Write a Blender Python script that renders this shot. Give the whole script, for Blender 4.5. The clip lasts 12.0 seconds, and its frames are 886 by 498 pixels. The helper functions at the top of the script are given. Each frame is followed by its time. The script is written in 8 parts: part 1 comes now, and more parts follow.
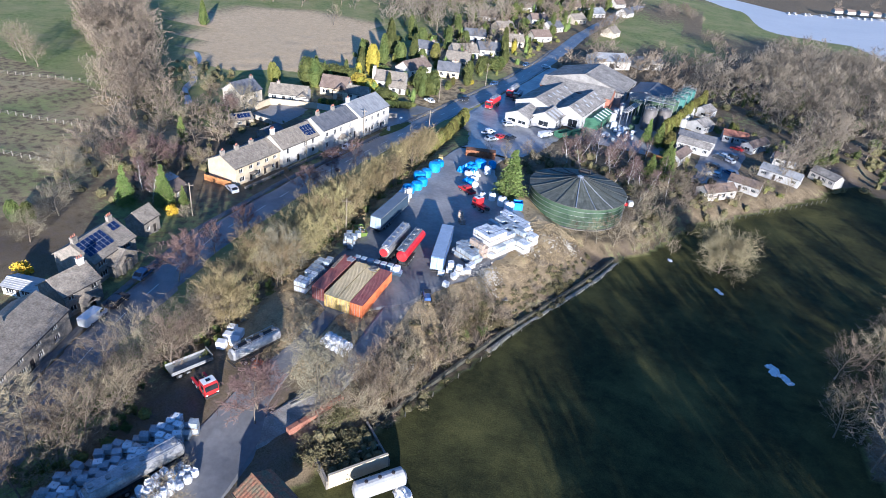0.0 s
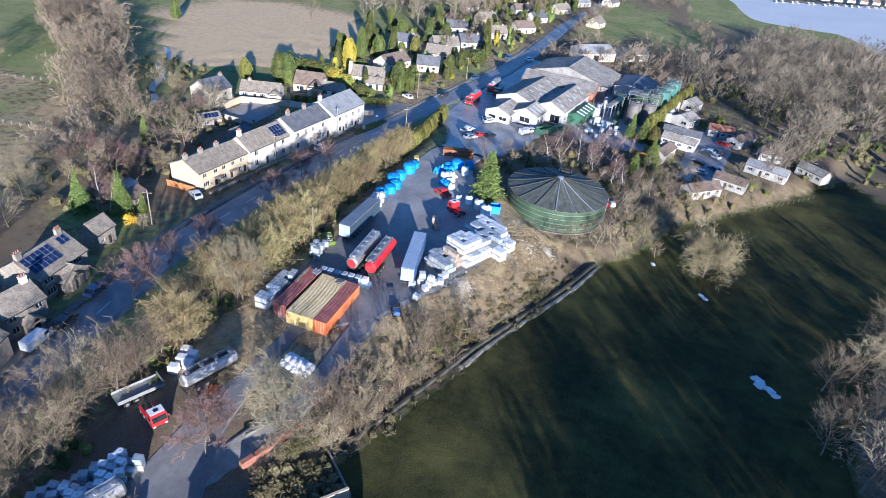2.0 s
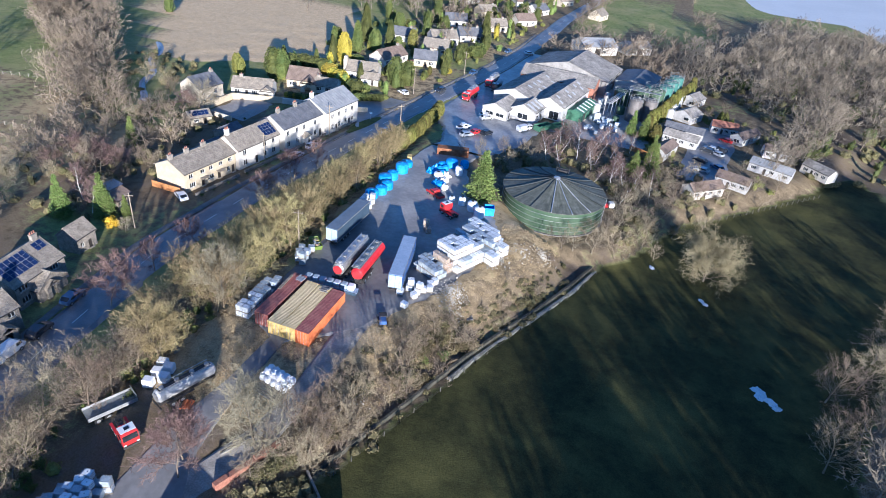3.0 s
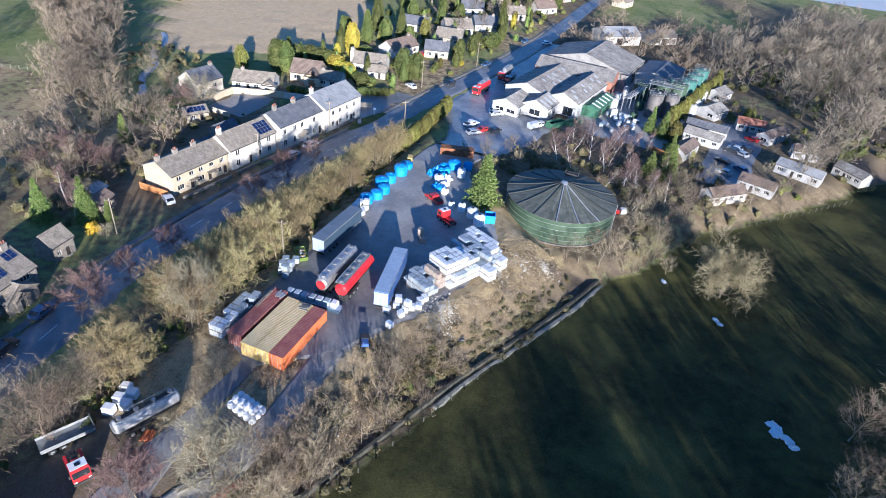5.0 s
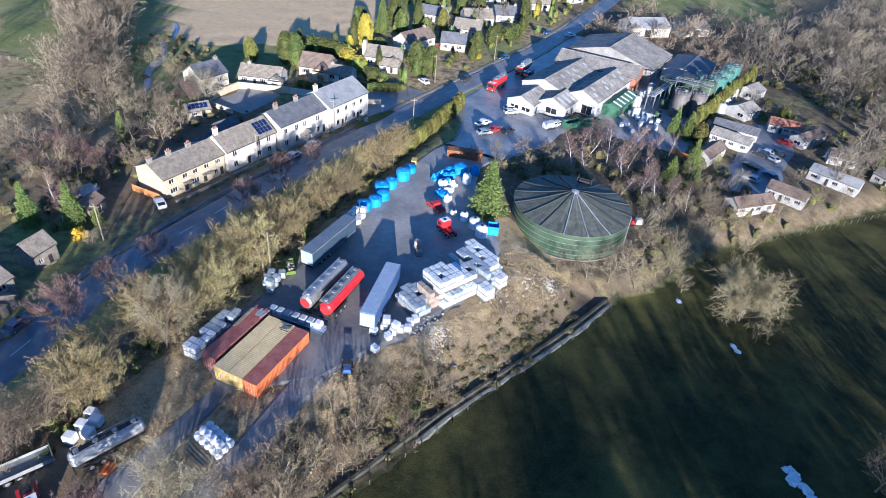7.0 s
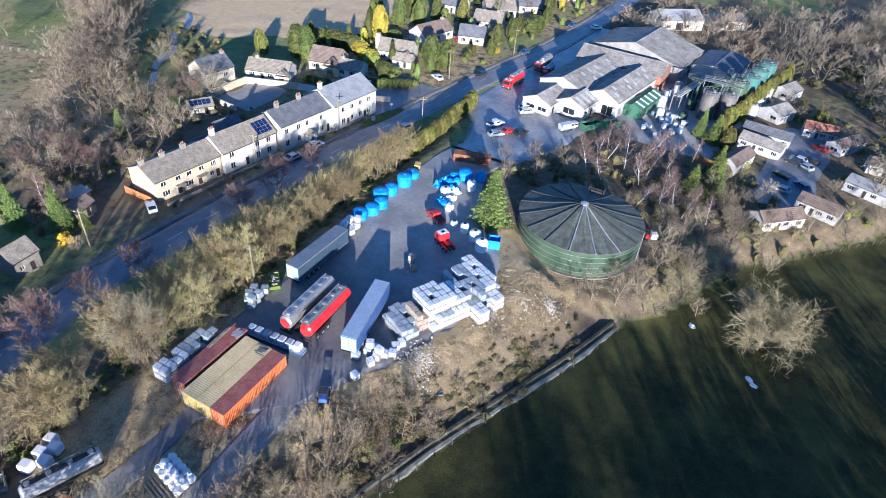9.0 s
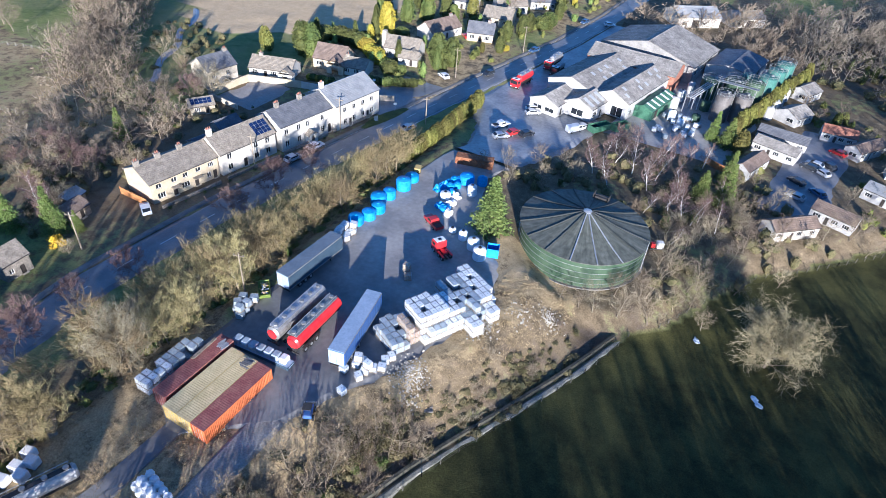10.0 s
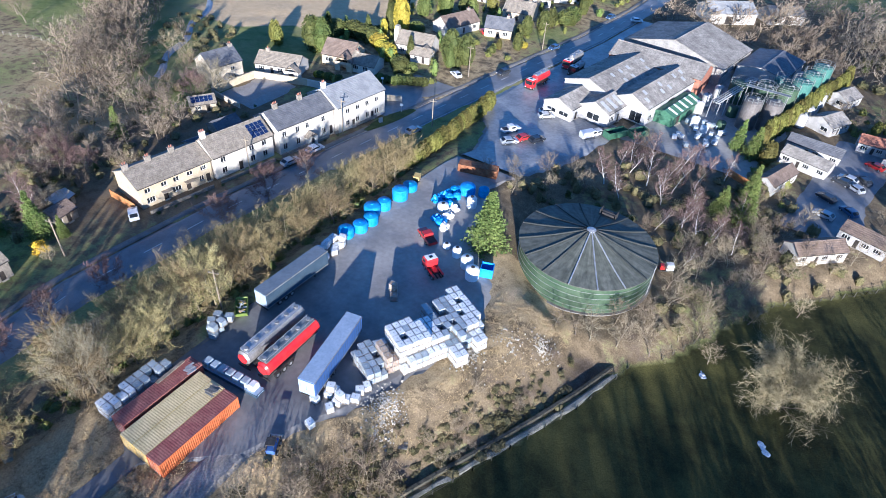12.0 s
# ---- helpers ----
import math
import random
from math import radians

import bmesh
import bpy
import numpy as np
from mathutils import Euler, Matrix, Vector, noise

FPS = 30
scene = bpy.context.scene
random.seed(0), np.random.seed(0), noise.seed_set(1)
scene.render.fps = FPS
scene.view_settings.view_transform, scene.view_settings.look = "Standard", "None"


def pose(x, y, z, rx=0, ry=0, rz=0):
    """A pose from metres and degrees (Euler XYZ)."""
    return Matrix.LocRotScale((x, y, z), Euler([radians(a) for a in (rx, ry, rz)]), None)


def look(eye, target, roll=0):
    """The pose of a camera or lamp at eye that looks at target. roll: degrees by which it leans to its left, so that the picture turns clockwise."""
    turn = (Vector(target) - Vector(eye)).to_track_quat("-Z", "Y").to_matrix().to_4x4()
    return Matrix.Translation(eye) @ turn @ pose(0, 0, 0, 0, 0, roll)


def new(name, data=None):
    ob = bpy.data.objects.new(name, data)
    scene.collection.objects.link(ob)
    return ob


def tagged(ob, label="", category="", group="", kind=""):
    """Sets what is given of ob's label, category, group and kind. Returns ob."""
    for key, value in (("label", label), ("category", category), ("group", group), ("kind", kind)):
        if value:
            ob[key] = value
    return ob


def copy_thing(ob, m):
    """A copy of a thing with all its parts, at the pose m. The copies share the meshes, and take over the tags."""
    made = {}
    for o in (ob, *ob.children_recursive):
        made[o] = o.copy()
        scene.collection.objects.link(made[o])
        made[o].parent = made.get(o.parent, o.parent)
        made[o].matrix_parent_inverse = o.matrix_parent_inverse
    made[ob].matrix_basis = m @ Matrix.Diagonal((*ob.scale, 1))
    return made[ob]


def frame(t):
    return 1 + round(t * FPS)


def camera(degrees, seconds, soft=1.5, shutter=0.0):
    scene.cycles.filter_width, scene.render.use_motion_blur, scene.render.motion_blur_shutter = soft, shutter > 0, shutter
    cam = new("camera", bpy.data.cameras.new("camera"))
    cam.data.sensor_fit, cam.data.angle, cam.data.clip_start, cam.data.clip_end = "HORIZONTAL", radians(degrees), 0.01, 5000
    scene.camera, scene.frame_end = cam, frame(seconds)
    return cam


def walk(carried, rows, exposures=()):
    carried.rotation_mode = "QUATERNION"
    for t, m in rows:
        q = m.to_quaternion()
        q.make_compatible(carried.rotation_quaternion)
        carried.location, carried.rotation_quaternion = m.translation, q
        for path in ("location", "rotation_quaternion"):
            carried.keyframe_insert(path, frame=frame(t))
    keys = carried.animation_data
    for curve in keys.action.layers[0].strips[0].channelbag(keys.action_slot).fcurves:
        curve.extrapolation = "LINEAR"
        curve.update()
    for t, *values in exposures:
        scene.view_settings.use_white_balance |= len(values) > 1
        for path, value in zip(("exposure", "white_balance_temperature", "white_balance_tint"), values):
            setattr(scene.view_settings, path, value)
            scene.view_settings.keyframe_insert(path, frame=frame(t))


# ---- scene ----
cam = camera(71.8, 12.0, soft=0.5)
METRES, EYE, TILT, LEAN, TURN = 60.72, 66.0, 0.0, 0.0, 17.4
ROWS = [
    (0.0, 0.0, 0.0, 0.0, 3.67, -30.88, -6.16),
    (0.5, 0.0077, 0.018, 0.0019, 3.29, -30.96, -6.15),
    (1.0, 0.0206, 0.0441, 0.0047, 2.94, -31.13, -6.12),
    (1.5, 0.0357, 0.0784, 0.007, 2.7, -31.37, -6.09),
    (2.0, 0.0539, 0.1169, 0.0098, 2.6, -31.72, -6.03),
    (2.5, 0.0731, 0.1563, 0.0119, 2.68, -32.1, -5.96),
    (3.0, 0.0945, 0.1958, 0.0137, 2.96, -32.49, -5.84),
    (5.0, 0.1794, 0.3523, 0.0253, 5.3, -34.08, -5.22),
    (5.5, 0.199, 0.3905, 0.0286, 6.0, -34.47, -5.07),
    (6.0, 0.2191, 0.4285, 0.0318, 6.7, -34.86, -4.92),
    (6.5, 0.2382, 0.4665, 0.0353, 7.36, -35.24, -4.78),
    (7.0, 0.2571, 0.5053, 0.0385, 8.13, -35.62, -4.64),
    (9.0, 0.3331, 0.6586, 0.051, 11.2, -37.14, -4.11),
    (9.5, 0.3525, 0.6971, 0.0547, 11.98, -37.51, -3.99),
    (10.0, 0.372, 0.7358, 0.0583, 12.79, -37.88, -3.87),
    (10.5, 0.3912, 0.7745, 0.0622, 13.56, -38.25, -3.76),
    (11.0, 0.4109, 0.8131, 0.0657, 14.4, -38.6, -3.63),
    (11.5, 0.4289, 0.8522, 0.0696, 15.22, -38.95, -3.51),
    (12.0, 0.446, 0.8916, 0.0727, 16.02, -39.29, -3.4),
]
walk(cam, [(t, pose(0, 0, EYE, TILT, LEAN, TURN) @ pose(METRES * x, METRES * y, METRES * z, 90 + pitch, roll, yaw)) for t, x, y, z, yaw, pitch, roll in ROWS], [(0.0, 1.22, 5130, 14), (6.0, 1.22, 5130, 14), (12.0, 1.36, 5130, 14)])

# ---- ground heights ----
def lerp_table(v, table):
    """Straight-line reading of a small table of (key, value)."""
    if v <= table[0][0]:
        return table[0][1]
    for (a, p), (b, q) in zip(table, table[1:]):
        if v <= b:
            return p + (q - p) * (v - a) / (b - a)
    return table[-1][1]


def smooth(a, b, v):
    u = min(1.0, max(0.0, (v - a) / (b - a)))
    return u * u * (3 - 2 * u)


ROAD_MID = [(-400, -20), (-60, -44), (0, -58), (35, -67), (60, -74), (90, -78.5), (120, -77), (150, -73.5), (185, -69), (220, -63.5), (260, -57.5), (300, -54), (380, -52), (520, -40), (900, 40)]
WALL_X = [(-60, -70), (40, -33), (60, -25), (78, -18.5), (92, -13.8), (107, -7.5), (119, -2.5), (131, 1.5)]
YARD_EDGE = [(0, -34), (75, -32), (88, -31), (97, -24), (110, -17), (124, -15), (130, -18), (137, -25), (156, -36), (180, -38)]
YARD_Z = [(20, -2.4), (45, -2.0), (60, -0.8), (75, 0.0), (95, 0.8), (150, 0.8), (172, -1.0), (200, -1.5)]
FIELD_X = [(131, 1.5), (137, 7), (161, 18), (177, 32), (205, 55), (250, 80), (400, 140)]


def road_mid(y):
    return lerp_table(y, ROAD_MID)


def gz(x, y):
    """Height of the ground."""
    low = -2.5
    wall = lerp_table(y, WALL_X) if y < 131 else lerp_table(y, FIELD_X)
    field = -5.2 + 1.2 * smooth(125, 60, y) + 1.0 * smooth(20, 60, x) * smooth(150, 90, y)
    edge = lerp_table(y, YARD_EDGE)
    yard = lerp_table(y, YARD_Z)
    rm = road_mid(y) + 5
    west = low + (yard - low) * smooth(-59.5, -52.5, x) * smooth(205, 165, y) * smooth(10, 40, y)
    if y > 165:
        west = max(low, west)
    if x <= edge:
        z = west
    else:
        if y < 131:
            foot = field - 0.3
            z = west + (foot - west) * smooth(edge, wall, x)
        else:
            u = smooth(edge, edge + 11, x)
            z = west + (low - west) * u
            z += (field - low) * smooth(wall - 6, wall + 2, x)
    if x > wall and y < 131:
        z = field
    z += -4.0 * smooth(330, 560, y) * smooth(-40, 60, x)
    ahead, across = 0.5 * x - 0.866 * y, 0.866 * x + 0.5 * y  # the wooded hill behind the field
    # the 22 m rise in the east is added out of view, to shade the wood
    z += (9.0 + 3.0 * smooth(44, 58, across) * smooth(84, 70, across) - 2.5 * smooth(96, 112, across) + 22.0 * smooth(146, 172, across)) * smooth(-35, 22, ahead) * smooth(28, 50, across)
    return z

# ---- light ----
SUN_AZ = radians(-58.0)
SUN_EL = radians(11.3)
world = bpy.data.worlds.new("sky")
scene.world = world
world.use_nodes = True
wn = world.node_tree
sky = wn.nodes.new("ShaderNodeTexSky")
sky.sky_type = "NISHITA"
sky.sun_disc = False
sky.sun_elevation = SUN_EL
sky.sun_rotation = math.pi / 2 - SUN_AZ
sky.altitude = 150
sky.air_density, sky.dust_density, sky.ozone_density = 1.0, 0.15, 5.0
wn.links.new(sky.outputs[0], wn.nodes["Background"].inputs[0])
wn.nodes["Background"].inputs[1].default_value = 0.09
sun = new("sun", bpy.data.lights.new("sun", "SUN"))
sun.data.energy = 5.0
sun.data.angle = radians(0.6)
sun.data.color = (1.0, 0.85, 0.66)
sun.matrix_world = look((math.cos(SUN_AZ) * 100, math.sin(SUN_AZ) * 100, 100 * math.tan(SUN_EL)), (0, 0, 0))

# ---- materials ----


def mat(name, c1, c2, scale=0.6, fine=8.0, rough=0.85, bump=0.25, metal=0.0, spread=0.25, rand=0.0, spec=0.35, stripes=None, coat=0.0):
    """Two colours mixed by coarse noise, darkened and lifted by fine noise, in world metres."""
    m = bpy.data.materials.new(name)
    m.use_nodes = True
    nt = m.node_tree
    b = nt.nodes["Principled BSDF"]
    g = nt.nodes.new("ShaderNodeNewGeometry")
    n1 = nt.nodes.new("ShaderNodeTexNoise")
    n1.inputs["Scale"].default_value = scale
    n1.inputs["Detail"].default_value = 5
    n1.inputs["Roughness"].default_value = 0.65
    n2 = nt.nodes.new("ShaderNodeTexNoise")
    n2.inputs["Scale"].default_value = fine
    n2.inputs["Detail"].default_value = 3
    for n in (n1, n2):
        nt.links.new(g.outputs["Position"], n.inputs["Vector"])
    r = nt.nodes.new("ShaderNodeMapRange")
    r.inputs["From Min"].default_value, r.inputs["From Max"].default_value = 0.36, 0.64
    nt.links.new(n1.outputs["Fac"], r.inputs["Value"])
    mix = nt.nodes.new("ShaderNodeMix")
    mix.data_type = "RGBA"
    mix.inputs[6].default_value, mix.inputs[7].default_value = (*c1, 1), (*c2, 1)
    nt.links.new(r.outputs[0], mix.inputs[0])
    hsv = nt.nodes.new("ShaderNodeHueSaturation")
    nt.links.new(mix.outputs[2], hsv.inputs["Color"])
    v = nt.nodes.new("ShaderNodeMapRange")
    v.inputs["From Min"].default_value, v.inputs["From Max"].default_value = 0.25, 0.75
    v.inputs["To Min"].default_value, v.inputs["To Max"].default_value = 1 - spread, 1 + spread
    nt.links.new(n2.outputs["Fac"], v.inputs["Value"])
    value = v.outputs[0]
    if rand:
        oi = nt.nodes.new("ShaderNodeObjectInfo")
        q = nt.nodes.new("ShaderNodeMapRange")
        q.inputs["To Min"].default_value, q.inputs["To Max"].default_value = 1 - rand, 1 + rand
        nt.links.new(oi.outputs["Random"], q.inputs["Value"])
        mul = nt.nodes.new("ShaderNodeMath")
        mul.operation = "MULTIPLY"
        nt.links.new(value, mul.inputs[0])
        nt.links.new(q.outputs[0], mul.inputs[1])
        value = mul.outputs[0]
        h = nt.nodes.new("ShaderNodeMapRange")
        h.inputs["To Min"].default_value, h.inputs["To Max"].default_value = 0.5 - rand * 0.06, 0.5 + rand * 0.06
        nt.links.new(oi.outputs["Random"], h.inputs["Value"])
        nt.links.new(h.outputs[0], hsv.inputs["Hue"])
    nt.links.new(value, hsv.inputs["Value"])
    nt.links.new(hsv.outputs[0], b.inputs["Base Color"])
    b.inputs["Roughness"].default_value = rough
    b.inputs["Metallic"].default_value = metal
    b.inputs["Specular IOR Level"].default_value = spec
    if coat:
        b.inputs["Coat Weight"].default_value = coat
    if bump:
        bu = nt.nodes.new("ShaderNodeBump")
        bu.inputs["Strength"].default_value = bump
        bu.inputs["Distance"].default_value = 0.08
        nt.links.new(n2.outputs["Fac"], bu.inputs["Height"])
        nt.links.new(bu.outputs[0], b.inputs["Normal"])
    return m


ASPHALT = mat("asphalt", (0.155, 0.156, 0.162), (0.24, 0.24, 0.242), 0.25, 5, 0.42, 0.08, spread=0.16, spec=0.5)
YARD = mat("yard_concrete", (0.25, 0.24, 0.228), (0.43, 0.405, 0.37), 0.10, 1.3, 0.6, 0.06, spread=0.12)
LANE = mat("lane_surface", (0.22, 0.205, 0.185), (0.36, 0.335, 0.30), 0.35, 4, 0.85, 0.3)
PAVING = mat("paving", (0.15, 0.145, 0.135), (0.22, 0.21, 0.195), 0.6, 7, 0.85, 0.2)
# the yard's northern half is pale concrete, its southern half multiplied darker and slightly bluer
ynt = YARD.node_tree
ypos = next(n for n in ynt.nodes if n.type == "NEW_GEOMETRY")
ymix = next(n for n in ynt.nodes if n.type == "MIX")
ysep = ynt.nodes.new("ShaderNodeSeparateXYZ")
ynt.links.new(ypos.outputs["Position"], ysep.inputs[0])
ywob = ynt.nodes.new("ShaderNodeTexNoise")
ywob.inputs["Scale"].default_value, ywob.inputs["Detail"].default_value = 0.09, 4
ynt.links.new(ypos.outputs["Position"], ywob.inputs["Vector"])
yadd = ynt.nodes.new("ShaderNodeMath")
yadd.operation = "MULTIPLY_ADD"
yadd.inputs[1].default_value = 40.0
ynt.links.new(ywob.outputs["Fac"], yadd.inputs[0])
ynt.links.new(ysep.outputs["Y"], yadd.inputs[2])
yrange = ynt.nodes.new("ShaderNodeMapRange")
yrange.inputs["From Min"].default_value, yrange.inputs["From Max"].default_value = 128, 144
ynt.links.new(yadd.outputs[0], yrange.inputs["Value"])
ydarken = ynt.nodes.new("ShaderNodeMix")
ydarken.data_type = "RGBA"
ydarken.blend_type = "MULTIPLY"
ydarken.inputs[7].default_value = (0.60, 0.62, 0.66, 1)
yinv = ynt.nodes.new("ShaderNodeMath")
yinv.operation = "SUBTRACT"
yinv.inputs[0].default_value = 1.0
ynt.links.new(yrange.outputs[0], yinv.inputs[1])
ynt.links.new(yinv.outputs[0], ydarken.inputs[0])
yhsv = next(n for n in ynt.nodes if n.type == "HUE_SAT")
ynt.links.new(ymix.outputs[2], ydarken.inputs[6])
ynt.links.new(ydarken.outputs[2], yhsv.inputs["Color"])
WHITELINE = mat("road_paint", (0.62, 0.62, 0.60), (0.8, 0.8, 0.78), 2, 12, 0.6, 0)
STONE = mat("sandstone", (0.46, 0.40, 0.30), (0.58, 0.52, 0.42), 0.8, 6, 0.9, 0.4)
DARKSTONE = mat("weathered_stone", (0.20, 0.18, 0.15), (0.34, 0.30, 0.25), 1.1, 6, 0.9, 0.5, spread=0.35)
MOSSWALL = mat("mossy_field_wall", (0.05, 0.05, 0.038), (0.10, 0.095, 0.075), 0.9, 5, 0.95, 0.5, spread=0.4)
RENDER_W = mat("white_render", (0.53, 0.495, 0.435), (0.63, 0.60, 0.54), 0.5, 8, 0.9, 0.1, spread=0.09)
CREAM = mat("cream_render", (0.47, 0.39, 0.265), (0.55, 0.475, 0.345), 0.5, 8, 0.9, 0.1, spread=0.1)
SLATE = mat("stone_slate", (0.205, 0.178, 0.142), (0.325, 0.285, 0.228), 0.9, 4, 0.85, 0.6, spread=0.35)
BLUESLATE = mat("blue_slate", (0.11, 0.115, 0.13), (0.175, 0.18, 0.195), 0.7, 5, 0.6, 0.4, spread=0.25)
GREYSLATE = mat("pale_slate", (0.25, 0.26, 0.27), (0.35, 0.355, 0.36), 0.5, 5, 0.6, 0.3, spread=0.2)
TILE = mat("brown_roof_tile", (0.16, 0.12, 0.095), (0.25, 0.19, 0.15), 0.8, 5, 0.85, 0.5, spread=0.3)
BRICK = mat("red_brick", (0.28, 0.12, 0.08), (0.38, 0.18, 0.12), 1.5, 9, 0.9, 0.4)
FIBRE = mat("fibre_cement", (0.20, 0.185, 0.165), (0.36, 0.335, 0.295), 0.3, 1.6, 0.85, 0.35, spread=0.35)
PANEL_W = mat("white_cladding", (0.39, 0.39, 0.38), (0.52, 0.51, 0.495), 0.4, 3, 0.5, 0.05, spread=0.14)
GLASS = mat("window_glass", (0.015, 0.018, 0.022), (0.03, 0.035, 0.04), 0.5, 3, 0.06, 0, spread=0.1, spec=0.6)
FRAME_W = mat("white_frame", (0.78, 0.78, 0.76), (0.84, 0.84, 0.82), 1, 6, 0.5, 0, spread=0.05)
DOOR = mat("dark_door", (0.03, 0.028, 0.026), (0.06, 0.05, 0.045), 1, 6, 0.5, 0.1)
SOLAR = mat("solar_cell", (0.010, 0.022, 0.075), (0.016, 0.032, 0.10), 1, 10, 0.12, 0, spread=0.15, spec=0.6)
ALU = mat("bare_aluminium", (0.28, 0.275, 0.26), (0.45, 0.44, 0.42), 0.8, 4, 0.5, 0.1, metal=0.5, spread=0.25)
STEEL = mat("galvanised_steel", (0.42, 0.43, 0.44), (0.55, 0.56, 0.57), 1.0, 6, 0.5, 0.1, metal=0.6, spread=0.2)
RUST = mat("rusty_steel", (0.20, 0.075, 0.035), (0.33, 0.16, 0.08), 1.2, 7, 0.85, 0.4, spread=0.35)
REDPAINT = mat("red_vehicle_paint", (0.52, 0.022, 0.03), (0.62, 0.04, 0.04), 0.8, 6, 0.32, 0, spread=0.1, coat=0.4)
BLACKRUB = mat("black_rubber", (0.018, 0.018, 0.019), (0.03, 0.03, 0.03), 2, 10, 0.85, 0.2)
CHASSIS = mat("dark_chassis", (0.03, 0.03, 0.032), (0.06, 0.055, 0.05), 1, 8, 0.7, 0.2)
MAROON = mat("maroon_container_paint", (0.24, 0.075, 0.07), (0.33, 0.14, 0.115), 0.7, 4, 0.65, 0.15, spread=0.25)
ORANGE = mat("orange_container_paint", (0.484, 0.123, 0.040), (0.563, 0.176, 0.062), 0.7, 4, 0.6, 0.12, spread=0.2)
TAN = mat("tan_container_roof", (0.54, 0.42, 0.22), (0.66, 0.53, 0.30), 0.6, 4, 0.8, 0.2, spread=0.15)
YELLOW = mat("yellow_container_paint", (0.56, 0.41, 0.14), (0.66, 0.50, 0.20), 0.8, 5, 0.6, 0.1)
CURTAIN = mat("blue_grey_curtain", (0.05, 0.12, 0.32), (0.075, 0.15, 0.38), 0.4, 3, 0.5, 0.1, spread=0.1)
TRAILROOF = mat("trailer_roof", (0.30, 0.38, 0.50), (0.38, 0.46, 0.58), 0.3, 3, 0.5, 0.05, spread=0.12)
GREYCURT = mat("slate_blue_curtain", (0.045, 0.075, 0.11), (0.07, 0.105, 0.145), 0.4, 3, 0.5, 0.1, spread=0.12)
GREENTANK = mat("green_tank_steel", (0.048, 0.088, 0.052), (0.08, 0.122, 0.075), 0.3, 3, 0.6, 0.1, spread=0.2)
TANKROOF = mat("tank_roof_membrane", (0.07, 0.078, 0.064), (0.14, 0.148, 0.125), 0.3, 1.2, 0.75, 0.12, spread=0.3)
tnt = TANKROOF.node_tree
tco = tnt.nodes.new("ShaderNodeTexCoord")
tsep = tnt.nodes.new("ShaderNodeSeparateXYZ")
tang = tnt.nodes.new("ShaderNodeMath")
tang.operation = "ARCTAN2"
tmul = tnt.nodes.new("ShaderNodeMath")
tmul.operation = "MULTIPLY"
tmul.inputs[1].default_value = 9.0
tlen = tnt.nodes.new("ShaderNodeVectorMath")
tlen.operation = "LENGTH"
tsc = tnt.nodes.new("ShaderNodeMath")
tsc.operation = "MULTIPLY"
tsc.inputs[1].default_value = 0.22
tcom = tnt.nodes.new("ShaderNodeCombineXYZ")
tnt.links.new(tco.outputs["Object"], tsep.inputs[0])
tnt.links.new(tsep.outputs["Y"], tang.inputs[0])
tnt.links.new(tsep.outputs["X"], tang.inputs[1])
tnt.links.new(tang.outputs[0], tmul.inputs[0])
tnt.links.new(tco.outputs["Object"], tlen.inputs[0])
tnt.links.new(tlen.outputs["Value"], tsc.inputs[0])
tnt.links.new(tmul.outputs[0], tcom.inputs["X"])
tnt.links.new(tsc.outputs[0], tcom.inputs["Y"])
for n in [n for n in tnt.nodes if n.type == "TEX_NOISE"]:
    if n.inputs["Detail"].default_value > 4:
        n.inputs["Scale"].default_value = 1.3
        tnt.links.new(tcom.outputs[0], n.inputs["Vector"])
RIBMAT = mat("roof_rib", (0.03, 0.035, 0.033), (0.07, 0.075, 0.073), 0.10, 4, 0.7, 0.1)
BARK = mat("winter_bark", (0.15, 0.125, 0.09), (0.25, 0.21, 0.15), 0.5, 4, 0.95, 0.3, rand=0.25)
TWIG = mat("bare_twigs", (0.19, 0.148, 0.098), (0.30, 0.245, 0.165), 0.12, 3, 0.95, 0, rand=0.3)
WOODTWIG = mat("woodland_twigs", (0.165, 0.130, 0.095), (0.285, 0.232, 0.165), 0.09, 2, 0.95, 0, spread=0.35)
OAKTWIG = mat("oak_twigs", (0.150, 0.126, 0.097), (0.285, 0.245, 0.180), 0.07, 2, 0.95, 0, spread=0.4)
OLIVETWIG = mat("olive_twigs", (0.225, 0.178, 0.082), (0.34, 0.278, 0.138), 0.3, 3, 0.95, 0, rand=0.3)
REDTWIG = mat("reddish_twigs", (0.135, 0.088, 0.078), (0.22, 0.148, 0.125), 0.4, 3, 0.95, 0, rand=0.2)
LONETWIG = mat("lichened_twigs", (0.27, 0.235, 0.132), (0.38, 0.335, 0.195), 0.35, 3, 0.95, 0, rand=0.15)
PALETWIG = mat("pale_twigs", (0.175, 0.152, 0.10), (0.27, 0.232, 0.155), 0.35, 3, 0.95, 0, rand=0.15)
BIRCHBARK = mat("birch_bark", (0.50, 0.47, 0.43), (0.66, 0.63, 0.58), 0.8, 5, 0.9, 0.2)
IVY = mat("ivy_leaves", (0.055, 0.085, 0.018), (0.115, 0.14, 0.035), 0.5, 4, 0.6, 0, rand=0.2, spread=0.4)
CONIFER = mat("conifer_needles", (0.095, 0.145, 0.035), (0.20, 0.25, 0.065), 0.4, 3, 0.8, 0, rand=0.2, spread=0.4)
GOLDEN = mat("golden_conifer", (0.105, 0.108, 0.024), (0.185, 0.172, 0.042), 0.3, 3, 0.8, 0, rand=0.3, spread=0.35)
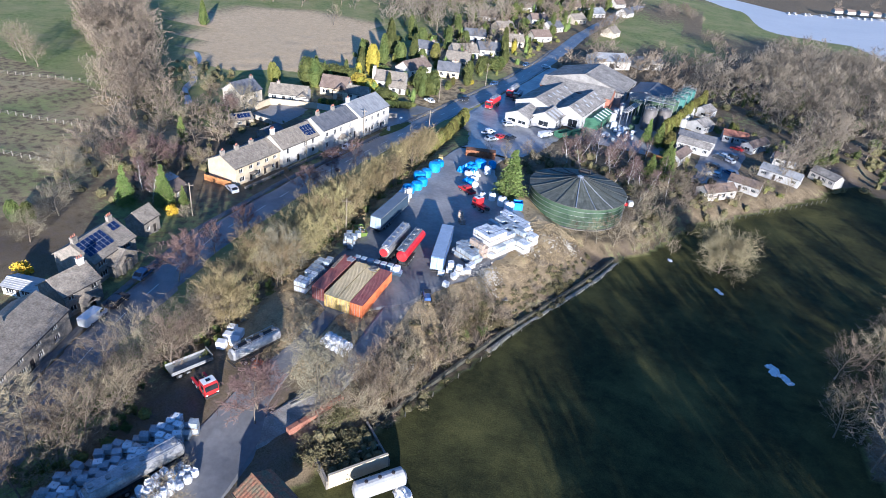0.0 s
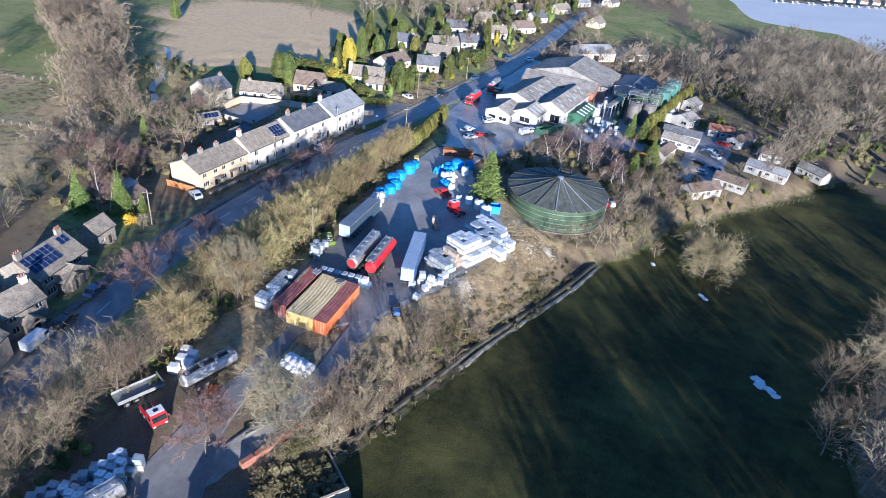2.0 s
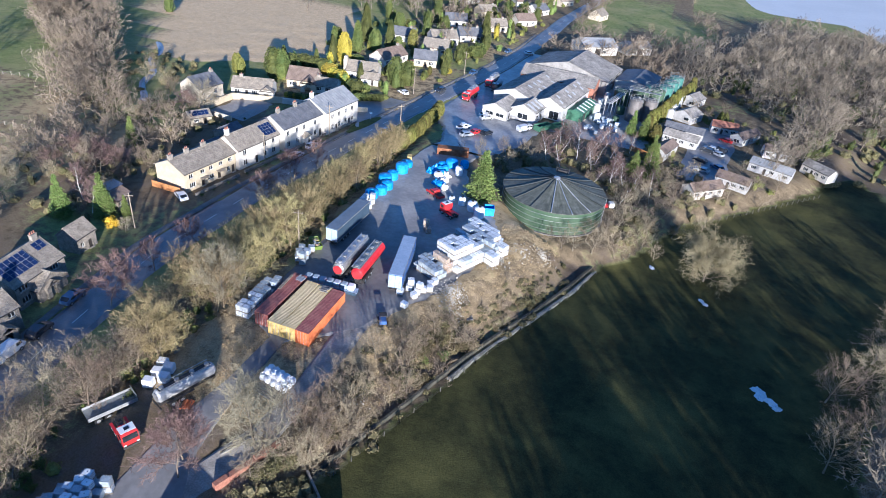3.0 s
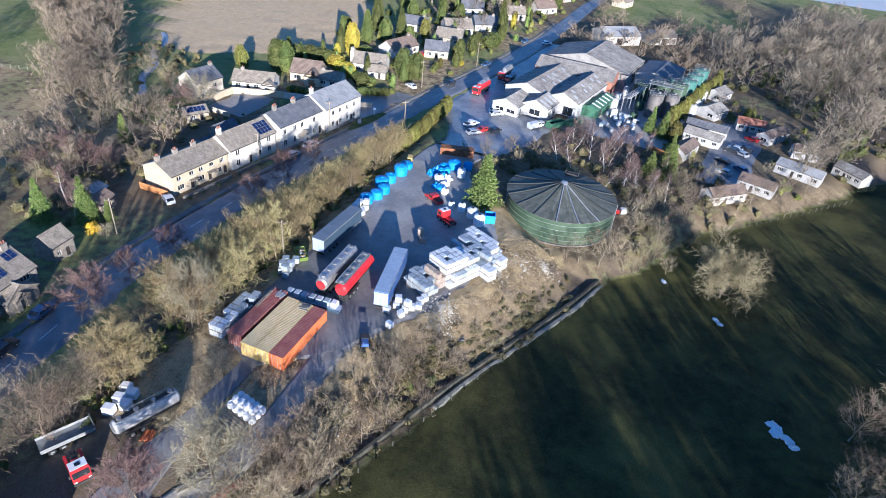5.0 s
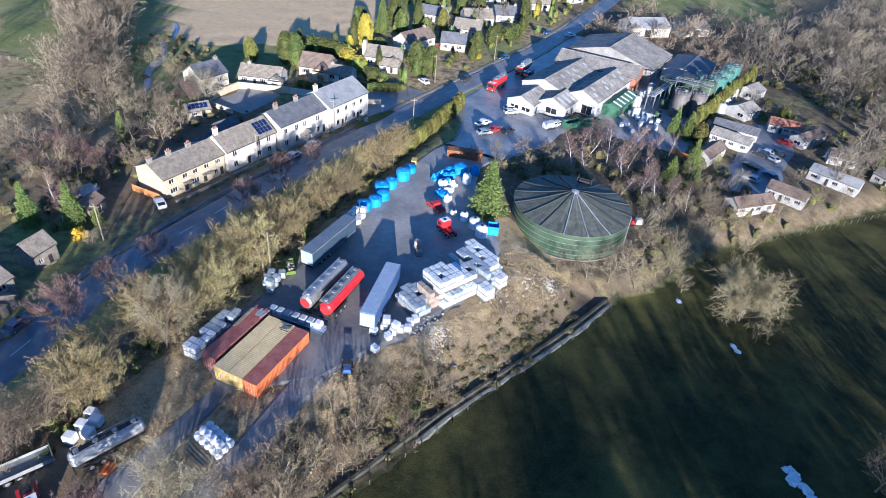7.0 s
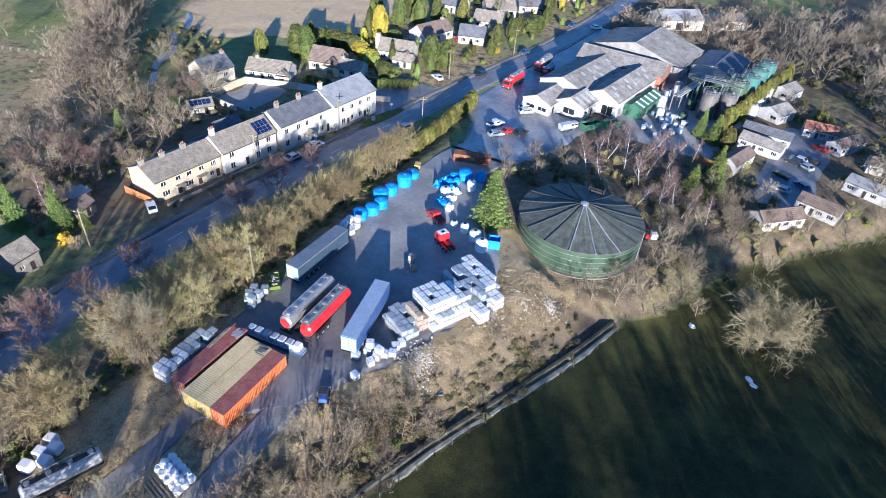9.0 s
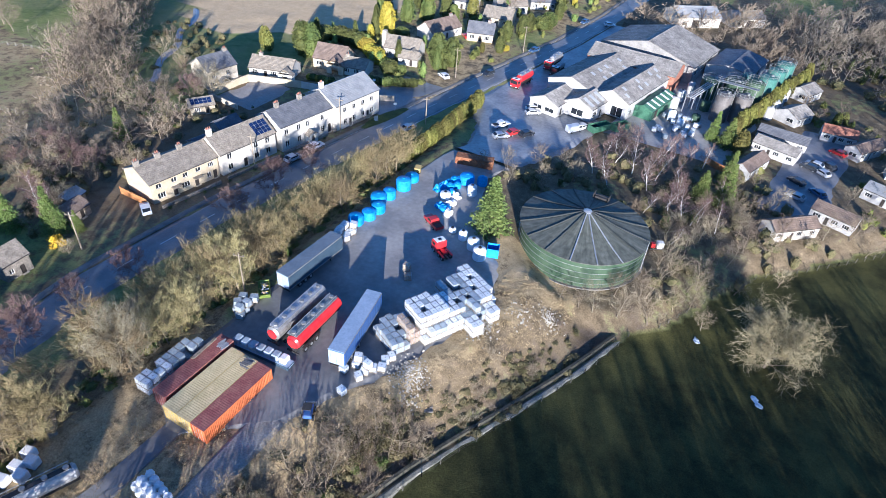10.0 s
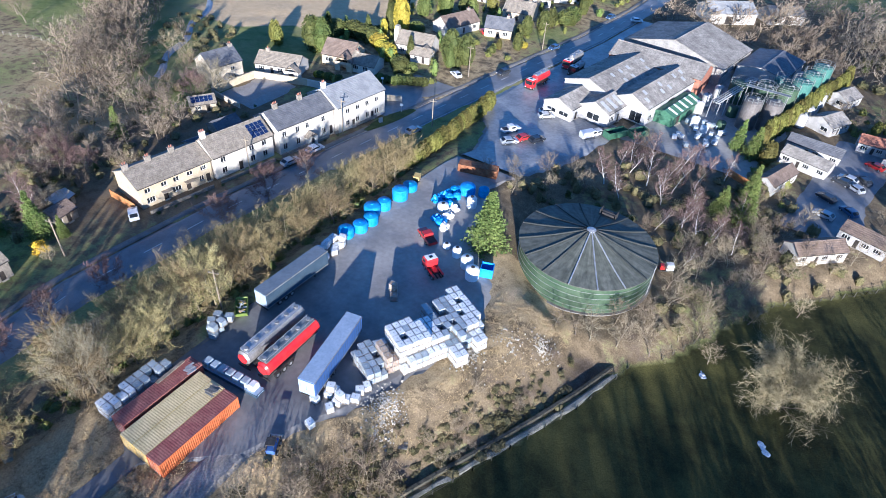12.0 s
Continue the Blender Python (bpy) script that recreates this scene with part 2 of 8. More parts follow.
BRIGHTGOLD = mat("bright_gold_foliage", (0.30, 0.26, 0.025), (0.42, 0.36, 0.05), 0.5, 3, 0.8, 0, rand=0.25, spread=0.35)
HEDGE = mat("hedge_leaves", (0.102, 0.120, 0.026), (0.204, 0.204, 0.054), 0.25, 3, 0.8, 0, spread=0.4)
DARKHEDGE = mat("dark_hedge_leaves", (0.055, 0.075, 0.018), (0.115, 0.13, 0.034), 0.3, 3, 0.8, 0, rand=0.3, spread=0.4)
BRAMBLE = mat("bramble_leaves", (0.085, 0.082, 0.034), (0.175, 0.145, 0.072), 0.5, 4, 0.85, 0, rand=0.2, spread=0.4)
FORSYTHIA = mat("yellow_blossom", (0.55, 0.36, 0.02), (0.68, 0.48, 0.05), 1, 6, 0.8, 0, spread=0.3)
TIMBER = mat("weathered_timber", (0.22, 0.18, 0.13), (0.36, 0.31, 0.24), 1.2, 8, 0.9, 0.3, rand=0.15)
# pale cladding greyed in colour for the shade on the large hall's gable
SHADECLAD = mat("weathered_grey_cladding", (0.26, 0.25, 0.235), (0.37, 0.355, 0.33), 0.4, 3, 0.7, 0.1, spread=0.2)
ORANGEWOOD = mat("orange_fence_timber", (0.40, 0.17, 0.06), (0.50, 0.24, 0.09), 1.2, 8, 0.85, 0.3)
HDPE = mat("white_plastic", (0.70, 0.735, 0.755), (0.86, 0.88, 0.89), 0.9, 5, 0.42, 0.05, rand=0.12, spread=0.08)
BLUEPLASTIC = mat("blue_plastic", (0.025, 0.22, 0.58), (0.05, 0.33, 0.72), 0.9, 5, 0.4, 0.1, rand=0.15, spread=0.2)
PLAINCOURT = mat("pale_court_paving", (0.302, 0.288, 0.266), (0.374, 0.353, 0.324), 0.5, 6, 0.85, 0.1)
WHITEBAG = mat("white_woven_bag", (0.72, 0.73, 0.74), (0.84, 0.84, 0.84), 0.9, 5, 0.8, 0.3, spread=0.1)
CARDBOARD = mat("brown_crate", (0.38, 0.28, 0.20), (0.49, 0.38, 0.29), 1.0, 7, 0.85, 0.2, rand=0.12)
RUBBLE = mat("pale_rubble", (0.22, 0.20, 0.17), (0.42, 0.39, 0.34), 0.9, 6, 0.9, 0.3, rand=0.25)
SILOBROWN = mat("brown_grey_silo_steel", (0.13, 0.12, 0.115), (0.20, 0.185, 0.175), 0.5, 3, 0.55, 0.05, metal=0.2, spread=0.15)
DULLSTEEL = mat("dull_handrail_steel", (0.20, 0.215, 0.21), (0.30, 0.31, 0.30), 1.0, 6, 0.6, 0.1, metal=0.3, spread=0.2)
TEAL = mat("teal_tank_steel", (0.05, 0.15, 0.125), (0.08, 0.20, 0.17), 0.4, 3, 0.55, 0.1, spread=0.2)
STRAW = mat("dead_grass_blades", (0.306, 0.230, 0.119), (0.459, 0.365, 0.212), 0.35, 3, 0.95, 0, spread=0.35)
FORECOURT = mat("wet_forecourt", (0.17, 0.175, 0.185), (0.36, 0.36, 0.36), 0.12, 1.4, 0.38, 0.08, spread=0.2, spec=0.5)
SLATEROOF = mat("slate_blue_roof_sheet", (0.13, 0.165, 0.205), (0.18, 0.215, 0.255), 0.3, 3, 0.5, 0.05, spread=0.12)
CARPAINT = {k: mat(k + "_car_paint", c, tuple(v * 1.08 for v in c), 0.8, 5, 0.3, 0, spread=0.04, coat=0.5)
            for k, c in (("white", (0.76, 0.77, 0.78)), ("silver", (0.45, 0.47, 0.49)), ("blue", (0.05, 0.10, 0.20)), ("dark", (0.03, 0.035, 0.045)), ("red", (0.42, 0.03, 0.03)))}

# ---- helpers for building ----


def mesh_of(name, verts, faces, material):
    me = bpy.data.meshes.new(name)
    me.from_pydata([tuple(v) for v in verts], [], faces)
    me.materials.append(material)
    return me


def put(name, me, parent, m=None, label=""):
    ob = new(name, me)
    ob.parent = parent
    if m is not None:
        ob.matrix_local = m
    if label:
        ob["label"] = label
    return ob


def part(name, bm, material, parent, label=""):
    me = bpy.data.meshes.new(name)
    bm.to_mesh(me)
    bm.free()
    me.materials.append(material)
    return put(name, me, parent, None, label)


def thing(name, m, label, category, group="", kind=""):
    ob = new(name)
    ob.empty_display_size = 0.5
    ob.matrix_world = m
    return tagged(ob, label, category, group, kind)


def box(bm, x0, x1, y0, y1, z0, z1, bevel=0.0):
    made = bmesh.ops.create_cube(bm, size=1.0, matrix=Matrix.Translation(((x0 + x1) / 2, (y0 + y1) / 2, (z0 + z1) / 2)) @ Matrix.Diagonal((x1 - x0, y1 - y0, z1 - z0, 1)))
    if bevel:
        edges = list({e for v in made["verts"] for e in v.link_edges})
        bmesh.ops.bevel(bm, geom=edges, offset=bevel, segments=1, affect="EDGES")
    return bm


def boxes(*items, bevel=0.0):
    bm = bmesh.new()
    for b in items:
        box(bm, *b, bevel=bevel)
    return bm


def tube(bm, p, q, r, n=8, r2=None):
    p, q = Vector(p), Vector(q)
    d = q - p
    m = Matrix.Translation((p + q) / 2) @ d.to_track_quat("Z", "Y").to_matrix().to_4x4()
    bmesh.ops.create_cone(bm, cap_ends=True, segments=n, radius1=r, radius2=r if r2 is None else r2, depth=d.length, matrix=m)
    return bm


def lathe(profile, n=24):
    """A body of revolution from (radius, height) pairs."""
    bm = bmesh.new()
    rings = []
    for r, z in profile:
        rings.append([bm.verts.new((r * math.cos(2 * math.pi * i / n), r * math.sin(2 * math.pi * i / n), z)) for i in range(n)] if r > 1e-4 else [bm.verts.new((0, 0, z))])
    for a, b in zip(rings, rings[1:]):
        for i in range(n):
            j = (i + 1) % n
            f = [a[i % len(a)], a[j % len(a)], b[j % len(b)], b[i % len(b)]]
            f = list(dict.fromkeys(f))
            if len(f) > 2:
                bm.faces.new(f)
    return bm


def prism(bm, outline, x0, x1):
    """An outline in the (y, z) plane drawn out along x."""
    a = [bm.verts.new((x0, y, z)) for y, z in outline]
    b = [bm.verts.new((x1, y, z)) for y, z in outline]
    bm.faces.new(a[::-1])
    bm.faces.new(b)
    for i in range(len(a)):
        j = (i + 1) % len(a)
        bm.faces.new((a[i], a[j], b[j], b[i]))
    return bm


def inside(x, y, poly):
    hit = False
    for (x0, y0), (x1, y1) in zip(poly, poly[1:] + poly[:1]):
        if (y0 > y) != (y1 > y) and x < x0 + (x1 - x0) * (y - y0) / (y1 - y0):
            hit = not hit
    return hit


def on_ground(x, y, rz=0.0, lift=0.0):
    return pose(x, y, gz(x, y) + lift, 0, 0, rz)


# ---- ground, road, yard ----
BROWNFIELD = [(-200, 228), (-214, 246), (-208, 300), (-172, 318), (-140, 300), (-124, 260), (-116, 226), (-118, 208), (-138, 203), (-152, 190), (-168, 190)]
MEADOW = [(-44, 350), (-50, 440), (-42, 530), (0, 470), (38, 452), (26, 378), (17, 345), (-9, 380)]
BANK = [(-40, 590), (-40, 665), (45, 660), (92, 645), (157, 600), (330, 430), (280, 390), (142, 512), (80, 525), (20, 540)]
WOODFLOOR = [(36, 188), (50, 215), (62, 252), (40, 262), (18, 275), (14, 300), (24, 350), (50, 440), (140, 500), (260, 380), (200, 200), (170, 60), (90, 30), (50, 40), (46, 90), (54, 112), (62, 135), (77, 160), (86, 200), (70, 225)]


def yard_left(y):
    return lerp_table(y, [(20, -46), (40, -47.5), (58, -46.0), (66, -44.5), (76, -44), (80, -51.5), (160, -51.5), (170, -50), (184, -55), (190, -62.0), (200, -62.6), (220, -59.4), (250, -55.0), (260, -53.4), (292, -50.6)])


def yard_right(y):
    return lerp_table(y, [(20, -35), (40, -36), (48, -37), (54, -40), (62, -41), (76, -41), (84, -30.5), (92, -27), (97, -23.5), (110, -19.5), (124, -18.5), (130, -21), (140, -30), (156, -37), (170, -33), (185, -28), (205, -24), (212, -40), (250, -45.6), (270, -46.5), (292, -46.0)])


def lane_left(y):
    return lerp_table(y, [(46, -43), (52, -40), (60, -36.6), (70, -35.5), (90, -36.0), (100, -36)])


def lane_right(y):
    return lerp_table(y, [(46, -37), (52, -34.5), (60, -31.5), (70, -30.8), (90, -30.5), (100, -30)])


def paved(x, y):
    if abs(x - road_mid(y)) < 3.6:
        return True
    if 22 < y < 290 and yard_left(y) + 0.8 < x < yard_right(y) - 0.8:
        return True
    return 47 < y < 84 and lane_left(y) + 0.6 < x < lane_right(y) - 0.6


def cover(x, y):
    """Shares of grass, straw and bare mud; the rest is leaf litter."""
    wall = lerp_table(y, WALL_X) if y < 131 else lerp_table(y, FIELD_X)
    n = noise.noise((x * 0.05, y * 0.05, 3.1))
    if inside(x, y, WOODFLOOR):
        return (0.2 + 0.5 * n, 0.0, 0.6 - 0.5 * n)
    # field beside the yard; the 0.001 marks it for the shade-darkened grass colour
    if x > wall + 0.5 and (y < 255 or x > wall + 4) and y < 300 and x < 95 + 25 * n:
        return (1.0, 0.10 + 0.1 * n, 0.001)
    if inside(x, y, BROWNFIELD):
        return (0.0, 1.25, 0.0)
    if inside(x, y, MEADOW) or inside(x, y, BANK):
        return (0.95, 0.35, 0.0)
    if x < -118 + 6 * n and y < 470:
        if y > 150 + 0.15 * (x + 200) * -1:
            return (1.0, 0.15, 0.0)
        return (0.42 + 0.5 * n, 0.7 - 0.4 * n, 0.22 + 0.3 * n)
    if x < -57 and abs(x - road_mid(y)) < 9 and x > road_mid(y):
        return (0.9, 0.2, 0.0)
    if x < road_mid(y) and x > -135 and y < 330:
        return (0.30 + 0.9 * n, 0.1, 0.35 - 0.4 * n) if y < 178 else (0.4 + 0.9 * n, 0.62, 0.0)
    if -34 < x < wall and 60 < y < 140:
        n2 = noise.noise((x * 0.22, y * 0.22, 8.7))
        return (0.12 + 0.5 * n2 * (n2 > 0) + 0.2 * smooth(wall - 6, wall - 1, x), (0.85 + 0.7 * n2 + 0.3 * n) * smooth(5, 13, wall - x), 0.16 - 0.8 * n2 + 0.4 * smooth(9, 4, wall - x))
    if -66 < x < -50 and 84 < y < 215:
        return (0.45 + 0.8 * n, 0.6 - 0.5 * n, 0.0)
    if -57 < x < -30 and y < 110:
        return (0.2, 0.65 + 0.6 * n, 0.2 - 0.5 * n) if y > 60 else (0.1, 0.15 + 0.4 * n, 0.6)
    return (0.2 + 0.6 * n, 0.25, 0.15)


def ground_material():
    m = bpy.data.materials.new("ground_cover")
    m.use_nodes = True
    nt = m.node_tree
    b = nt.nodes["Principled BSDF"]
    geo = nt.nodes.new("ShaderNodeNewGeometry")

    def noise_node(scale, detail=5):
        n = nt.nodes.new("ShaderNodeTexNoise")
        n.inputs["Scale"].default_value, n.inputs["Detail"].default_value = scale, detail
        n.inputs["Roughness"].default_value = 0.65
        nt.links.new(geo.outputs["Position"], n.inputs["Vector"])
        return n.outputs["Fac"]

    def blend(fac, a, c):
        mx = nt.nodes.new("ShaderNodeMix")
        mx.data_type = "RGBA"
        for sock, v in ((mx.inputs[6], a), (mx.inputs[7], c)):
            if isinstance(v, tuple):
                sock.default_value = (*v, 1)
            else:
                nt.links.new(v, sock)
        nt.links.new(fac, mx.inputs[0])
        return mx.outputs[2]

    def spread(fac, lo, hi):
        r = nt.nodes.new("ShaderNodeMapRange")
        r.inputs["From Min"].default_value, r.inputs["From Max"].default_value = lo, hi
        nt.links.new(fac, r.inputs["Value"])
        return r.outputs[0]

    coarse, mid, fine = noise_node(0.06), noise_node(0.5), noise_node(4.0)
    grass = blend(spread(mid, 0.35, 0.65), (0.140, 0.180, 0.055), (0.26, 0.28, 0.105))
    grass = blend(spread(coarse, 0.42, 0.66), grass, (0.31, 0.29, 0.13))
    straw = blend(spread(mid, 0.3, 0.7), (0.34, 0.25, 0.13), (0.51, 0.395, 0.225))
    mud = blend(spread(mid, 0.35, 0.65), (0.085, 0.065, 0.045), (0.17, 0.135, 0.10))
    litter = blend(spread(mid, 0.35, 0.65), (0.14, 0.108, 0.066), (0.25, 0.195, 0.12))
    at = nt.nodes.new("ShaderNodeAttribute")
    at.attribute_name = "cover"
    sep = nt.nodes.new("ShaderNodeSeparateColor")
    nt.links.new(at.outputs["Color"], sep.inputs[0])
    col = litter
    for k, layer in ((1, straw), (2, mud), (0, grass)):
        add = nt.nodes.new("ShaderNodeMath")
        add.operation = "MULTIPLY_ADD"
        add.inputs[1].default_value = 1.0
        nt.links.new(sep.outputs[k], add.inputs[0])
        nt.links.new(spread(mid, 0.2, 0.8), add.inputs[2])
        col = blend(spread(add.outputs[0], 0.92, 1.28), col, layer)
    # field grass kept near black: the hill's shade is put into its colour
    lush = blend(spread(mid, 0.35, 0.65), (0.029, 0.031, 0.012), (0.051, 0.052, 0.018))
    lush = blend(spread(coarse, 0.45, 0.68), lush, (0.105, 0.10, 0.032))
    at3 = nt.nodes.new("ShaderNodeAttribute")
    at3.attribute_name = "bleached"
    col = blend(at3.outputs["Fac"], col, blend(spread(mid, 0.3, 0.7), (0.58, 0.42, 0.235), (0.72, 0.55, 0.33)))
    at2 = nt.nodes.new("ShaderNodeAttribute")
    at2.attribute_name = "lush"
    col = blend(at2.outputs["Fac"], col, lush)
    hsv = nt.nodes.new("ShaderNodeHueSaturation")
    nt.links.new(col, hsv.inputs["Color"])
    val = nt.nodes.new("ShaderNodeMapRange")
    val.inputs["From Min"].default_value, val.inputs["From Max"].default_value = 0.25, 0.75
    val.inputs["To Min"].default_value, val.inputs["To Max"].default_value = 0.65, 1.35
    nt.links.new(fine, val.inputs["Value"])
    nt.links.new(val.outputs[0], hsv.inputs["Value"])
    nt.links.new(hsv.outputs[0], b.inputs["Base Color"])
    b.inputs["Roughness"].default_value = 0.95
    b.inputs["Specular IOR Level"].default_value = 0.15
    bu = nt.nodes.new("ShaderNodeBump")
    bu.inputs["Strength"].default_value, bu.inputs["Distance"].default_value = 0.4, 0.2
    nt.links.new(fine, bu.inputs["Height"])
    nt.links.new(bu.outputs[0], b.inputs["Normal"])
    return m


def axis(lo, hi, step, far):
    near = list(np.arange(lo, hi + 0.01, step))
    grow, v, s = [], hi, step
    while v < far:
        s = min(s * 1.35, 250)
        v += s
        grow.append(v)
    back, v, s = [], lo, step
    while v > -far:
        s = min(s * 1.35, 250)
        v -= s
        back.append(v)
    return back[::-1] + near + grow


def lake_dip(x, y):
    line = lerp_table(x, [(-200, 640), (-9, 656), (45, 648), (92, 634), (157, 590), (260, 500), (400, 380)])
    return smooth(line - 4, line + 4, y) * smooth(-90, -50, x)


xs, ys = axis(-150, 70, 1.5, 4500), axis(18, 262, 1.5, 4500)
verts, shares = [], []
for gy in ys:
    for gx in xs:
        far = max(0.0, math.hypot(gx, gy) - 500)
        z = gz(gx, gy) + 0.22 * noise.noise((gx * 0.12, gy * 0.12, 0)) + 0.08 * noise.noise((gx * 0.6, gy * 0.6, 5))
        if paved(gx, gy):
            z = gz(gx, gy) - 0.35
        z -= 4.0 * lake_dip(gx, gy)
        verts.append((gx, gy, z))
        shares.append((*cover(gx, gy), 1.0))
nx = len(xs)
faces = [(j * nx + i, j * nx + i + 1, (j + 1) * nx + i + 1, (j + 1) * nx + i) for j in range(len(ys) - 1) for i in range(nx - 1)]
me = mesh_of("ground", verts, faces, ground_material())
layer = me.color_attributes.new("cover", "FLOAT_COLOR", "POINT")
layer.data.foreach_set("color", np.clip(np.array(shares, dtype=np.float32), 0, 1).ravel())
# 1 where the grass colour carries the hill's shade
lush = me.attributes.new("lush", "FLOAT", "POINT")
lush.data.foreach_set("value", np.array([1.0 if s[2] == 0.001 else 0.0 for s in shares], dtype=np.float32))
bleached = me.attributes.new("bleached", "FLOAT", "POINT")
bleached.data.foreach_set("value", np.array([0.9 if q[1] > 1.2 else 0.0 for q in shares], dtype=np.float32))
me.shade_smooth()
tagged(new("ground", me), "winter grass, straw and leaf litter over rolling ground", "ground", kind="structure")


def strip(name, rows, left, right, nx, lift, material, label, category, under=0.5):
    """A sheet that follows the ground between two edges, with a skirt."""
    v, f = [], []
    for y in rows:
        a, b = left(y), right(y)
        for i in range(nx + 1):
            x = a + (b - a) * i / nx
            v.append((x, y, gz(x, y) + lift - (under if i in (0, nx) else 0)))
    n = nx + 1
    for j in range(len(rows) - 1):
        for i in range(nx):
            f.append((j * n + i, j * n + i + 1, (j + 1) * n + i + 1, (j + 1) * n + i))
    return tagged(new(name, mesh_of(name, v, f, material)), label, category, kind="structure")


strip("road", list(np.arange(-300, 560, 3.0)), lambda y: road_mid(y) - 4.0, lambda y: road_mid(y) + 4.0, 8, 0.06, ASPHALT, "grey asphalt two-lane village road", "road", 0.25)
strip("forecourt", list(np.arange(165.5, 292, 2.0)), yard_left, yard_right, 14, 0.10, FORECOURT, "dark damp concrete forecourt of the factory", "yard")
strip("yard", list(np.arange(20, 166, 2.0)), yard_left, yard_right, 14, 0.10, YARD, "worn concrete industrial yard with tyre tracks, darker to the south", "yard")
strip("lane", list(np.arange(46, 86, 2.0)), lane_left, lane_right, 6, 0.09, LANE, "pale worn access lane beside the containers", "lane")
strip("pavement", list(np.arange(20, 330, 3.0)), lambda y: road_mid(y) - 5.5, lambda y: road_mid(y) - 4.02, 4, 0.16, PAVING, "grey pavement with kerb along the road", "pavement", 0.14)
strip("junction", list(np.arange(172, 200, 2.0)), lambda y: -94 + 0.25 * (y - 172), lambda y: road_mid(y) - 3.9, 8, 0.075, ASPHALT, "asphalt side road meeting the village road", "road", 0.2)

# road markings
dashes = thing("road_marking", pose(0, 0, 0), "worn white painted centre line and give-way dashes", "road marking", kind="structure")
for y in np.arange(40, 420, 9.0):
    bm = bmesh.new()
    p, q = (road_mid(y), y), (road_mid(y + 3.6), y + 3.6)
    d = Vector((q[0] - p[0], q[1] - p[1], 0)).normalized()
    s = Vector((-d.y, d.x, 0)) * 0.075
    z0, z1 = gz(*p) + 0.071, gz(*q) + 0.071
    bm.faces.new([bm.verts.new(v) for v in ((p[0] - s.x, p[1] - s.y, z0), (q[0] - s.x, q[1] - s.y, z1), (q[0] + s.x, q[1] + s.y, z1), (p[0] + s.x, p[1] + s.y, z0))])
    part("dash", bm, WHITELINE, dashes)
for off in (-3.7, 3.7):
    bm = bmesh.new()
    rows = [[bm.verts.new((road_mid(y) + off + s, y, gz(road_mid(y) + off, y) + 0.072)) for s in (-0.06, 0.06)] for y in np.arange(150, 300, 5.0)]
    for a, b in zip(rows, rows[1:]):
        bm.faces.new((a[0], a[1], b[1], b[0]))
    part("edge_line", bm, WHITELINE, dashes)

# water; the sky's pale reflection is painted as its base colour
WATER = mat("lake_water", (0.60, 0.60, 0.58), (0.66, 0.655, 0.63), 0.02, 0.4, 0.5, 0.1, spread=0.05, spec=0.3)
tagged(new("water", mesh_of("water", [(-120, 560, -7.4), (900, 100, -7.4), (2200, 900, -7.4), (700, 880, -7.4), (200, 810, -7.4), (100, 722, -7.4), (48, 770, -7.4), (-120, 840, -7.4)], [(0, 1, 2, 3, 4, 5, 6, 7)], WATER)), "calm lake with the sky's pale reflection put into its colour", "water", kind="structure")

# ---- buildings ----


def wall_mesh(length, height, thick, holes):
    """A wall along x from 0 to length, its face at y = 0, with openings (x0, x1, z0, z1) cut through."""
    bm = bmesh.new()
    xs = sorted({0.0, length, *(v for h in holes for v in h[:2])})
    zs = sorted({0.0, height, *(v for h in holes for v in h[2:])})

    def is_hole(i, j):
        if i < 0 or j < 0 or i >= len(xs) - 1 or j >= len(zs) - 1:
            return True
        cx, cz = (xs[i] + xs[i + 1]) / 2, (zs[j] + zs[j + 1]) / 2
        return any(h[0] < cx < h[1] and h[2] < cz < h[3] for h in holes)

    def quad(*p):
        bm.faces.new([bm.verts.new(v) for v in p])

    for i in range(len(xs) - 1):
        for j in range(len(zs) - 1):
            if is_hole(i, j):
                continue
            a, b, c, d = xs[i], xs[i + 1], zs[j], zs[j + 1]
            quad((a, 0, c), (b, 0, c), (b, 0, d), (a, 0, d))
            quad((b, thick, c), (a, thick, c), (a, thick, d), (b, thick, d))
            if is_hole(i - 1, j):
                quad((a, thick, c), (a, 0, c), (a, 0, d), (a, thick, d))
            if is_hole(i + 1, j):
                quad((b, 0, c), (b, thick, c), (b, thick, d), (b, 0, d))
            if is_hole(i, j - 1):
                quad((a, thick, c), (b, thick, c), (b, 0, c), (a, 0, c))
            if is_hole(i, j + 1):
                quad((a, 0, d), (b, 0, d), (b, thick, d), (a, thick, d))
    bmesh.ops.remove_doubles(bm, verts=bm.verts, dist=0.001)
    return bm


def fill_window(parent, m, w, h, panes=2):
    """A framed window in an opening, with its sill; m stands at the opening's lower left corner in the wall's face."""
    bars = [0.07 + (w - 0.07) * k / panes for k in range(panes + 1)]
    win = part("window", wall_mesh(w, h, 0.06, [(p, q - 0.07, 0.07, h - 0.07) for p, q in zip(bars, bars[1:])]), FRAME_W, parent, "white window frame")
    m = m @ pose(0, 0.10, 0)
    win.matrix_local = m
    part("pane", boxes((0.02, w - 0.02, 0.025, 0.04, 0.02, h - 0.02)), GLASS, win, "dark reflecting glass")
    part("sill", boxes((-0.08, w + 0.08, -0.18, 0.02, -0.10, 0.0)), STONE, win)
    return win


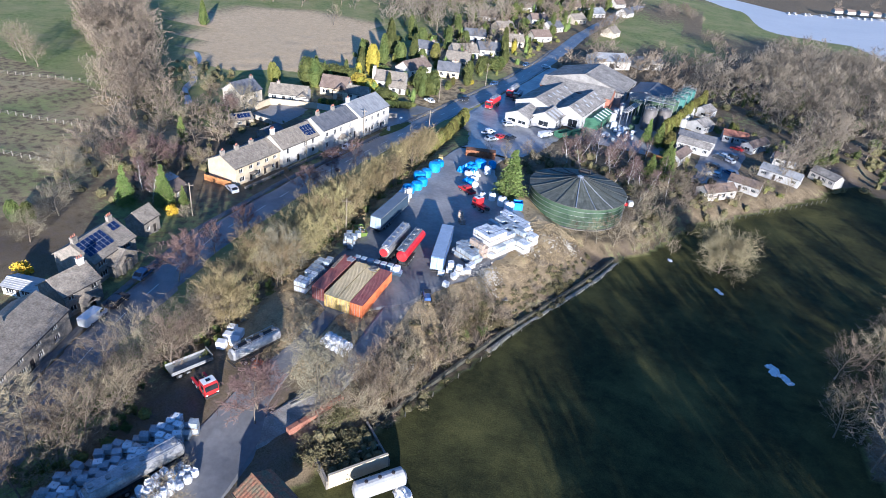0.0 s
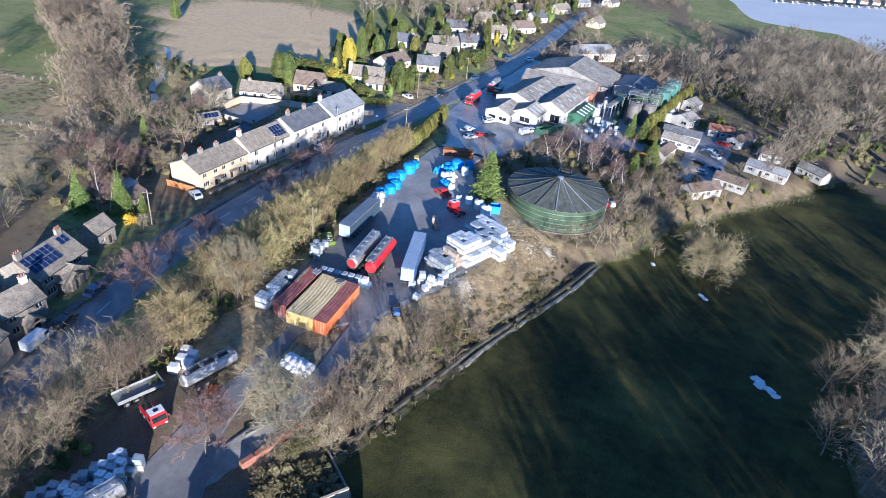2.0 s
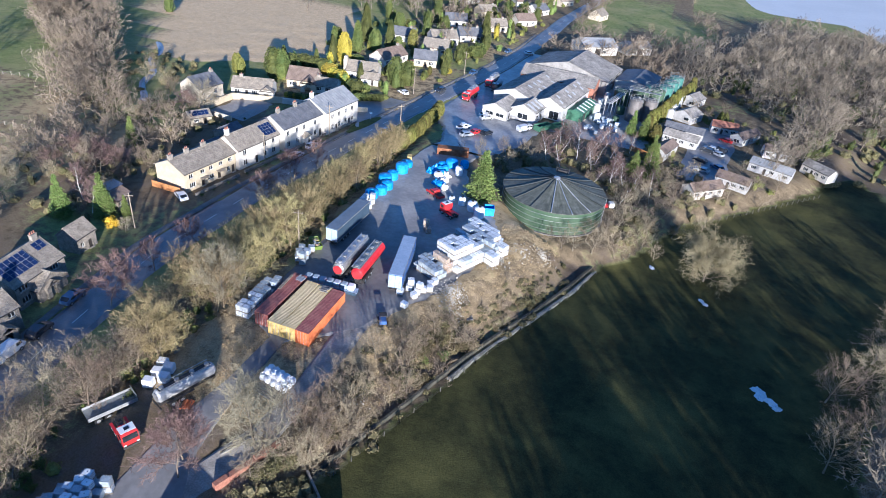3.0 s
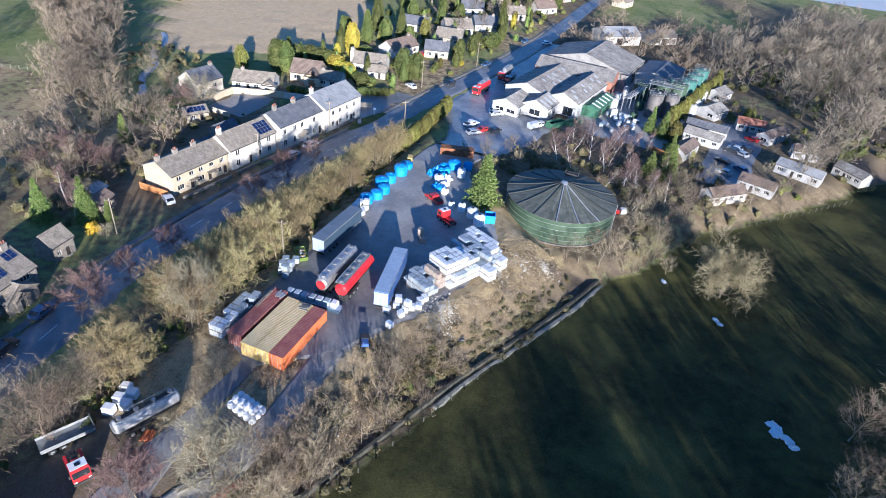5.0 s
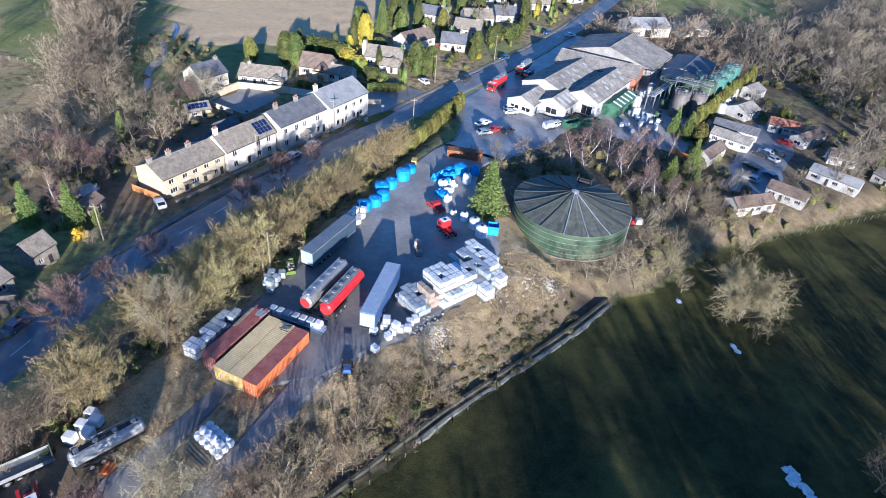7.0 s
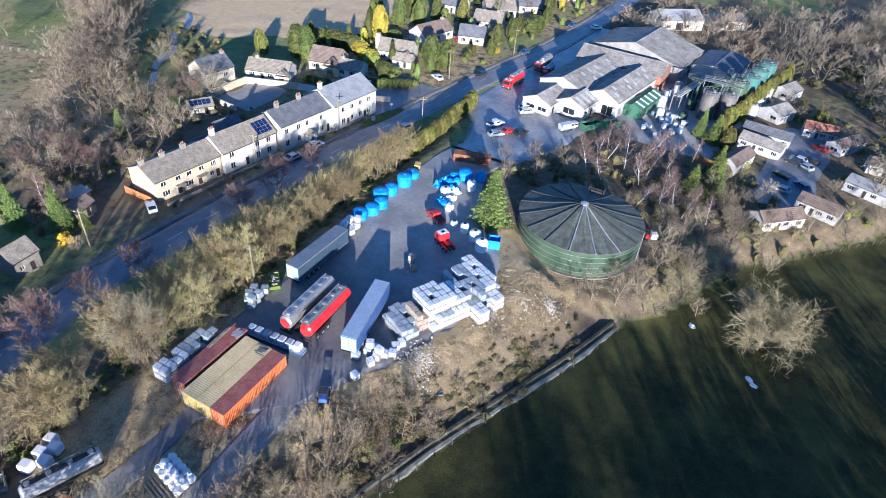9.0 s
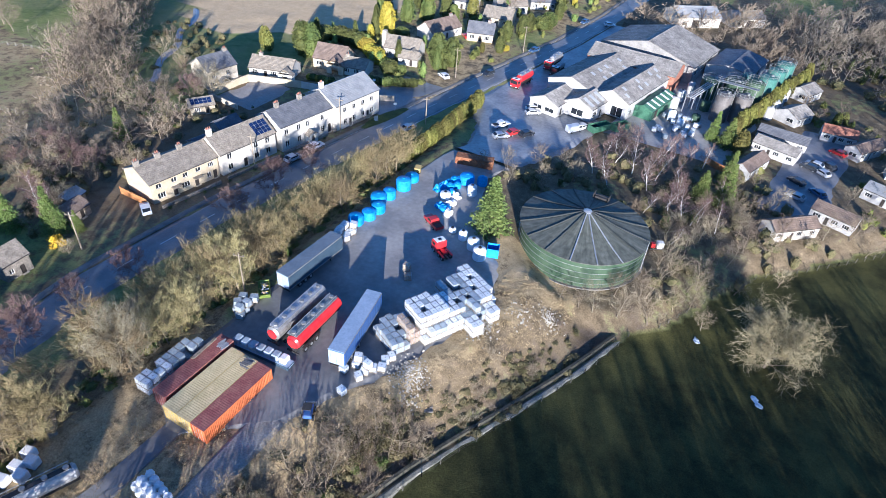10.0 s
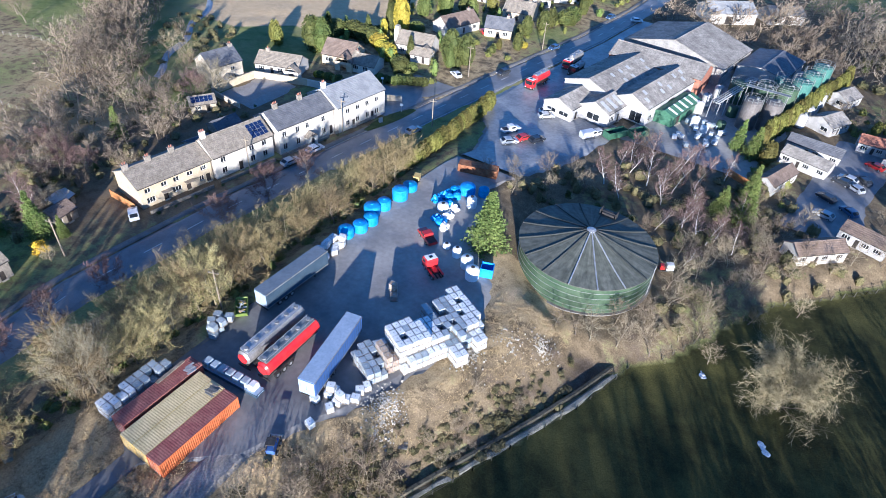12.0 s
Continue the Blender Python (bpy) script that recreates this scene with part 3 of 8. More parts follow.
def roof_slabs(parent, L, D, eave, ridge, over, material, ribs=0.0, hip=0.0):
    """Two pitched slabs with overhanging eaves and a ridge capping; ribs: pitch of corrugation."""
    for side in (0, 1):
        bm = bmesh.new()
        run = D / 2 + over
        rise = (ridge - eave) * run / (D / 2)
        lo = ridge - rise
        y_lo, y_hi = (-over, D / 2) if side == 0 else (D + over, D / 2)
        t = 0.14
        if ribs:
            n = max(1, int((L + 2 * over) / ribs * 2))
            cols = []
            for i in range(n + 1):
                x = -over + (L + 2 * over) * i / n
                b = 0.05 * (i % 2)
                cols.append([bm.verts.new((x, y_lo, lo + b)), bm.verts.new((x, y_hi, ridge + b)), bm.verts.new((x, y_lo, lo - t)), bm.verts.new((x, y_hi, ridge - t))])
            for a, b in zip(cols, cols[1:]):
                for q in ((0, 1), (3, 2), (2, 0), (1, 3)):
                    bm.faces.new((a[q[0]], b[q[0]], b[q[1]], a[q[1]]))
            for c in (cols[0], cols[-1]):
                bm.faces.new((c[0], c[1], c[3], c[2]))
        else:
            slope = math.hypot(y_hi - y_lo, ridge - lo)
            n = max(3, int(slope / 0.42))
            line = []
            for k in range(n):
                y0, z0 = y_lo + (y_hi - y_lo) * k / n, lo + rise * k / n
                line += [(y0, z0), (y0, z0 + 0.06)]
            line += [(y_hi, ridge), (y_hi, ridge - t), (y_lo, lo - t)]
            prism(bm, line, -over, L + over)
        bmesh.ops.recalc_face_normals(bm, faces=bm.faces)
        part("roof_slope", bm, material, parent)
    part("ridge_capping", prism(bmesh.new(), [(D / 2 - 0.22, ridge - 0.03), (D / 2, ridge + 0.13), (D / 2 + 0.22, ridge - 0.03)], -over, L + over), material, parent)


def chimney(parent, x, y, z0, h, w=1.1, d=0.65, pots=2, material=None):
    st = part("chimney", boxes((x - w / 2, x + w / 2, y - d / 2, y + d / 2, z0, z0 + h), (x - w / 2 - 0.07, x + w / 2 + 0.07, y - d / 2 - 0.07, y + d / 2 + 0.07, z0 + h, z0 + h + 0.14)), material or DARKSTONE, parent)
    for k in range(pots):
        px = x + (k - (pots - 1) / 2) * 0.42
        part("chimney_pot", tube(bmesh.new(), (px, y, z0 + h + 0.14), (px, y, z0 + h + 0.62), 0.14, 8, 0.11), BRICK, st, "clay pot")


def house(name, x, y, rz, L, D, eave, ridge, wall, roof, label, windows=(), doors=(), chims=(), side=None, over=0.25, base=None, gable_windows=(), pot_mat=None, ribs=0.0):
    """A gabled house: its front runs along local x from the origin, facing local -y."""
    z = gz(x, y) if base is None else base
    h = thing(name, pose(x, y, z, 0, 0, rz), label, name.replace("_", " "))
    holes = [(a, a + w, b, b + t) for a, b, w, t in windows] + [(a, a + w, 0.0, t) for a, w, t in doors]
    part("wall", wall_mesh(L, eave, 0.3, holes), wall, h, "front wall")
    for a, b, w, t in windows:
        fill_window(h, pose(a, 0, b), w, t, 2 if w < 1.3 else 3)
    for a, w, t in doors:
        dr = part("door", boxes((a + 0.05, a + w - 0.05, 0.1, 0.16, 0.05, t - 0.05)), DOOR, h, "dark panelled door")
        part("door_step", boxes((a - 0.1, a + w + 0.1, -0.35, 0.05, 0.0, 0.12)), STONE, h)
    part("wall", boxes((0, L, D - 0.3, D, 0, eave)), side or wall, h, "rear wall")
    for k, x0 in enumerate((0, L - 0.3)):
        g = part("gable", prism(bmesh.new(), [(0.3, 0), (D - 0.3, 0), (D - 0.3, eave), (D / 2, ridge - 0.16), (0.3, eave)], x0, x0 + 0.3), side or wall, h)
    for a, b, w, t in gable_windows:
        wn_ = fill_window(h, pose(-0.17, a + w, b, 0, 0, -90), w, t)
    roof_slabs(h, L, D, eave, ridge, over, roof, ribs)
    for cx, hgt, pots in chims:
        chimney(h, cx, D / 2, ridge - 0.6, hgt, pots=pots, material=pot_mat)
    part("gutter", boxes((-0.2, L + 0.2, -over - 0.12, -over - 0.01, eave - 0.20, eave - 0.10)), CHASSIS, h)
    return h


def porch(h, x, w, d, eave, ridge, wall, roof):
    p = part("porch", wall_mesh(w, eave, 0.22, [(w * 0.3, w * 0.7, 0.0, 2.0)]), wall, h, "small gabled porch front")
    p.matrix_local = pose(x, -d, 0)
    for s in (x, x + w - 0.22):
        part("porch_side", boxes((s, s + 0.22, -d + 0.222, 0, 0, eave)), wall, h)
    bm = bmesh.new()
    mid = x + w / 2
    for s in (-1, 1):
        v = [(mid, -d - 0.15, ridge), (mid, 0, ridge), (mid + s * (w / 2 + 0.2), 0, eave - 0.1), (mid + s * (w / 2 + 0.2), -d - 0.15, eave - 0.1)]
        top = [bm.verts.new(q) for q in v]
        low = [bm.verts.new((q[0], q[1], q[2] - 0.12)) for q in v]
        bm.faces.new(top), bm.faces.new(low[::-1])
        for i in range(4):
            bm.faces.new((top[i], low[i], low[(i + 1) % 4], top[(i + 1) % 4]))
    bmesh.ops.recalc_face_normals(bm, faces=bm.faces)
    part("porch_roof", bm, roof, h)


def solar(h, x0, yd, cols, rows, D, eave, ridge, w=1.0, hgt=1.65, front=True):
    """Panels laid on the front slope, yd metres up the slope from the eaves."""
    a = math.atan2(ridge - eave, D / 2)
    for i in range(cols):
        for j in range(rows):
            s = yd + j * (hgt + 0.04)
            p = part("solar_panel", boxes((0, w, 0, hgt, 0, 0.04)), SOLAR, h, "dark blue solar panel with silver frame")
            p.matrix_local = pose(x0 + i * (w + 0.03), s * math.cos(a), eave + s * math.sin(a) + 0.10, math.degrees(a), 0, 0)
            part("panel_frame", boxes((0, w, 0, 0.03, 0.04, 0.055), (0, w, hgt - 0.03, hgt, 0.04, 0.055), (0, 0.03, 0.03, hgt - 0.03, 0.04, 0.055), (w - 0.03, w, 0.03, hgt - 0.03, 0.04, 0.055), (0.03, w - 0.03, hgt / 2 - 0.01, hgt / 2 + 0.01, 0.04, 0.05)), ALU, p)


def pairs(xs, z_low, z_up, w, t_low, t_up):
    return [(x, z_low, w, t_low) for x in xs] + [(x, z_up, w, t_up) for x in xs]


RZ = 81.7
h = house("terraced_house", -89.0, 111.0, RZ + 1, 15.6, 9.0, 4.8, 7.0, CREAM, SLATE, "cream stone terraced cottages with stone slate roof", [(1.2, 3.1, 1.2, 1.0), (4.6, 3.1, 1.2, 1.0), (7.2, 3.1, 1.2, 1.0), (10.2, 3.1, 1.2, 1.0), (13.2, 3.1, 1.3, 1.0), (1.2, 0.8, 1.7, 1.2), (6.6, 0.8, 1.9, 1.2), (12.6, 0.8, 1.0, 1.2)], [(4.6, 1.0, 2.0), (9.6, 1.0, 2.0), (14.1, 1.0, 2.0)], [(0.6, 1.5, 2), (5.2, 1.5, 2), (10.2, 1.5, 2)], side=CREAM)
for px in (4.2, 9.2):
    part("porch_roof", boxes((px, px + 2.0, -1.1, 0, 2.2, 2.32)), SLATE, h, "flat stone porch hood")
h = house("terraced_house", -86.3, 126.8, RZ + 0.6, 14.6, 8.0, 5.2, 8.1, RENDER_W, SLATE, "white rendered terraced cottages with stone slate roof and solar panels", pairs([1.6, 8.6, 11.8], 0.8, 3.4, 1.2, 1.4, 1.3), [(5.6, 1.0, 2.1)], [(0.7, 1.9, 3)], pot_mat=RENDER_W)
solar(h, 10.2, 0.7, 4, 2, 8.0, 5.2, 8.1)
h = house("terraced_house", -83.3, 142.2, RZ, 15.6, 9.0, 6.3, 8.9, RENDER_W, BLUESLATE, "white rendered house with dark blue slate roof and brick stacks", pairs([1.0, 4.6, 12.0], 0.9, 4.0, 1.1, 1.5, 1.3) + [(7.4, 4.0, 1.0, 1.3)], [(7.6, 1.1, 2.1), (14.2, 1.0, 2.3)], [(2.8, 1.6, 3), (9.6, 1.6, 3)], pot_mat=DARKSTONE)
porch(h, 6.9, 2.5, 1.5, 2.3, 3.3, RENDER_W, SLATE)
h = house("terraced_house", -79.9, 158.0, RZ + 1, 15.4, 11.0, 6.6, 9.6, RENDER_W, GREYSLATE, "tall white rendered house with pale grey slate roof", pairs([2.4, 5.6, 8.8, 12.0], 1.0, 4.2, 1.2, 1.4, 1.2), [(4.3, 1.0, 2.1), (10.6, 1.0, 2.1)], [(0.6, 1.9, 2)], pot_mat=RENDER_W)
h = house("cottage", -71.4, 33.0, 107, 22.2, 9.0, 4.2, 7.0, DARKSTONE, SLATE, "long weathered stone cottage with stone slate roof", pairs([2.0, 6.2, 10.0, 14.0, 18.0], 0.8, 2.9, 1.3, 1.1, 0.9), [(4.4, 1.0, 2.0), (12.2, 1.0, 2.0)], [(14.0, 1.6, 2)])
h = house("cottage", -80.8, 56.2, 86, 6.8, 6.2, 4.4, 6.6, DARKSTONE, SLATE, "small stone cottage with brown slate roof and porch", [(0.7, 3.0, 1.1, 1.0), (5.0, 3.0, 1.1, 1.0), (0.7, 0.8, 1.1, 1.1)], [(3.0, 1.0, 2.0)], [(6.0, 1.6, 3)], pot_mat=RENDER_W)
porch(h, 2.2, 2.6, 1.8, 2.2, 3.2, DARKSTONE, SLATE)
h = house("cottage", -84.2, 65.6, 97, 10.6, 8.4, 4.6, 7.4, DARKSTONE, SLATE, "stone cottage with a roof full of solar panels", pairs([0.8, 7.4], 0.8, 3.1, 1.8, 1.2, 1.1), [(5.0, 1.0, 2.0)], [(0.8, 1.6, 3), (9.6, 1.6, 3)])
porch(h, 4.1, 2.8, 1.8, 2.2, 3.3, DARKSTONE, SLATE)
solar(h, 0.4, 1.2, 6, 2, 8.4, 4.6, 7.4)
solar(h, 8.2, 2.9, 2, 1, 8.4, 4.6, 7.4)
house("cottage", -92.6, 67.4, 7, 9.5, 6.0, 2.6, 4.6, DARKSTONE, SLATE, "low stone wing with stone slate roof beside the cottage", [(1.0, 0.9, 1.2, 1.1), (5.5, 0.9, 1.2, 1.1)], [(3.4, 1.0, 2.0)])
# village houses beyond the terrace
W1, W2 = pairs([1.0, 5.5], 0.9, 3.3, 1.2, 1.2, 1.1), [(1.0, 0.9, 1.6, 1.2), (6.5, 0.9, 1.6, 1.2)]
h = house("detached_house", -120.8, 155.7, 80, 9.0, 8.0, 5.5, 8.2, STONE, BLUESLATE, "stone house with dark blue slate roof and porch", W1, [(3.6, 1.0, 2.0)], [(8.3, 1.2, 2)])
porch(h, 2.8, 2.6, 1.6, 2.2, 3.2, STONE, BLUESLATE)
h = house("bungalow", -120.6, 170.0, 20, 12.5, 7.5, 2.7, 5.0, RENDER_W, SLATE, "white bungalow with grey tiled roof beside a fence", W2, [(4.4, 1.0, 2.0)], [(2.5, 1.3, 1)])
porch(h, 9.4, 4.2, 2.0, 2.5, 4.2, RENDER_W, SLATE)
h = house("bungalow", -111.0, 186.6, 14, 9.5, 8.5, 3.0, 6.2, CREAM, TILE, "cream bungalow with brown tiled roof and low wing", W2, [(4.4, 1.0, 2.0)], [])
porch(h, 5.4, 5.2, 2.6, 2.7, 5.2, CREAM, TILE)
house("bungalow", -101.4, 187.4, 14, 7.5, 7.0, 2.6, 4.4, RENDER_W, SLATE, "low slate-roofed wing beside the bungalow", [(1.0, 0.9, 1.6, 1.2), (4.0, 0.9, 1.6, 1.2)], [], [(1.0, 1.2, 1)])
h = house("bungalow", -99.6, 207.0, 14, 11.0, 8.0, 3.2, 6.0, RENDER_W, SLATE, "white bungalow with grey tiled roof among conifers", [(1.0, 0.9, 1.6, 1.2), (6.5, 0.9, 1.6, 1.2)], [(4.4, 1.0, 2.0)], [])
part("chimney", boxes((-1.6, -0.3, 2.4, 4.6, 0, 6.4), (-1.5, -0.4, 2.7, 4.3, 6.4, 7.2)), STONE, h, "broad tapering stone chimney breast")
porch(h, 7.6, 4.6, 2.4, 2.8, 4.6, RENDER_W, SLATE)
house("bungalow", -92.6, 204.6, 14, 6.0, 4.5, 2.4, 4.0, RENDER_W, SLATE, "small white gabled annexe with slate roof", [(1.0, 0.8, 1.4, 1.1)], [(3.6, 0.9, 2.0)])
VILLAGE = [
    (-94.6, 228.5, 74, 14, 7.8, RENDER_W, TILE), (-86.5, 238, 20, 9, 7, CREAM, BLUESLATE), (-90.5, 257.5, 12, 10.5, 9, CREAM, SLATE), (-110.5, 267, 10, 11, 7, RENDER_W, BLUESLATE),
    (-92, 273, 38, 12, 9, RENDER_W, SLATE), (-84, 287, 35, 11, 9, RENDER_W, BLUESLATE), (-80, 316, 35, 11, 8, STONE, SLATE), (-70, 340, 50, 12, 8, RENDER_W, TILE),
    (-92, 346, 50, 11, 8, CREAM, SLATE), (-68, 374, 65, 12, 8, RENDER_W, BLUESLATE), (-84, 392, 40, 11, 8, RENDER_W, TILE), (-62, 416, 60, 12, 8, STONE, SLATE),
    (-100, 430, 45, 11, 8, RENDER_W, SLATE), (-56, 456, 55, 12, 9, RENDER_W, GREYSLATE), (-78, 470, 35, 12, 8, CREAM, TILE), (-36, 480, 70, 12, 8, RENDER_W, BLUESLATE),
    (-48, 520, 60, 12, 8, RENDER_W, TILE), (-75, 530, 50, 12, 8, RENDER_W, SLATE), (-34, 392, 75, 11, 8, STONE, SLATE), (-100, 312, 30, 11, 8, RENDER_W, BLUESLATE), (-112, 372, 40, 11, 8, RENDER_W, TILE),
]
for x, y, rz, L, D, wall, roof in VILLAGE:
    house("bungalow", x, y, rz, L, D, 3.0, 5.8, wall, roof, "pale village house with a pitched roof amid gardens", [(1.0, 0.9, 1.6, 1.2), (L - 3.0, 0.9, 1.6, 1.2)], [(L / 2 - 0.5, 1.0, 2.0)], [(L - 2.0, 1.2, 1)])
h = house("garden_shed", -113.5, 142.5, 60, 6.0, 4.5, 2.3, 3.6, TIMBER, SLATE, "garden outbuilding with solar panels on its roof", [(1.0, 0.9, 1.4, 0.9)], [(3.6, 0.9, 1.9)])
solar(h, 0.4, 0.5, 5, 1, 4.5, 2.3, 3.6)
house("garden_shed", -97.2, 130.0, 82, 5.0, 4.0, 2.2, 3.2, DARKSTONE, BLUESLATE, "low stone outbuilding behind the terrace", [(1.0, 0.9, 1.0, 0.9)], [(3.0, 0.9, 1.9)])
house("garden_shed", -98.0, 138.0, 82, 6.0, 5.0, 2.6, 4.2, DARKSTONE, BLUESLATE, "slate-roofed outbuilding behind the terrace", [(1.0, 0.9, 1.0, 0.9)], [(3.0, 0.9, 1.9)])
house("garden_shed", -99.5, 101.0, 110, 4.0, 3.4, 2.1, 2.9, TIMBER, PANEL_W, "small pale-roofed garden shed", [(0.5, 0.9, 0.8, 0.8)], [(2.2, 0.9, 1.9)])
house("garden_shed", -95.5, 98.0, 100, 4.5, 4.0, 2.3, 3.4, TIMBER, TILE, "brown-roofed garden shed by the drive", [(0.5, 0.9, 0.8, 0.8)], [(2.2, 0.9, 1.9)])
house("garden_shed", -89.2, 82.0, 95, 4.6, 4.4, 3.4, 5.4, DARKSTONE, SLATE, "small stone outhouse with pyramidal slate roof", [(0.8, 1.2, 0.8, 0.9)], [(2.6, 0.9, 1.9)])
h = house("greenhouse", -95.2, 56.0, 10, 7.0, 3.6, 1.9, 2.5, FRAME_W, PANEL_W, "low lean-to with white translucent roof", [(0.6, 0.5, 1.6, 1.1), (3.6, 0.5, 1.6, 1.1)], [(2.5, 0.8, 1.8)])

# factory
FZ = -2.2
FW = [(1.2, 1.0, 2.2, 1.4), (5.5, 1.0, 2.2, 1.4)]
fl = "factory hall with white gables and grey fibre-cement roof"
house("factory_hall", -32.4, 211.0, 80.5, 27.5, 14.5, 4.9, 7.3, PANEL_W, FIBRE, fl, [], [], base=FZ, ribs=0.6, gable_windows=[(8.6, 0.6, 3.2, 2.0)])
house("factory_hall", -22.0, 210.0, 80.5, 27.0, 10.4, 4.9, 7.3, PANEL_W, FIBRE, fl, FW, [(12.0, 3.4, 3.6)], base=FZ, ribs=0.6, side=PANEL_W, gable_windows=[(1.2, 0.3, 3.4, 2.8), (6.4, 1.0, 2.2, 1.4)])
house("factory_hall", -38.2, 199.5, 80.5, 11.0, 8.6, 3.4, 5.2, PANEL_W, FIBRE, "low white factory office with grey roof", [], [(2.0, 1.1, 2.1)], base=FZ, ribs=0.6, gable_windows=[(0.8, 0.9, 2.8, 1.2), (4.6, 0.9, 2.8, 1.2)])
house("factory_hall", -29.5, 202.5, 80.5, 9.0, 8.6, 3.8, 5.8, PANEL_W, FIBRE, "white gabled factory entrance with patched roof", [(1.0, 1.0, 2.4, 1.5)], [(5.0, 1.2, 2.2)], base=FZ, ribs=0.6, gable_windows=[(2.4, 0.8, 3.6, 1.8)])
house("factory_hall", -43.5, 237.5, -2, 27.5, 12.0, 5.6, 8.0, BRICK, FIBRE, "long brick factory range with corrugated grey roof", [(2.0, 1.6, 2.2, 1.4), (22.0, 1.6, 2.2, 1.4)], [], base=FZ, ribs=0.6)
house("factory_hall", -13.0, 249.5, 82, 24.0, 32.0, 5.2, 9.4, SHADECLAD, FIBRE, "large factory hall with smooth grey roof", [(2.0, 2.0, 3.0, 1.6), (8.0, 2.0, 3.0, 1.6)], [(14.0, 4.0, 4.2)], base=FZ, ribs=0.9)
house("factory_hall", 3.0, 258.0, 82, 20.0, 14.0, 4.0, 5.4, PANEL_W, BLUESLATE, "low factory annexe with dark blue-grey roof", [(2.0, 1.0, 3.0, 1.4)], [(8.0, 3.0, 3.2)], base=FZ, ribs=0.9)
GREENSHED = mat("green_cladding", (0.05, 0.14, 0.085), (0.08, 0.19, 0.12), 0.6, 4, 0.55, 0.1)
lean = house("lean_to", -16.0, 214.0, 80.5, 16.0, 5.6, 3.0, 3.9, GREENSHED, GREENSHED, "low green corrugated lean-to with pale roof strips", [], [(2.0, 2.4, 2.4)], base=FZ, ribs=0.5)
for i in range(5):
    part("pale_strip", boxes((0, 0.9, 0, 3.0, 0, 0.05)), FRAME_W, lean, "pale translucent roof strip").matrix_local = pose(1.4 + i * 3.0, 0.0, 3.0 + 0.12, math.degrees(math.atan2(0.9, 2.8)), 0, 0)
house("factory_hall", -30.0, 306.0, 40, 18.0, 12.0, 4.0, 6.6, RENDER_W, GREYSLATE, "pale farm building with light grey roof", [(2.0, 1.0, 2.0, 1.2), (10.0, 1.0, 2.0, 1.2)], [(6.0, 3.0, 3.0)])
house("factory_hall", -12.0, 322.0, 40, 14.0, 9.0, 3.6, 5.6, RENDER_W, FIBRE, "pale farm outbuilding with grey roof", [(2.0, 1.0, 2.0, 1.2)], [(6.0, 3.0, 3.0)], ribs=0.8)

# static caravans
CARAVAN = [
    (20.6, 258.2, 66, 8.0, 6.8, PANEL_W, FIBRE), (19.1, 237.0, 62, 8.0, 7.2, PANEL_W, FIBRE), (10.4, 222.0, -6, 12.5, 4.4, PANEL_W, BLUESLATE), (10.3, 214.6, -14, 11.0, 4.6, PANEL_W, FIBRE),
    (12.0, 196.5, 72, 11.0, 4.4, PANEL_W, TILE), (25.7, 233.2, 3, 8.6, 5.0, PANEL_W, BRICK), (35.4, 225.0, 58, 11.5, 4.6, PANEL_W, TILE), (20.6, 173.4, 44, 11.0, 4.6, RENDER_W, TILE),
    (26.2, 188.4, -16, 9.0, 4.4, PANEL_W, TILE), (41.6, 219.6, 3, 10.5, 4.4, PANEL_W, TILE), (36.2, 205.6, -20, 12.0, 4.4, PANEL_W, GREYSLATE), (52.0, 214.5, -44, 9.0, 4.4, RENDER_W, FIBRE),
]
for x, y, rz, L, D, wall, roof in CARAVAN:
    c = house("static_caravan", x, y, rz, L, D, 2.7, 3.5 + 0.12 * D, wall, roof, "white static caravan with shallow pitched roof", [(0.7, 1.0, 1.6, 1.0), (L * 0.5, 1.0, 1.4, 1.0), (L - 2.2, 1.0, 1.4, 1.0)], [(L * 0.36, 0.8, 2.0)], gable_windows=[(1.0, 1.0, 2.0, 1.1)], over=0.15)

# circular slurry tank with a ribbed cone roof
tank = thing("storage_tank", pose(-12.5, 148.0, -2.7), "large round dark green tank with ribbed grey cone roof", "tank")
R, HW, AP = 12.2, 5.9, 8.9
part("tank_wall", lathe([(R, 0), (R, HW), (R - 0.15, HW), (R - 0.15, 0)], 72), GREENTANK, tank)
roof = lathe([(R + 0.25, HW - 0.12), (R + 0.25, HW), (R * 0.75, HW + (AP - HW) * 0.20), (R * 0.5, HW + (AP - HW) * 0.45), (0.5, AP)], 72)
part("cone_roof", roof, TANKROOF, tank, "grey membrane cone roof streaked with dirt")
part("apex_cap", lathe([(0.85, AP - 0.15), (0.85, AP + 0.1), (0.4, AP + 0.3), (0, AP + 0.32)], 16), STEEL, tank, "pale apex cap")
for k in range(16):
    a = 2 * math.pi * (k + 0.35) / 16
    bm = bmesh.new()
    pts = [(0.8, AP), (R * 0.5, HW + (AP - HW) * 0.45 + 0.08), (R * 0.75, HW + (AP - HW) * 0.20 + 0.08), (R + 0.25, HW + 0.06)]
    for (r0, z0), (r1, z1) in zip(pts, pts[1:]):
        tube(bm, (r0 * math.cos(a), r0 * math.sin(a), z0), (r1 * math.cos(a), r1 * math.sin(a), z1), 0.13, 6)
    part("roof_rib", bm, STEEL if k in (12, 13, 14) else RIBMAT, tank, "raised roof rib")
for z in (1.2, 2.4, 3.6, 4.8):
    part("hoop", lathe([(R, z - 0.03), (R + 0.05, z - 0.03), (R + 0.05, z + 0.03), (R, z + 0.03)], 72), STEEL, tank, "thin steel hoop")
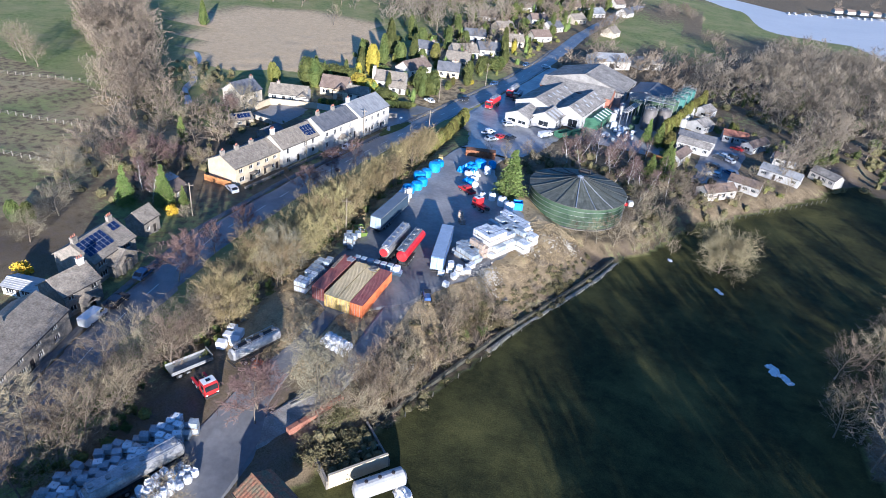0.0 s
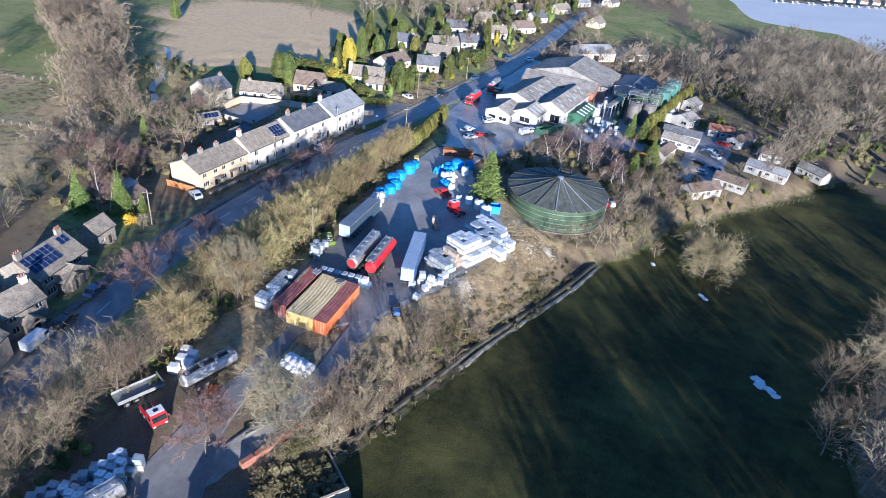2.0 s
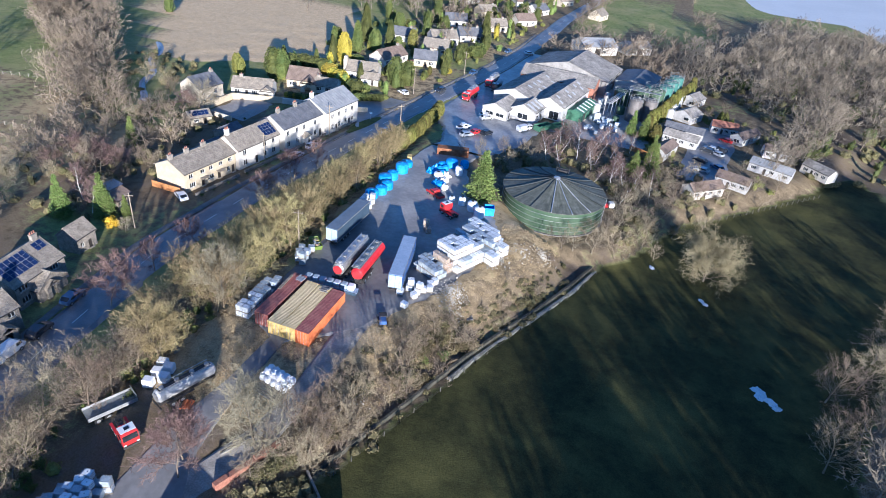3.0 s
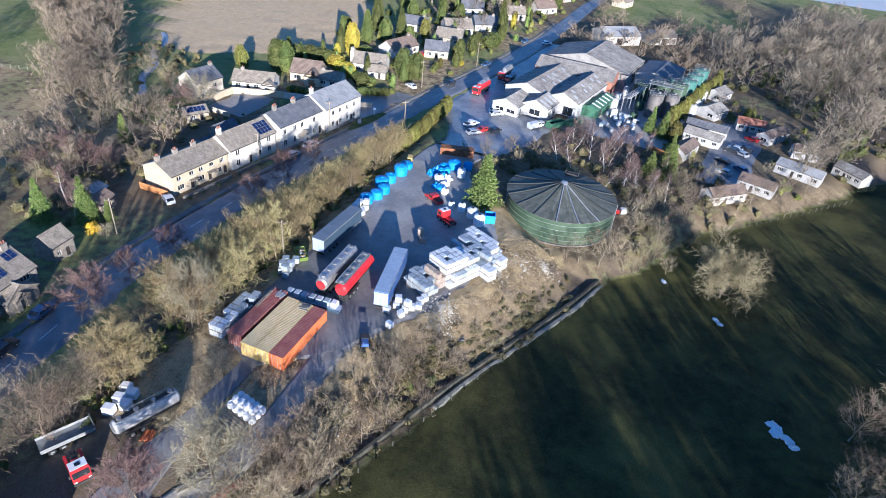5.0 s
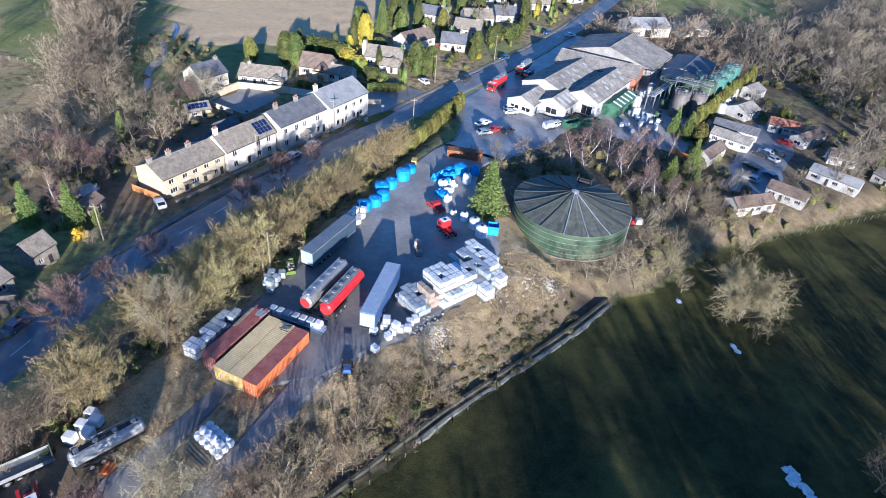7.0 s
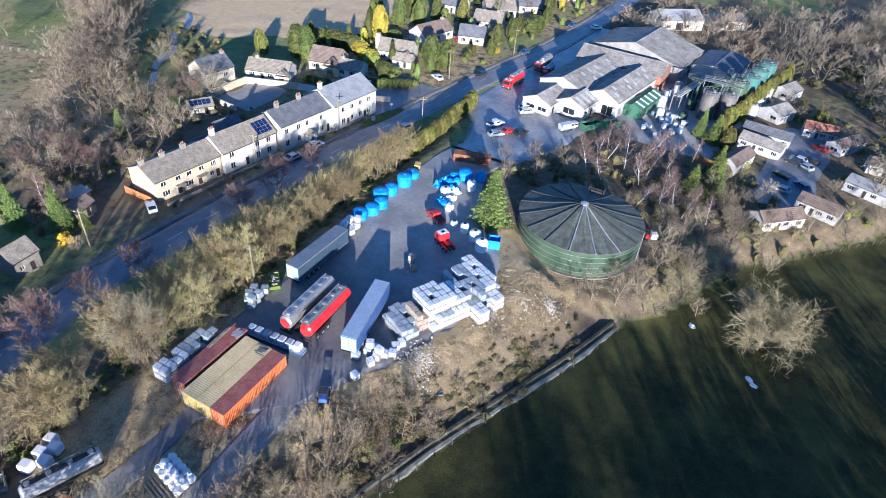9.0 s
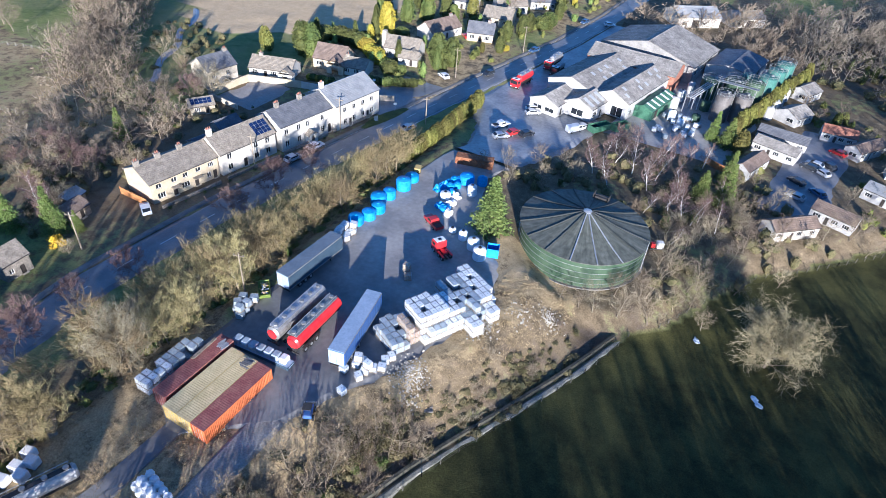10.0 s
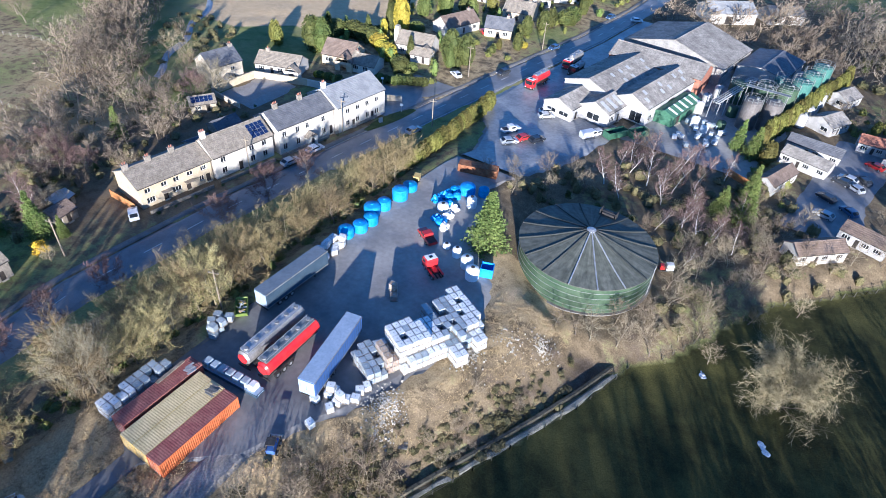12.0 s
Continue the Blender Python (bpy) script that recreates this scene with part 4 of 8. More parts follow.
part("base_ring", lathe([(R, 0), (R + 0.5, 0), (R + 0.5, 0.35), (R, 0.35)], 72), PAVING, tank, "concrete base ring")
part("hatch", boxes((-1.2, 1.2, 9.0, 10.2, HW + 0.75, HW + 1.2), (-1.6, -1.5, 8.8, 10.4, HW + 0.5, HW + 1.9), (1.5, 1.6, 8.8, 10.4, HW + 0.5, HW + 1.9), (-1.6, 1.6, 8.75, 8.85, HW + 1.75, HW + 1.85)), CHASSIS, tank, "railed inspection hatch")
lad = bmesh.new()
for s in (-0.3, 0.3):
    tube(lad, (R + 0.2, s, 0.1), (R + 0.2, s, HW + 0.8), 0.04, 6)
for i in range(18):
    tube(lad, (R + 0.2, -0.3, 0.3 + i * 0.33), (R + 0.2, 0.3, 0.3 + i * 0.33), 0.025, 5)
part("ladder", lad, STEEL, tank)

# silos and process tanks


def silo(x, y, r, hgt, material, label, dome=0.5, rails=True):
    s = thing("silo", pose(x, y, FZ), label, "silo", "silos beside the factory")
    part("shell", lathe([(r, 0), (r, hgt), (r * 0.7, hgt + dome * 0.7), (0, hgt + dome)], 24), material, s)
    part("access_ladder", boxes((r + 0.05, r + 0.12, -0.3, -0.24, 0, hgt + 1.0), (r + 0.05, r + 0.12, 0.24, 0.3, 0, hgt + 1.0), *[(r + 0.06, r + 0.1, -0.24, 0.24, z, z + 0.05) for z in np.arange(0.4, hgt, 0.5)]), DULLSTEEL, s)
    part("top_hatch", tube(bmesh.new(), (0.3 * r, 0, hgt + dome * 0.6), (0.3 * r, 0, hgt + dome + 0.35), 0.4, 10), DULLSTEEL, s)
    for z in np.arange(1.5, hgt, 1.8):
        part("seam", lathe([(r, z - 0.04), (r + 0.04, z - 0.04), (r + 0.04, z + 0.04), (r, z + 0.04)], 24), material, s)
    if rails:
        bm = bmesh.new()
        for k in range(12):
            a, b = 2 * math.pi * k / 12, 2 * math.pi * (k + 1) / 12
            p, q = (r * math.cos(a), r * math.sin(a)), (r * math.cos(b), r * math.sin(b))
            tube(bm, (*p, hgt), (*p, hgt + 1.2), 0.05, 5)
            for z in (0.6, 1.2):
                tube(bm, (*p, hgt + z), (*q, hgt + z), 0.04, 5)
        part("guard_rail", bm, DULLSTEEL, s, "galvanised guard rail")["kind"] = "stuff"
    return s


for x, y in ((-0.6, 227.5), (4.2, 229.8)):
    silo(x, y, 2.3, 7.4, SILOBROWN, "brown-grey steel silo with guard rail", 0.8)
for x, y, r, hg in ((-6.2, 243, 3.0, 5.2), (0.5, 238, 2.4, 7.8), (5.5, 240, 2.6, 8.6), (8.0, 247, 2.6, 8.6), (9.6, 255, 2.6, 8.6), (11.2, 263, 2.6, 8.6), (-0.5, 246, 2.4, 6.0), (3.2, 252, 2.4, 6.2)):
    silo(x, y, r, hg, TEAL if y > 246 else GREENTANK, "dark green process tank with guard rail")
for x, y in ((14.5, 262), (14.0, 256), (13.2, 250), (12.4, 244), (11.5, 238)):
    silo(x, y, 1.3, 3.2, PANEL_W, "small white plastic tank", rails=False)
gan = thing("gantry", pose(1.5, 231.5, FZ), "steel walkway gantry above the silos", "gantry")
for gx in (-5, 0, 5):
    part("gantry_post", boxes((gx - 0.1, gx + 0.1, -0.1, 0.1, 0, 9.6)), DULLSTEEL, gan)
part("walkway", boxes((-5.5, 5.5, -0.7, 0.7, 9.4, 9.5)), DULLSTEEL, gan)
for gy in (-0.7, 0.7):
    part("guard_rail", boxes((-5.5, 5.5, gy - 0.03, gy + 0.03, 10.5, 10.56), (-5.5, 5.5, gy - 0.03, gy + 0.03, 10.0, 10.06), *[(v - 0.03, v + 0.03, gy - 0.03, gy + 0.03, 9.5, 10.5) for v in range(-5, 6, 2)]), DULLSTEEL, gan)

# ---- vehicles and containers ----


def wheel(parent, x, y, r=0.5, w=0.3):
    t = part("tyre", tube(bmesh.new(), (x - w / 2, y, r), (x + w / 2, y, r), r, 16), BLACKRUB, parent)
    part("rim", tube(bmesh.new(), (x - w / 2 - 0.02, y, r), (x + w / 2 + 0.02, y, r), r * 0.55, 12), STEEL, t)


def curtain_trailer(x, y, rz, curtain, label, top=None):
    """A box trailer: 13.6 m along local y, rear doors at local y = 0."""
    t = thing("trailer", on_ground(x, y, rz, 0.1), label, "trailer")
    part("body", boxes((-1.25, 1.25, 0, 13.6, 1.15, 3.9), bevel=0.06), curtain, t)
    part("roof_sheet", boxes((-1.22, 1.22, 0.03, 13.57, 3.905, 3.95)), top or TRAILROOF, t, "blue-grey roof sheet")
    part("cant_rail", boxes((-1.29, -1.25, 0, 13.6, 3.75, 3.93), (1.25, 1.29, 0, 13.6, 3.75, 3.93), (-1.29, -1.25, 0, 13.6, 1.08, 1.22), (1.25, 1.29, 0, 13.6, 1.08, 1.22)), ALU, t)
    for s in (-1, 1):
        part("rear_door", boxes((0.03 if s > 0 else -1.2, 1.2 if s > 0 else -0.03, -0.06, -0.005, 1.2, 3.8)), TRAILROOF, t)
        bars = bmesh.new()
        for bx in (0.35, 0.85):
            tube(bars, (s * bx, -0.09, 1.2), (s * bx, -0.09, 3.8), 0.025, 6)
        part("lock_bar", bars, STEEL, t)
        st = bmesh.new()
        for k in range(20):
            box(st, s * 1.252 if s > 0 else -1.262, 1.262 if s > 0 else -1.252, 0.5 + k * 0.66, 0.56 + k * 0.66, 1.2, 3.74)
        part("curtain_strap", st, GREYCURT, t)["kind"] = "stuff"
    part("chassis", boxes((-0.5, -0.3, 0.3, 13.2, 0.75, 1.14), (0.3, 0.5, 0.3, 13.2, 0.75, 1.14), (-1.1, 1.1, 0.05, 0.2, 0.55, 0.75)), CHASSIS, t)
    for yy in (2.6, 3.9, 5.2):
        for s in (-1.0, 1.0):
            wheel(t, s, yy)
    part("landing_leg", boxes((-0.9, -0.75, 10.6, 10.75, 0, 1.14), (0.75, 0.9, 10.6, 10.75, 0, 1.14)), CHASSIS, t)
    return t


curtain_trailer(-30.6, 94.9, 12, CURTAIN, "pale blue curtain-sided trailer parked in the yard")
curtain_trailer(-47.8, 103.2, -1, GREYCURT, "slate-blue curtain-sided trailer parked beside the hedge", SLATEROOF)


def tank_trailer(x, y, rz, L, shell, endmat, label, cab=None, r=1.15, z0=1.25, walk_mat=None, walk_w=0.75, walk_x=0.0):
    """A road tanker lying along local y, its rear at local y = 0."""
    t = thing("tanker", on_ground(x, y, rz, 0.1), label, "tanker")
    prof = [(0.0, 0.0), (r * 0.75, 0.06), (r, 0.35), (r, L - 0.35), (r * 0.75, L - 0.06), (0, L)]
    bm = lathe(prof, 20)
    bmesh.ops.transform(bm, verts=bm.verts, matrix=Matrix.Translation((0, 0, z0 + r)) @ Matrix.Rotation(radians(-90), 4, "X"))
    part("tank_shell", bm, shell, t)
    part("rear_end", tube(bmesh.new(), (0, -0.03, z0 + r), (0, 0.05, z0 + r), r * 0.72, 20), endmat, t)
    top = z0 + 2 * r
    part("catwalk", boxes((walk_x - walk_w, walk_x + walk_w, 0.5, L - 0.5, top - 0.06, top + 0.05)), walk_mat or STEEL, t, "grating walkway")
    for k in range(max(3, int(L / 2))):
        yy = 1.0 + k * (L - 2.0) / (max(3, int(L / 2)) - 1)
        part("manhole", tube(bmesh.new(), (walk_x, yy, top + 0.05), (walk_x, yy, top + 0.3), 0.33, 12), ALU, t)
    for s in (walk_x - 0.62, walk_x + 0.62):
        part("hand_rail", boxes((s - 0.03, s + 0.03, 0.5, L - 0.5, top + 0.28, top + 0.34), *[(s - 0.025, s + 0.025, yy, yy + 0.05, top - 0.05, top + 0.28) for yy in np.linspace(0.6, L - 0.7, 7)]), STEEL, t)
    part("chassis", boxes((-0.5, 0.5, 0.2, L - 0.2, 0.8, z0 + 0.25), (-1.1, 1.1, 0.0, 0.15, 0.55, 0.8)), CHASSIS, t)
    for s in (-1.05, 1.05):
        part("mudguard", boxes((s - 0.18, s + 0.18, 1.0, 5.0, 1.08, 1.16)), CHASSIS, t)
        for yy in ((1.6, 2.9, 4.2) if L > 9 else (1.8, 3.1)):
            wheel(t, s * 0.95, yy)
    if cab:
        lorry_cab(t, L + 0.4, cab)
        for s in (-1.0, 1.0):
            wheel(t, s, L + 1.2)
        part("frame_rail", boxes((-0.45, 0.45, L - 0.3, L + 2.0, 0.7, 0.95)), CHASSIS, t)
    return t


def lorry_cab(t, y0, paint):
    out = [(0, 0.8), (2.1, 0.8), (2.15, 1.7), (1.95, 2.9), (1.7, 3.05), (0.1, 3.05), (0, 2.9)]
    bm = prism(bmesh.new(), [(y0 + a, b) for a, b in out], -1.2, 1.2)
    bmesh.ops.bevel(bm, geom=list(bm.edges), offset=0.06, segments=2, affect="EDGES")
    c = part("cab", bm, paint, t)
    part("windscreen", prism(bmesh.new(), [(y0 + 2.14, 1.82), (y0 + 2.19, 1.82), (y0 + 2.01, 2.75), (y0 + 1.96, 2.75)], -1.05, 1.05), GLASS, c)
    for s in (-1, 1):
        part("side_window", boxes((s * 1.2 - 0.012, s * 1.2 + 0.012, y0 + 0.75, y0 + 1.75, 1.85, 2.6)), GLASS, c)
        part("mirror", boxes((s * 1.36 - 0.1, s * 1.36 + 0.1, y0 + 1.85, y0 + 1.95, 1.9, 2.5)), CHASSIS, c)
        part("headlight", boxes((s * 0.9 - 0.18, s * 0.9 + 0.18, y0 + 2.10, y0 + 2.17, 0.9, 1.12)), FRAME_W, c)
    part("roof_panel", boxes((-1.1, 1.1, y0 + 0.12, y0 + 1.66, 3.055, 3.10)), FRAME_W, c, "white cab roof")
    part("roof_hatch", boxes((-0.35, 0.35, y0 + 0.6, y0 + 1.2, 3.10, 3.15)), GLASS, c)
    part("bumper", boxes((-1.2, 1.2, y0 + 1.95, y0 + 2.25, 0.4, 0.82), bevel=0.04), CHASSIS, c)


tank_trailer(-41.2, 93.4, 2, 12.0, ALU, REDPAINT, "bare aluminium tanker trailer with red end")
tank_trailer(-37.6, 93.6, 2, 11.0, REDPAINT, REDPAINT, "bright red tanker trailer with grey walkway", walk_mat=DULLSTEEL, walk_w=0.85, walk_x=-0.35)
tank_trailer(-49.4, 30.6, -22, 12.0, ALU, TRAILROOF, "blue-grey aluminium tanker among white tanks")
tank_trailer(-49.4, 57.4, -20, 8.8, PANEL_W, ALU, "white tanker body standing in the yard", r=1.0, walk_mat=CHASSIS, walk_w=0.4)
tank_trailer(-54.6, 219.6, 174, 7.4, REDPAINT, PANEL_W, "red rigid tanker lorry outside the factory", REDPAINT)
tank_trailer(-52.8, 239.6, 177, 7.4, ALU, ALU, "silver tanker lorry with red cab", REDPAINT)
tank_trailer(-49.6, 234.0, 177, 5.0, PANEL_W, ALU, "small white tanker lorry with dark cab", CHASSIS, r=0.8)


def flat_lorry(x, y, rz, label, L=5.0, paint=None):
    t = thing("lorry", on_ground(x, y, rz, 0.1), label, "lorry")
    part("chassis", boxes((-0.45, -0.25, 0, L + 2, 0.75, 1.0), (0.25, 0.45, 0, L + 2, 0.75, 1.0)), CHASSIS, t)
    part("deck", boxes((-0.5, 0.5, L - 1.8, L - 0.2, 1.0, 1.35)), REDPAINT, t)
    for yy in (0.9, 2.2, L + 1.2):
        for s in (-1.0, 1.0):
            wheel(t, s, yy)
    for s in (-1.0, 1.0):
        part("mudguard", boxes((s - 0.2, s + 0.2, 0.3, 2.9, 1.06, 1.14)), REDPAINT, t)
    part("fifth_wheel", boxes((-0.45, 0.45, 1.0, 2.1, 1.0, 1.2)), CHASSIS, t)
    lorry_cab(t, L, paint or REDPAINT)
    t.matrix_world = t.matrix_world @ Matrix.Diagonal((0.88, 0.88, 0.88, 1))
    return t


flat_lorry(-52.4, 53.4, -116, "dark red tractor unit with white cab roof", 3.6, CARPAINT["red"])
flat_lorry(-29.6, 125.5, 60, "red tractor unit parked by the white tanks", 3.0)
bed = thing("flatbed_trailer", on_ground(-56.6, 52.2, -26, 0.1), "grey flatbed trailer under the roadside trees", "trailer")
part("deck", boxes((-1.2, 1.2, 0, 6.4, 1.2, 1.4)), DULLSTEEL, bed)
part("headboard", boxes((-1.2, 1.2, 6.3, 6.4, 1.4, 2.3)), DULLSTEEL, bed)
part("side_board", boxes((-1.24, -1.2, 0, 6.4, 1.2, 1.8), (1.2, 1.24, 0, 6.4, 1.2, 1.8)), STEEL, bed)
for yy in (1.2, 2.5):
    for s in (-0.95, 0.95):
        wheel(bed, s, yy)


def corrugated(bm, p0, along, up, out, length, height, pitch=0.28, depth=0.05):
    """A trapezoid-ribbed sheet."""
    n = int(length / pitch)
    prev = None
    for i in range(n + 1):
        for f, d in ((0.0, 0), (0.3, 0), (0.45, 1), (0.85, 1)):
            s = min((i + f) * pitch, length)
            a = Vector(p0) + Vector(along) * s + Vector(out) * (d * depth)
            cur = (bm.verts.new(a), bm.verts.new(a + Vector(up) * height))
            if prev:
                bm.faces.new((prev[0], cur[0], cur[1], prev[1]))
            prev = cur
    return bm


def container(x, y, rz, side, top, front, label, L=12.2, W=2.44, H=2.6, lift=0.05):
    c = thing("shipping_container", on_ground(x, y, rz, lift), label, "container", "containers beside the lane")
    fr = 0.12
    part("frame", boxes(*[(a, a + fr, b, b + fr, 0, H) for a in (0, W - fr) for b in (0, L - fr)], *[(a, a + fr, fr, L - fr, z, z + fr) for a in (0, W - fr) for z in (0, H - fr)], *[(fr, W - fr, b, b + fr, z, z + fr) for b in (0, L - fr) for z in (0, H - fr)]), side, c)
    part("side_wall", corrugated(bmesh.new(), (W - 0.09, fr, fr), (0, 1, 0), (0, 0, 1), (1, 0, 0), L - 2 * fr, H - 2 * fr), side, c, "corrugated steel side")
    part("side_wall", corrugated(bmesh.new(), (0.09, fr, fr), (0, 1, 0), (0, 0, 1), (-1, 0, 0), L - 2 * fr, H - 2 * fr), side, c, "corrugated steel side")
    part("end_wall", corrugated(bmesh.new(), (fr, 0.09, fr), (1, 0, 0), (0, 0, 1), (0, -1, 0), W - 2 * fr, H - 2 * fr), front, c, "painted steel end")
    part("end_wall", corrugated(bmesh.new(), (fr, L - 0.09, fr), (1, 0, 0), (0, 0, 1), (0, 1, 0), W - 2 * fr, H - 2 * fr), front, c, "painted steel end")
    part("roof_panel", corrugated(bmesh.new(), (0.02, 0.0, H + 0.01), (0, 1, 0), (1, 0, 0), (0, 0, 1), L, W - 0.04, 0.32, 0.026), top, c, "corrugated steel roof")
    for s in (0.5, 1.0, 1.45, 1.95):
        part("lock_bar", tube(bmesh.new(), (s, -0.03, 0.1), (s, -0.03, H - 0.1), 0.025, 6), STEEL, c)
    return c


container(-39.5, 76.6, 0.5, ORANGE, MAROON, ORANGE, "orange shipping container with faded maroon roof")
container(-42.0, 76.6, 0.5, YELLOW, TAN, YELLOW, "yellow shipping container with tan roof")
container(-44.5, 76.6, 0.5, YELLOW, TAN, YELLOW, "yellow shipping container with tan roof")
container(-47.6, 77.6, 0.5, MAROON, MAROON, MAROON, "maroon shipping container with faded roof")
container(-46.2, 91.7, -85, GREYCURT, TRAILROOF, TRAILROOF, "low blue-grey flat rack loaded with wrapped bundles", L=9.8, W=1.6, H=0.6)
container(-47.0, 160.0, -72, RUST, RUST, RUST, "rusty brown open skip container", L=8.5, W=2.4, H=2.0)

# ---- trees and bushes ----


class Wood:
    """Collects tapered limbs as plain lists."""

    def __init__(self):
        self.v, self.f = [], []

    def limb(self, pts, radii, sides):
        base = len(self.v)
        for p, r in zip(pts, radii):
            d = (pts[1] - pts[0]).normalized()
            u = d.orthogonal().normalized()
            w = d.cross(u)
            for k in range(sides):
                a = 2 * math.pi * k / sides
                self.v.append(tuple(p + (u * math.cos(a) + w * math.sin(a)) * r))
        for j in range(len(pts) - 1):
            for k in range(sides):
                k2 = (k + 1) % sides
                a = base + j * sides
                self.f.append((a + k, a + k2, a + sides + k2, a + sides + k))

    def spike(self, p, q, r):
        base = len(self.v)
        d = (q - p).normalized()
        u = d.orthogonal().normalized() * r
        w = d.cross(u)
        for a in (0, 2.094, 4.189):
            self.v.append(tuple(p + u * math.cos(a) + w * math.sin(a)))
        self.v.append(tuple(q))
        self.f += [(base, base + 1, base + 3), (base + 1, base + 2, base + 3), (base + 2, base, base + 3)]

    def twiglet(self, p, q, r):
        base = len(self.v)
        d = q - p
        u = d.cross(Vector((0.37 * d.z + 0.21, d.x - 0.4, d.y + 0.63)))
        u = u.normalized() * r
        self.v += [tuple(p - u), tuple(p + u), tuple(q)]
        self.f.append((base, base + 1, base + 2))

    def leaf(self, p, size, rng, down=0.3):
        base = len(self.v)
        a = Vector((rng.gauss(0, 1), rng.gauss(0, 1), rng.gauss(0, 0.7) - down)).normalized()
        b = a.orthogonal().normalized()
        b.rotate(Matrix.Rotation(rng.uniform(0, 6.28), 3, a))
        c = a.cross(b) * size * 0.18
        for q in (p, p + a * size * 0.5 + b * size * 0.38 + c, p + a * size, p + a * size * 0.5 - b * size * 0.38 + c):
            self.v.append(tuple(q))
        self.f += [(base, base + 1, base + 2), (base, base + 2, base + 3)]


def bent(d, rng, amount):
    return (d + Vector((rng.gauss(0, amount), rng.gauss(0, amount), rng.gauss(0, amount)))).normalized()


def bare_tree(seed, height, spread, stems=1, limbs=9, twigs=5, fine=5, subs=4, up=0.35, thick=1.0, trunk_share=0.3, twig_r=0.03, dome=0.0, light=False):
    """A leafless tree: returns trunk-and-limb wood and a crown of twigs."""
    rng = random.Random(seed)
    trunk, crown = Wood(), Wood()
    for s in range(stems):
        many = stems > 1
        lean = Vector((rng.gauss(0, 0.08 + 0.25 * many), rng.gauss(0, 0.08 + 0.25 * many), 1)).normalized()
        foot = Vector((rng.gauss(0, 0.4), rng.gauss(0, 0.4), -0.4)) if many else Vector((0, 0, -0.4))
        hs = height * rng.uniform(0.75, 1.0) if many else height
        r0 = 0.016 * height * thick / math.sqrt(stems)
        pts, d, p = [foot], lean, foot
        n = 6
        for i in range(n):
            d = bent(d, rng, 0.10)
            d.z = max(d.z, 0.6)
            p = p + d * (hs * 0.78 + 0.4) / n
            pts.append(p)
        rad = [r0 * (1.25 - 0.25 * min(i, 1)) * (1 - 0.88 * i / n) for i in range(n + 1)]
        trunk.limb(pts, rad, 5)
        count = max(4, limbs // stems)
        for k in range(count):
            f = trunk_share + (1 - trunk_share) * (k + rng.random()) / count
            i = min(n - 1, int(f * n))
            q = pts[i].lerp(pts[i + 1], f * n - i)
            a = k * 2.4 + rng.uniform(-0.5, 0.5)
            rise = up + 1.1 * f ** 3 + rng.uniform(-0.15, 0.2)
            d1 = Vector((math.cos(a), math.sin(a), rise)).normalized()
            l1 = spread * (1.0 - 0.5 * max(0, f - 0.5) / 0.5) * rng.uniform(0.75, 1.12)
            if dome:
                l1 = spread * (1 - dome + dome * math.sin(math.pi * min(1.0, 0.22 + 0.72 * (f - trunk_share) / (1 - trunk_share)))) * rng.uniform(0.85, 1.1)
            r1 = max(0.022, rad[i] * 0.42)
            m1 = q + bent(d1, rng, 0.14) * l1 * 0.4
            d1b = bent(d1 + Vector((0, 0, 0.12)), rng, 0.2)
            m2 = m1 + d1b * l1 * 0.35
            m3 = m2 + bent(d1b + Vector((0, 0, 0.1)), rng, 0.3) * l1 * 0.3
            if light:
                trunk.spike(q, m2, r1)
            else:
                trunk.limb([q, m1, m2, m3], [r1, r1 * 0.65, r1 * 0.4, r1 * 0.14], 3)
            seg = [q, m1, m2, m3]
            for t in range(twigs):
                g = 0.2 + 0.8 * (t + rng.random()) / twigs
                gi = min(2, int(g * 3))
                o = seg[gi].lerp(seg[gi + 1], g * 3 - gi)
                d2 = bent((seg[gi + 1] - seg[gi]).normalized() + Vector((0, 0, 0.12)), rng, 0.5)
                l2 = l1 * rng.uniform(0.3, 0.58)
                e1 = o + d2 * l2 * 0.5
                e2 = e1 + bent(d2, rng, 0.3) * l2 * 0.5
                r2 = max(twig_r, r1 * 0.2)
                if light:
                    crown.twiglet(o, e1.lerp(e2, 0.8), r2)
                else:
                    crown.spike(o, e1.lerp(e2, 0.8), r2)
                for u in range(fine):
                    w = rng.random()
                    oo = o.lerp(e1, w * 2) if w < 0.5 else e1.lerp(e2, w * 2 - 1)
                    d3 = bent(d2 + Vector((0, 0, 0.1)), rng, 0.85)
                    l3 = l2 * rng.uniform(0.3, 0.6)
                    tip = oo + d3 * l3
                    crown.twiglet(oo, tip, twig_r)
                    for _ in range(subs):
                        ooo = oo.lerp(tip, rng.uniform(0.15, 0.95))
                        crown.twiglet(ooo, ooo + bent(d3, rng, 0.6) * l3 * rng.uniform(0.4, 0.8), twig_r * 0.75)
    return trunk, crown


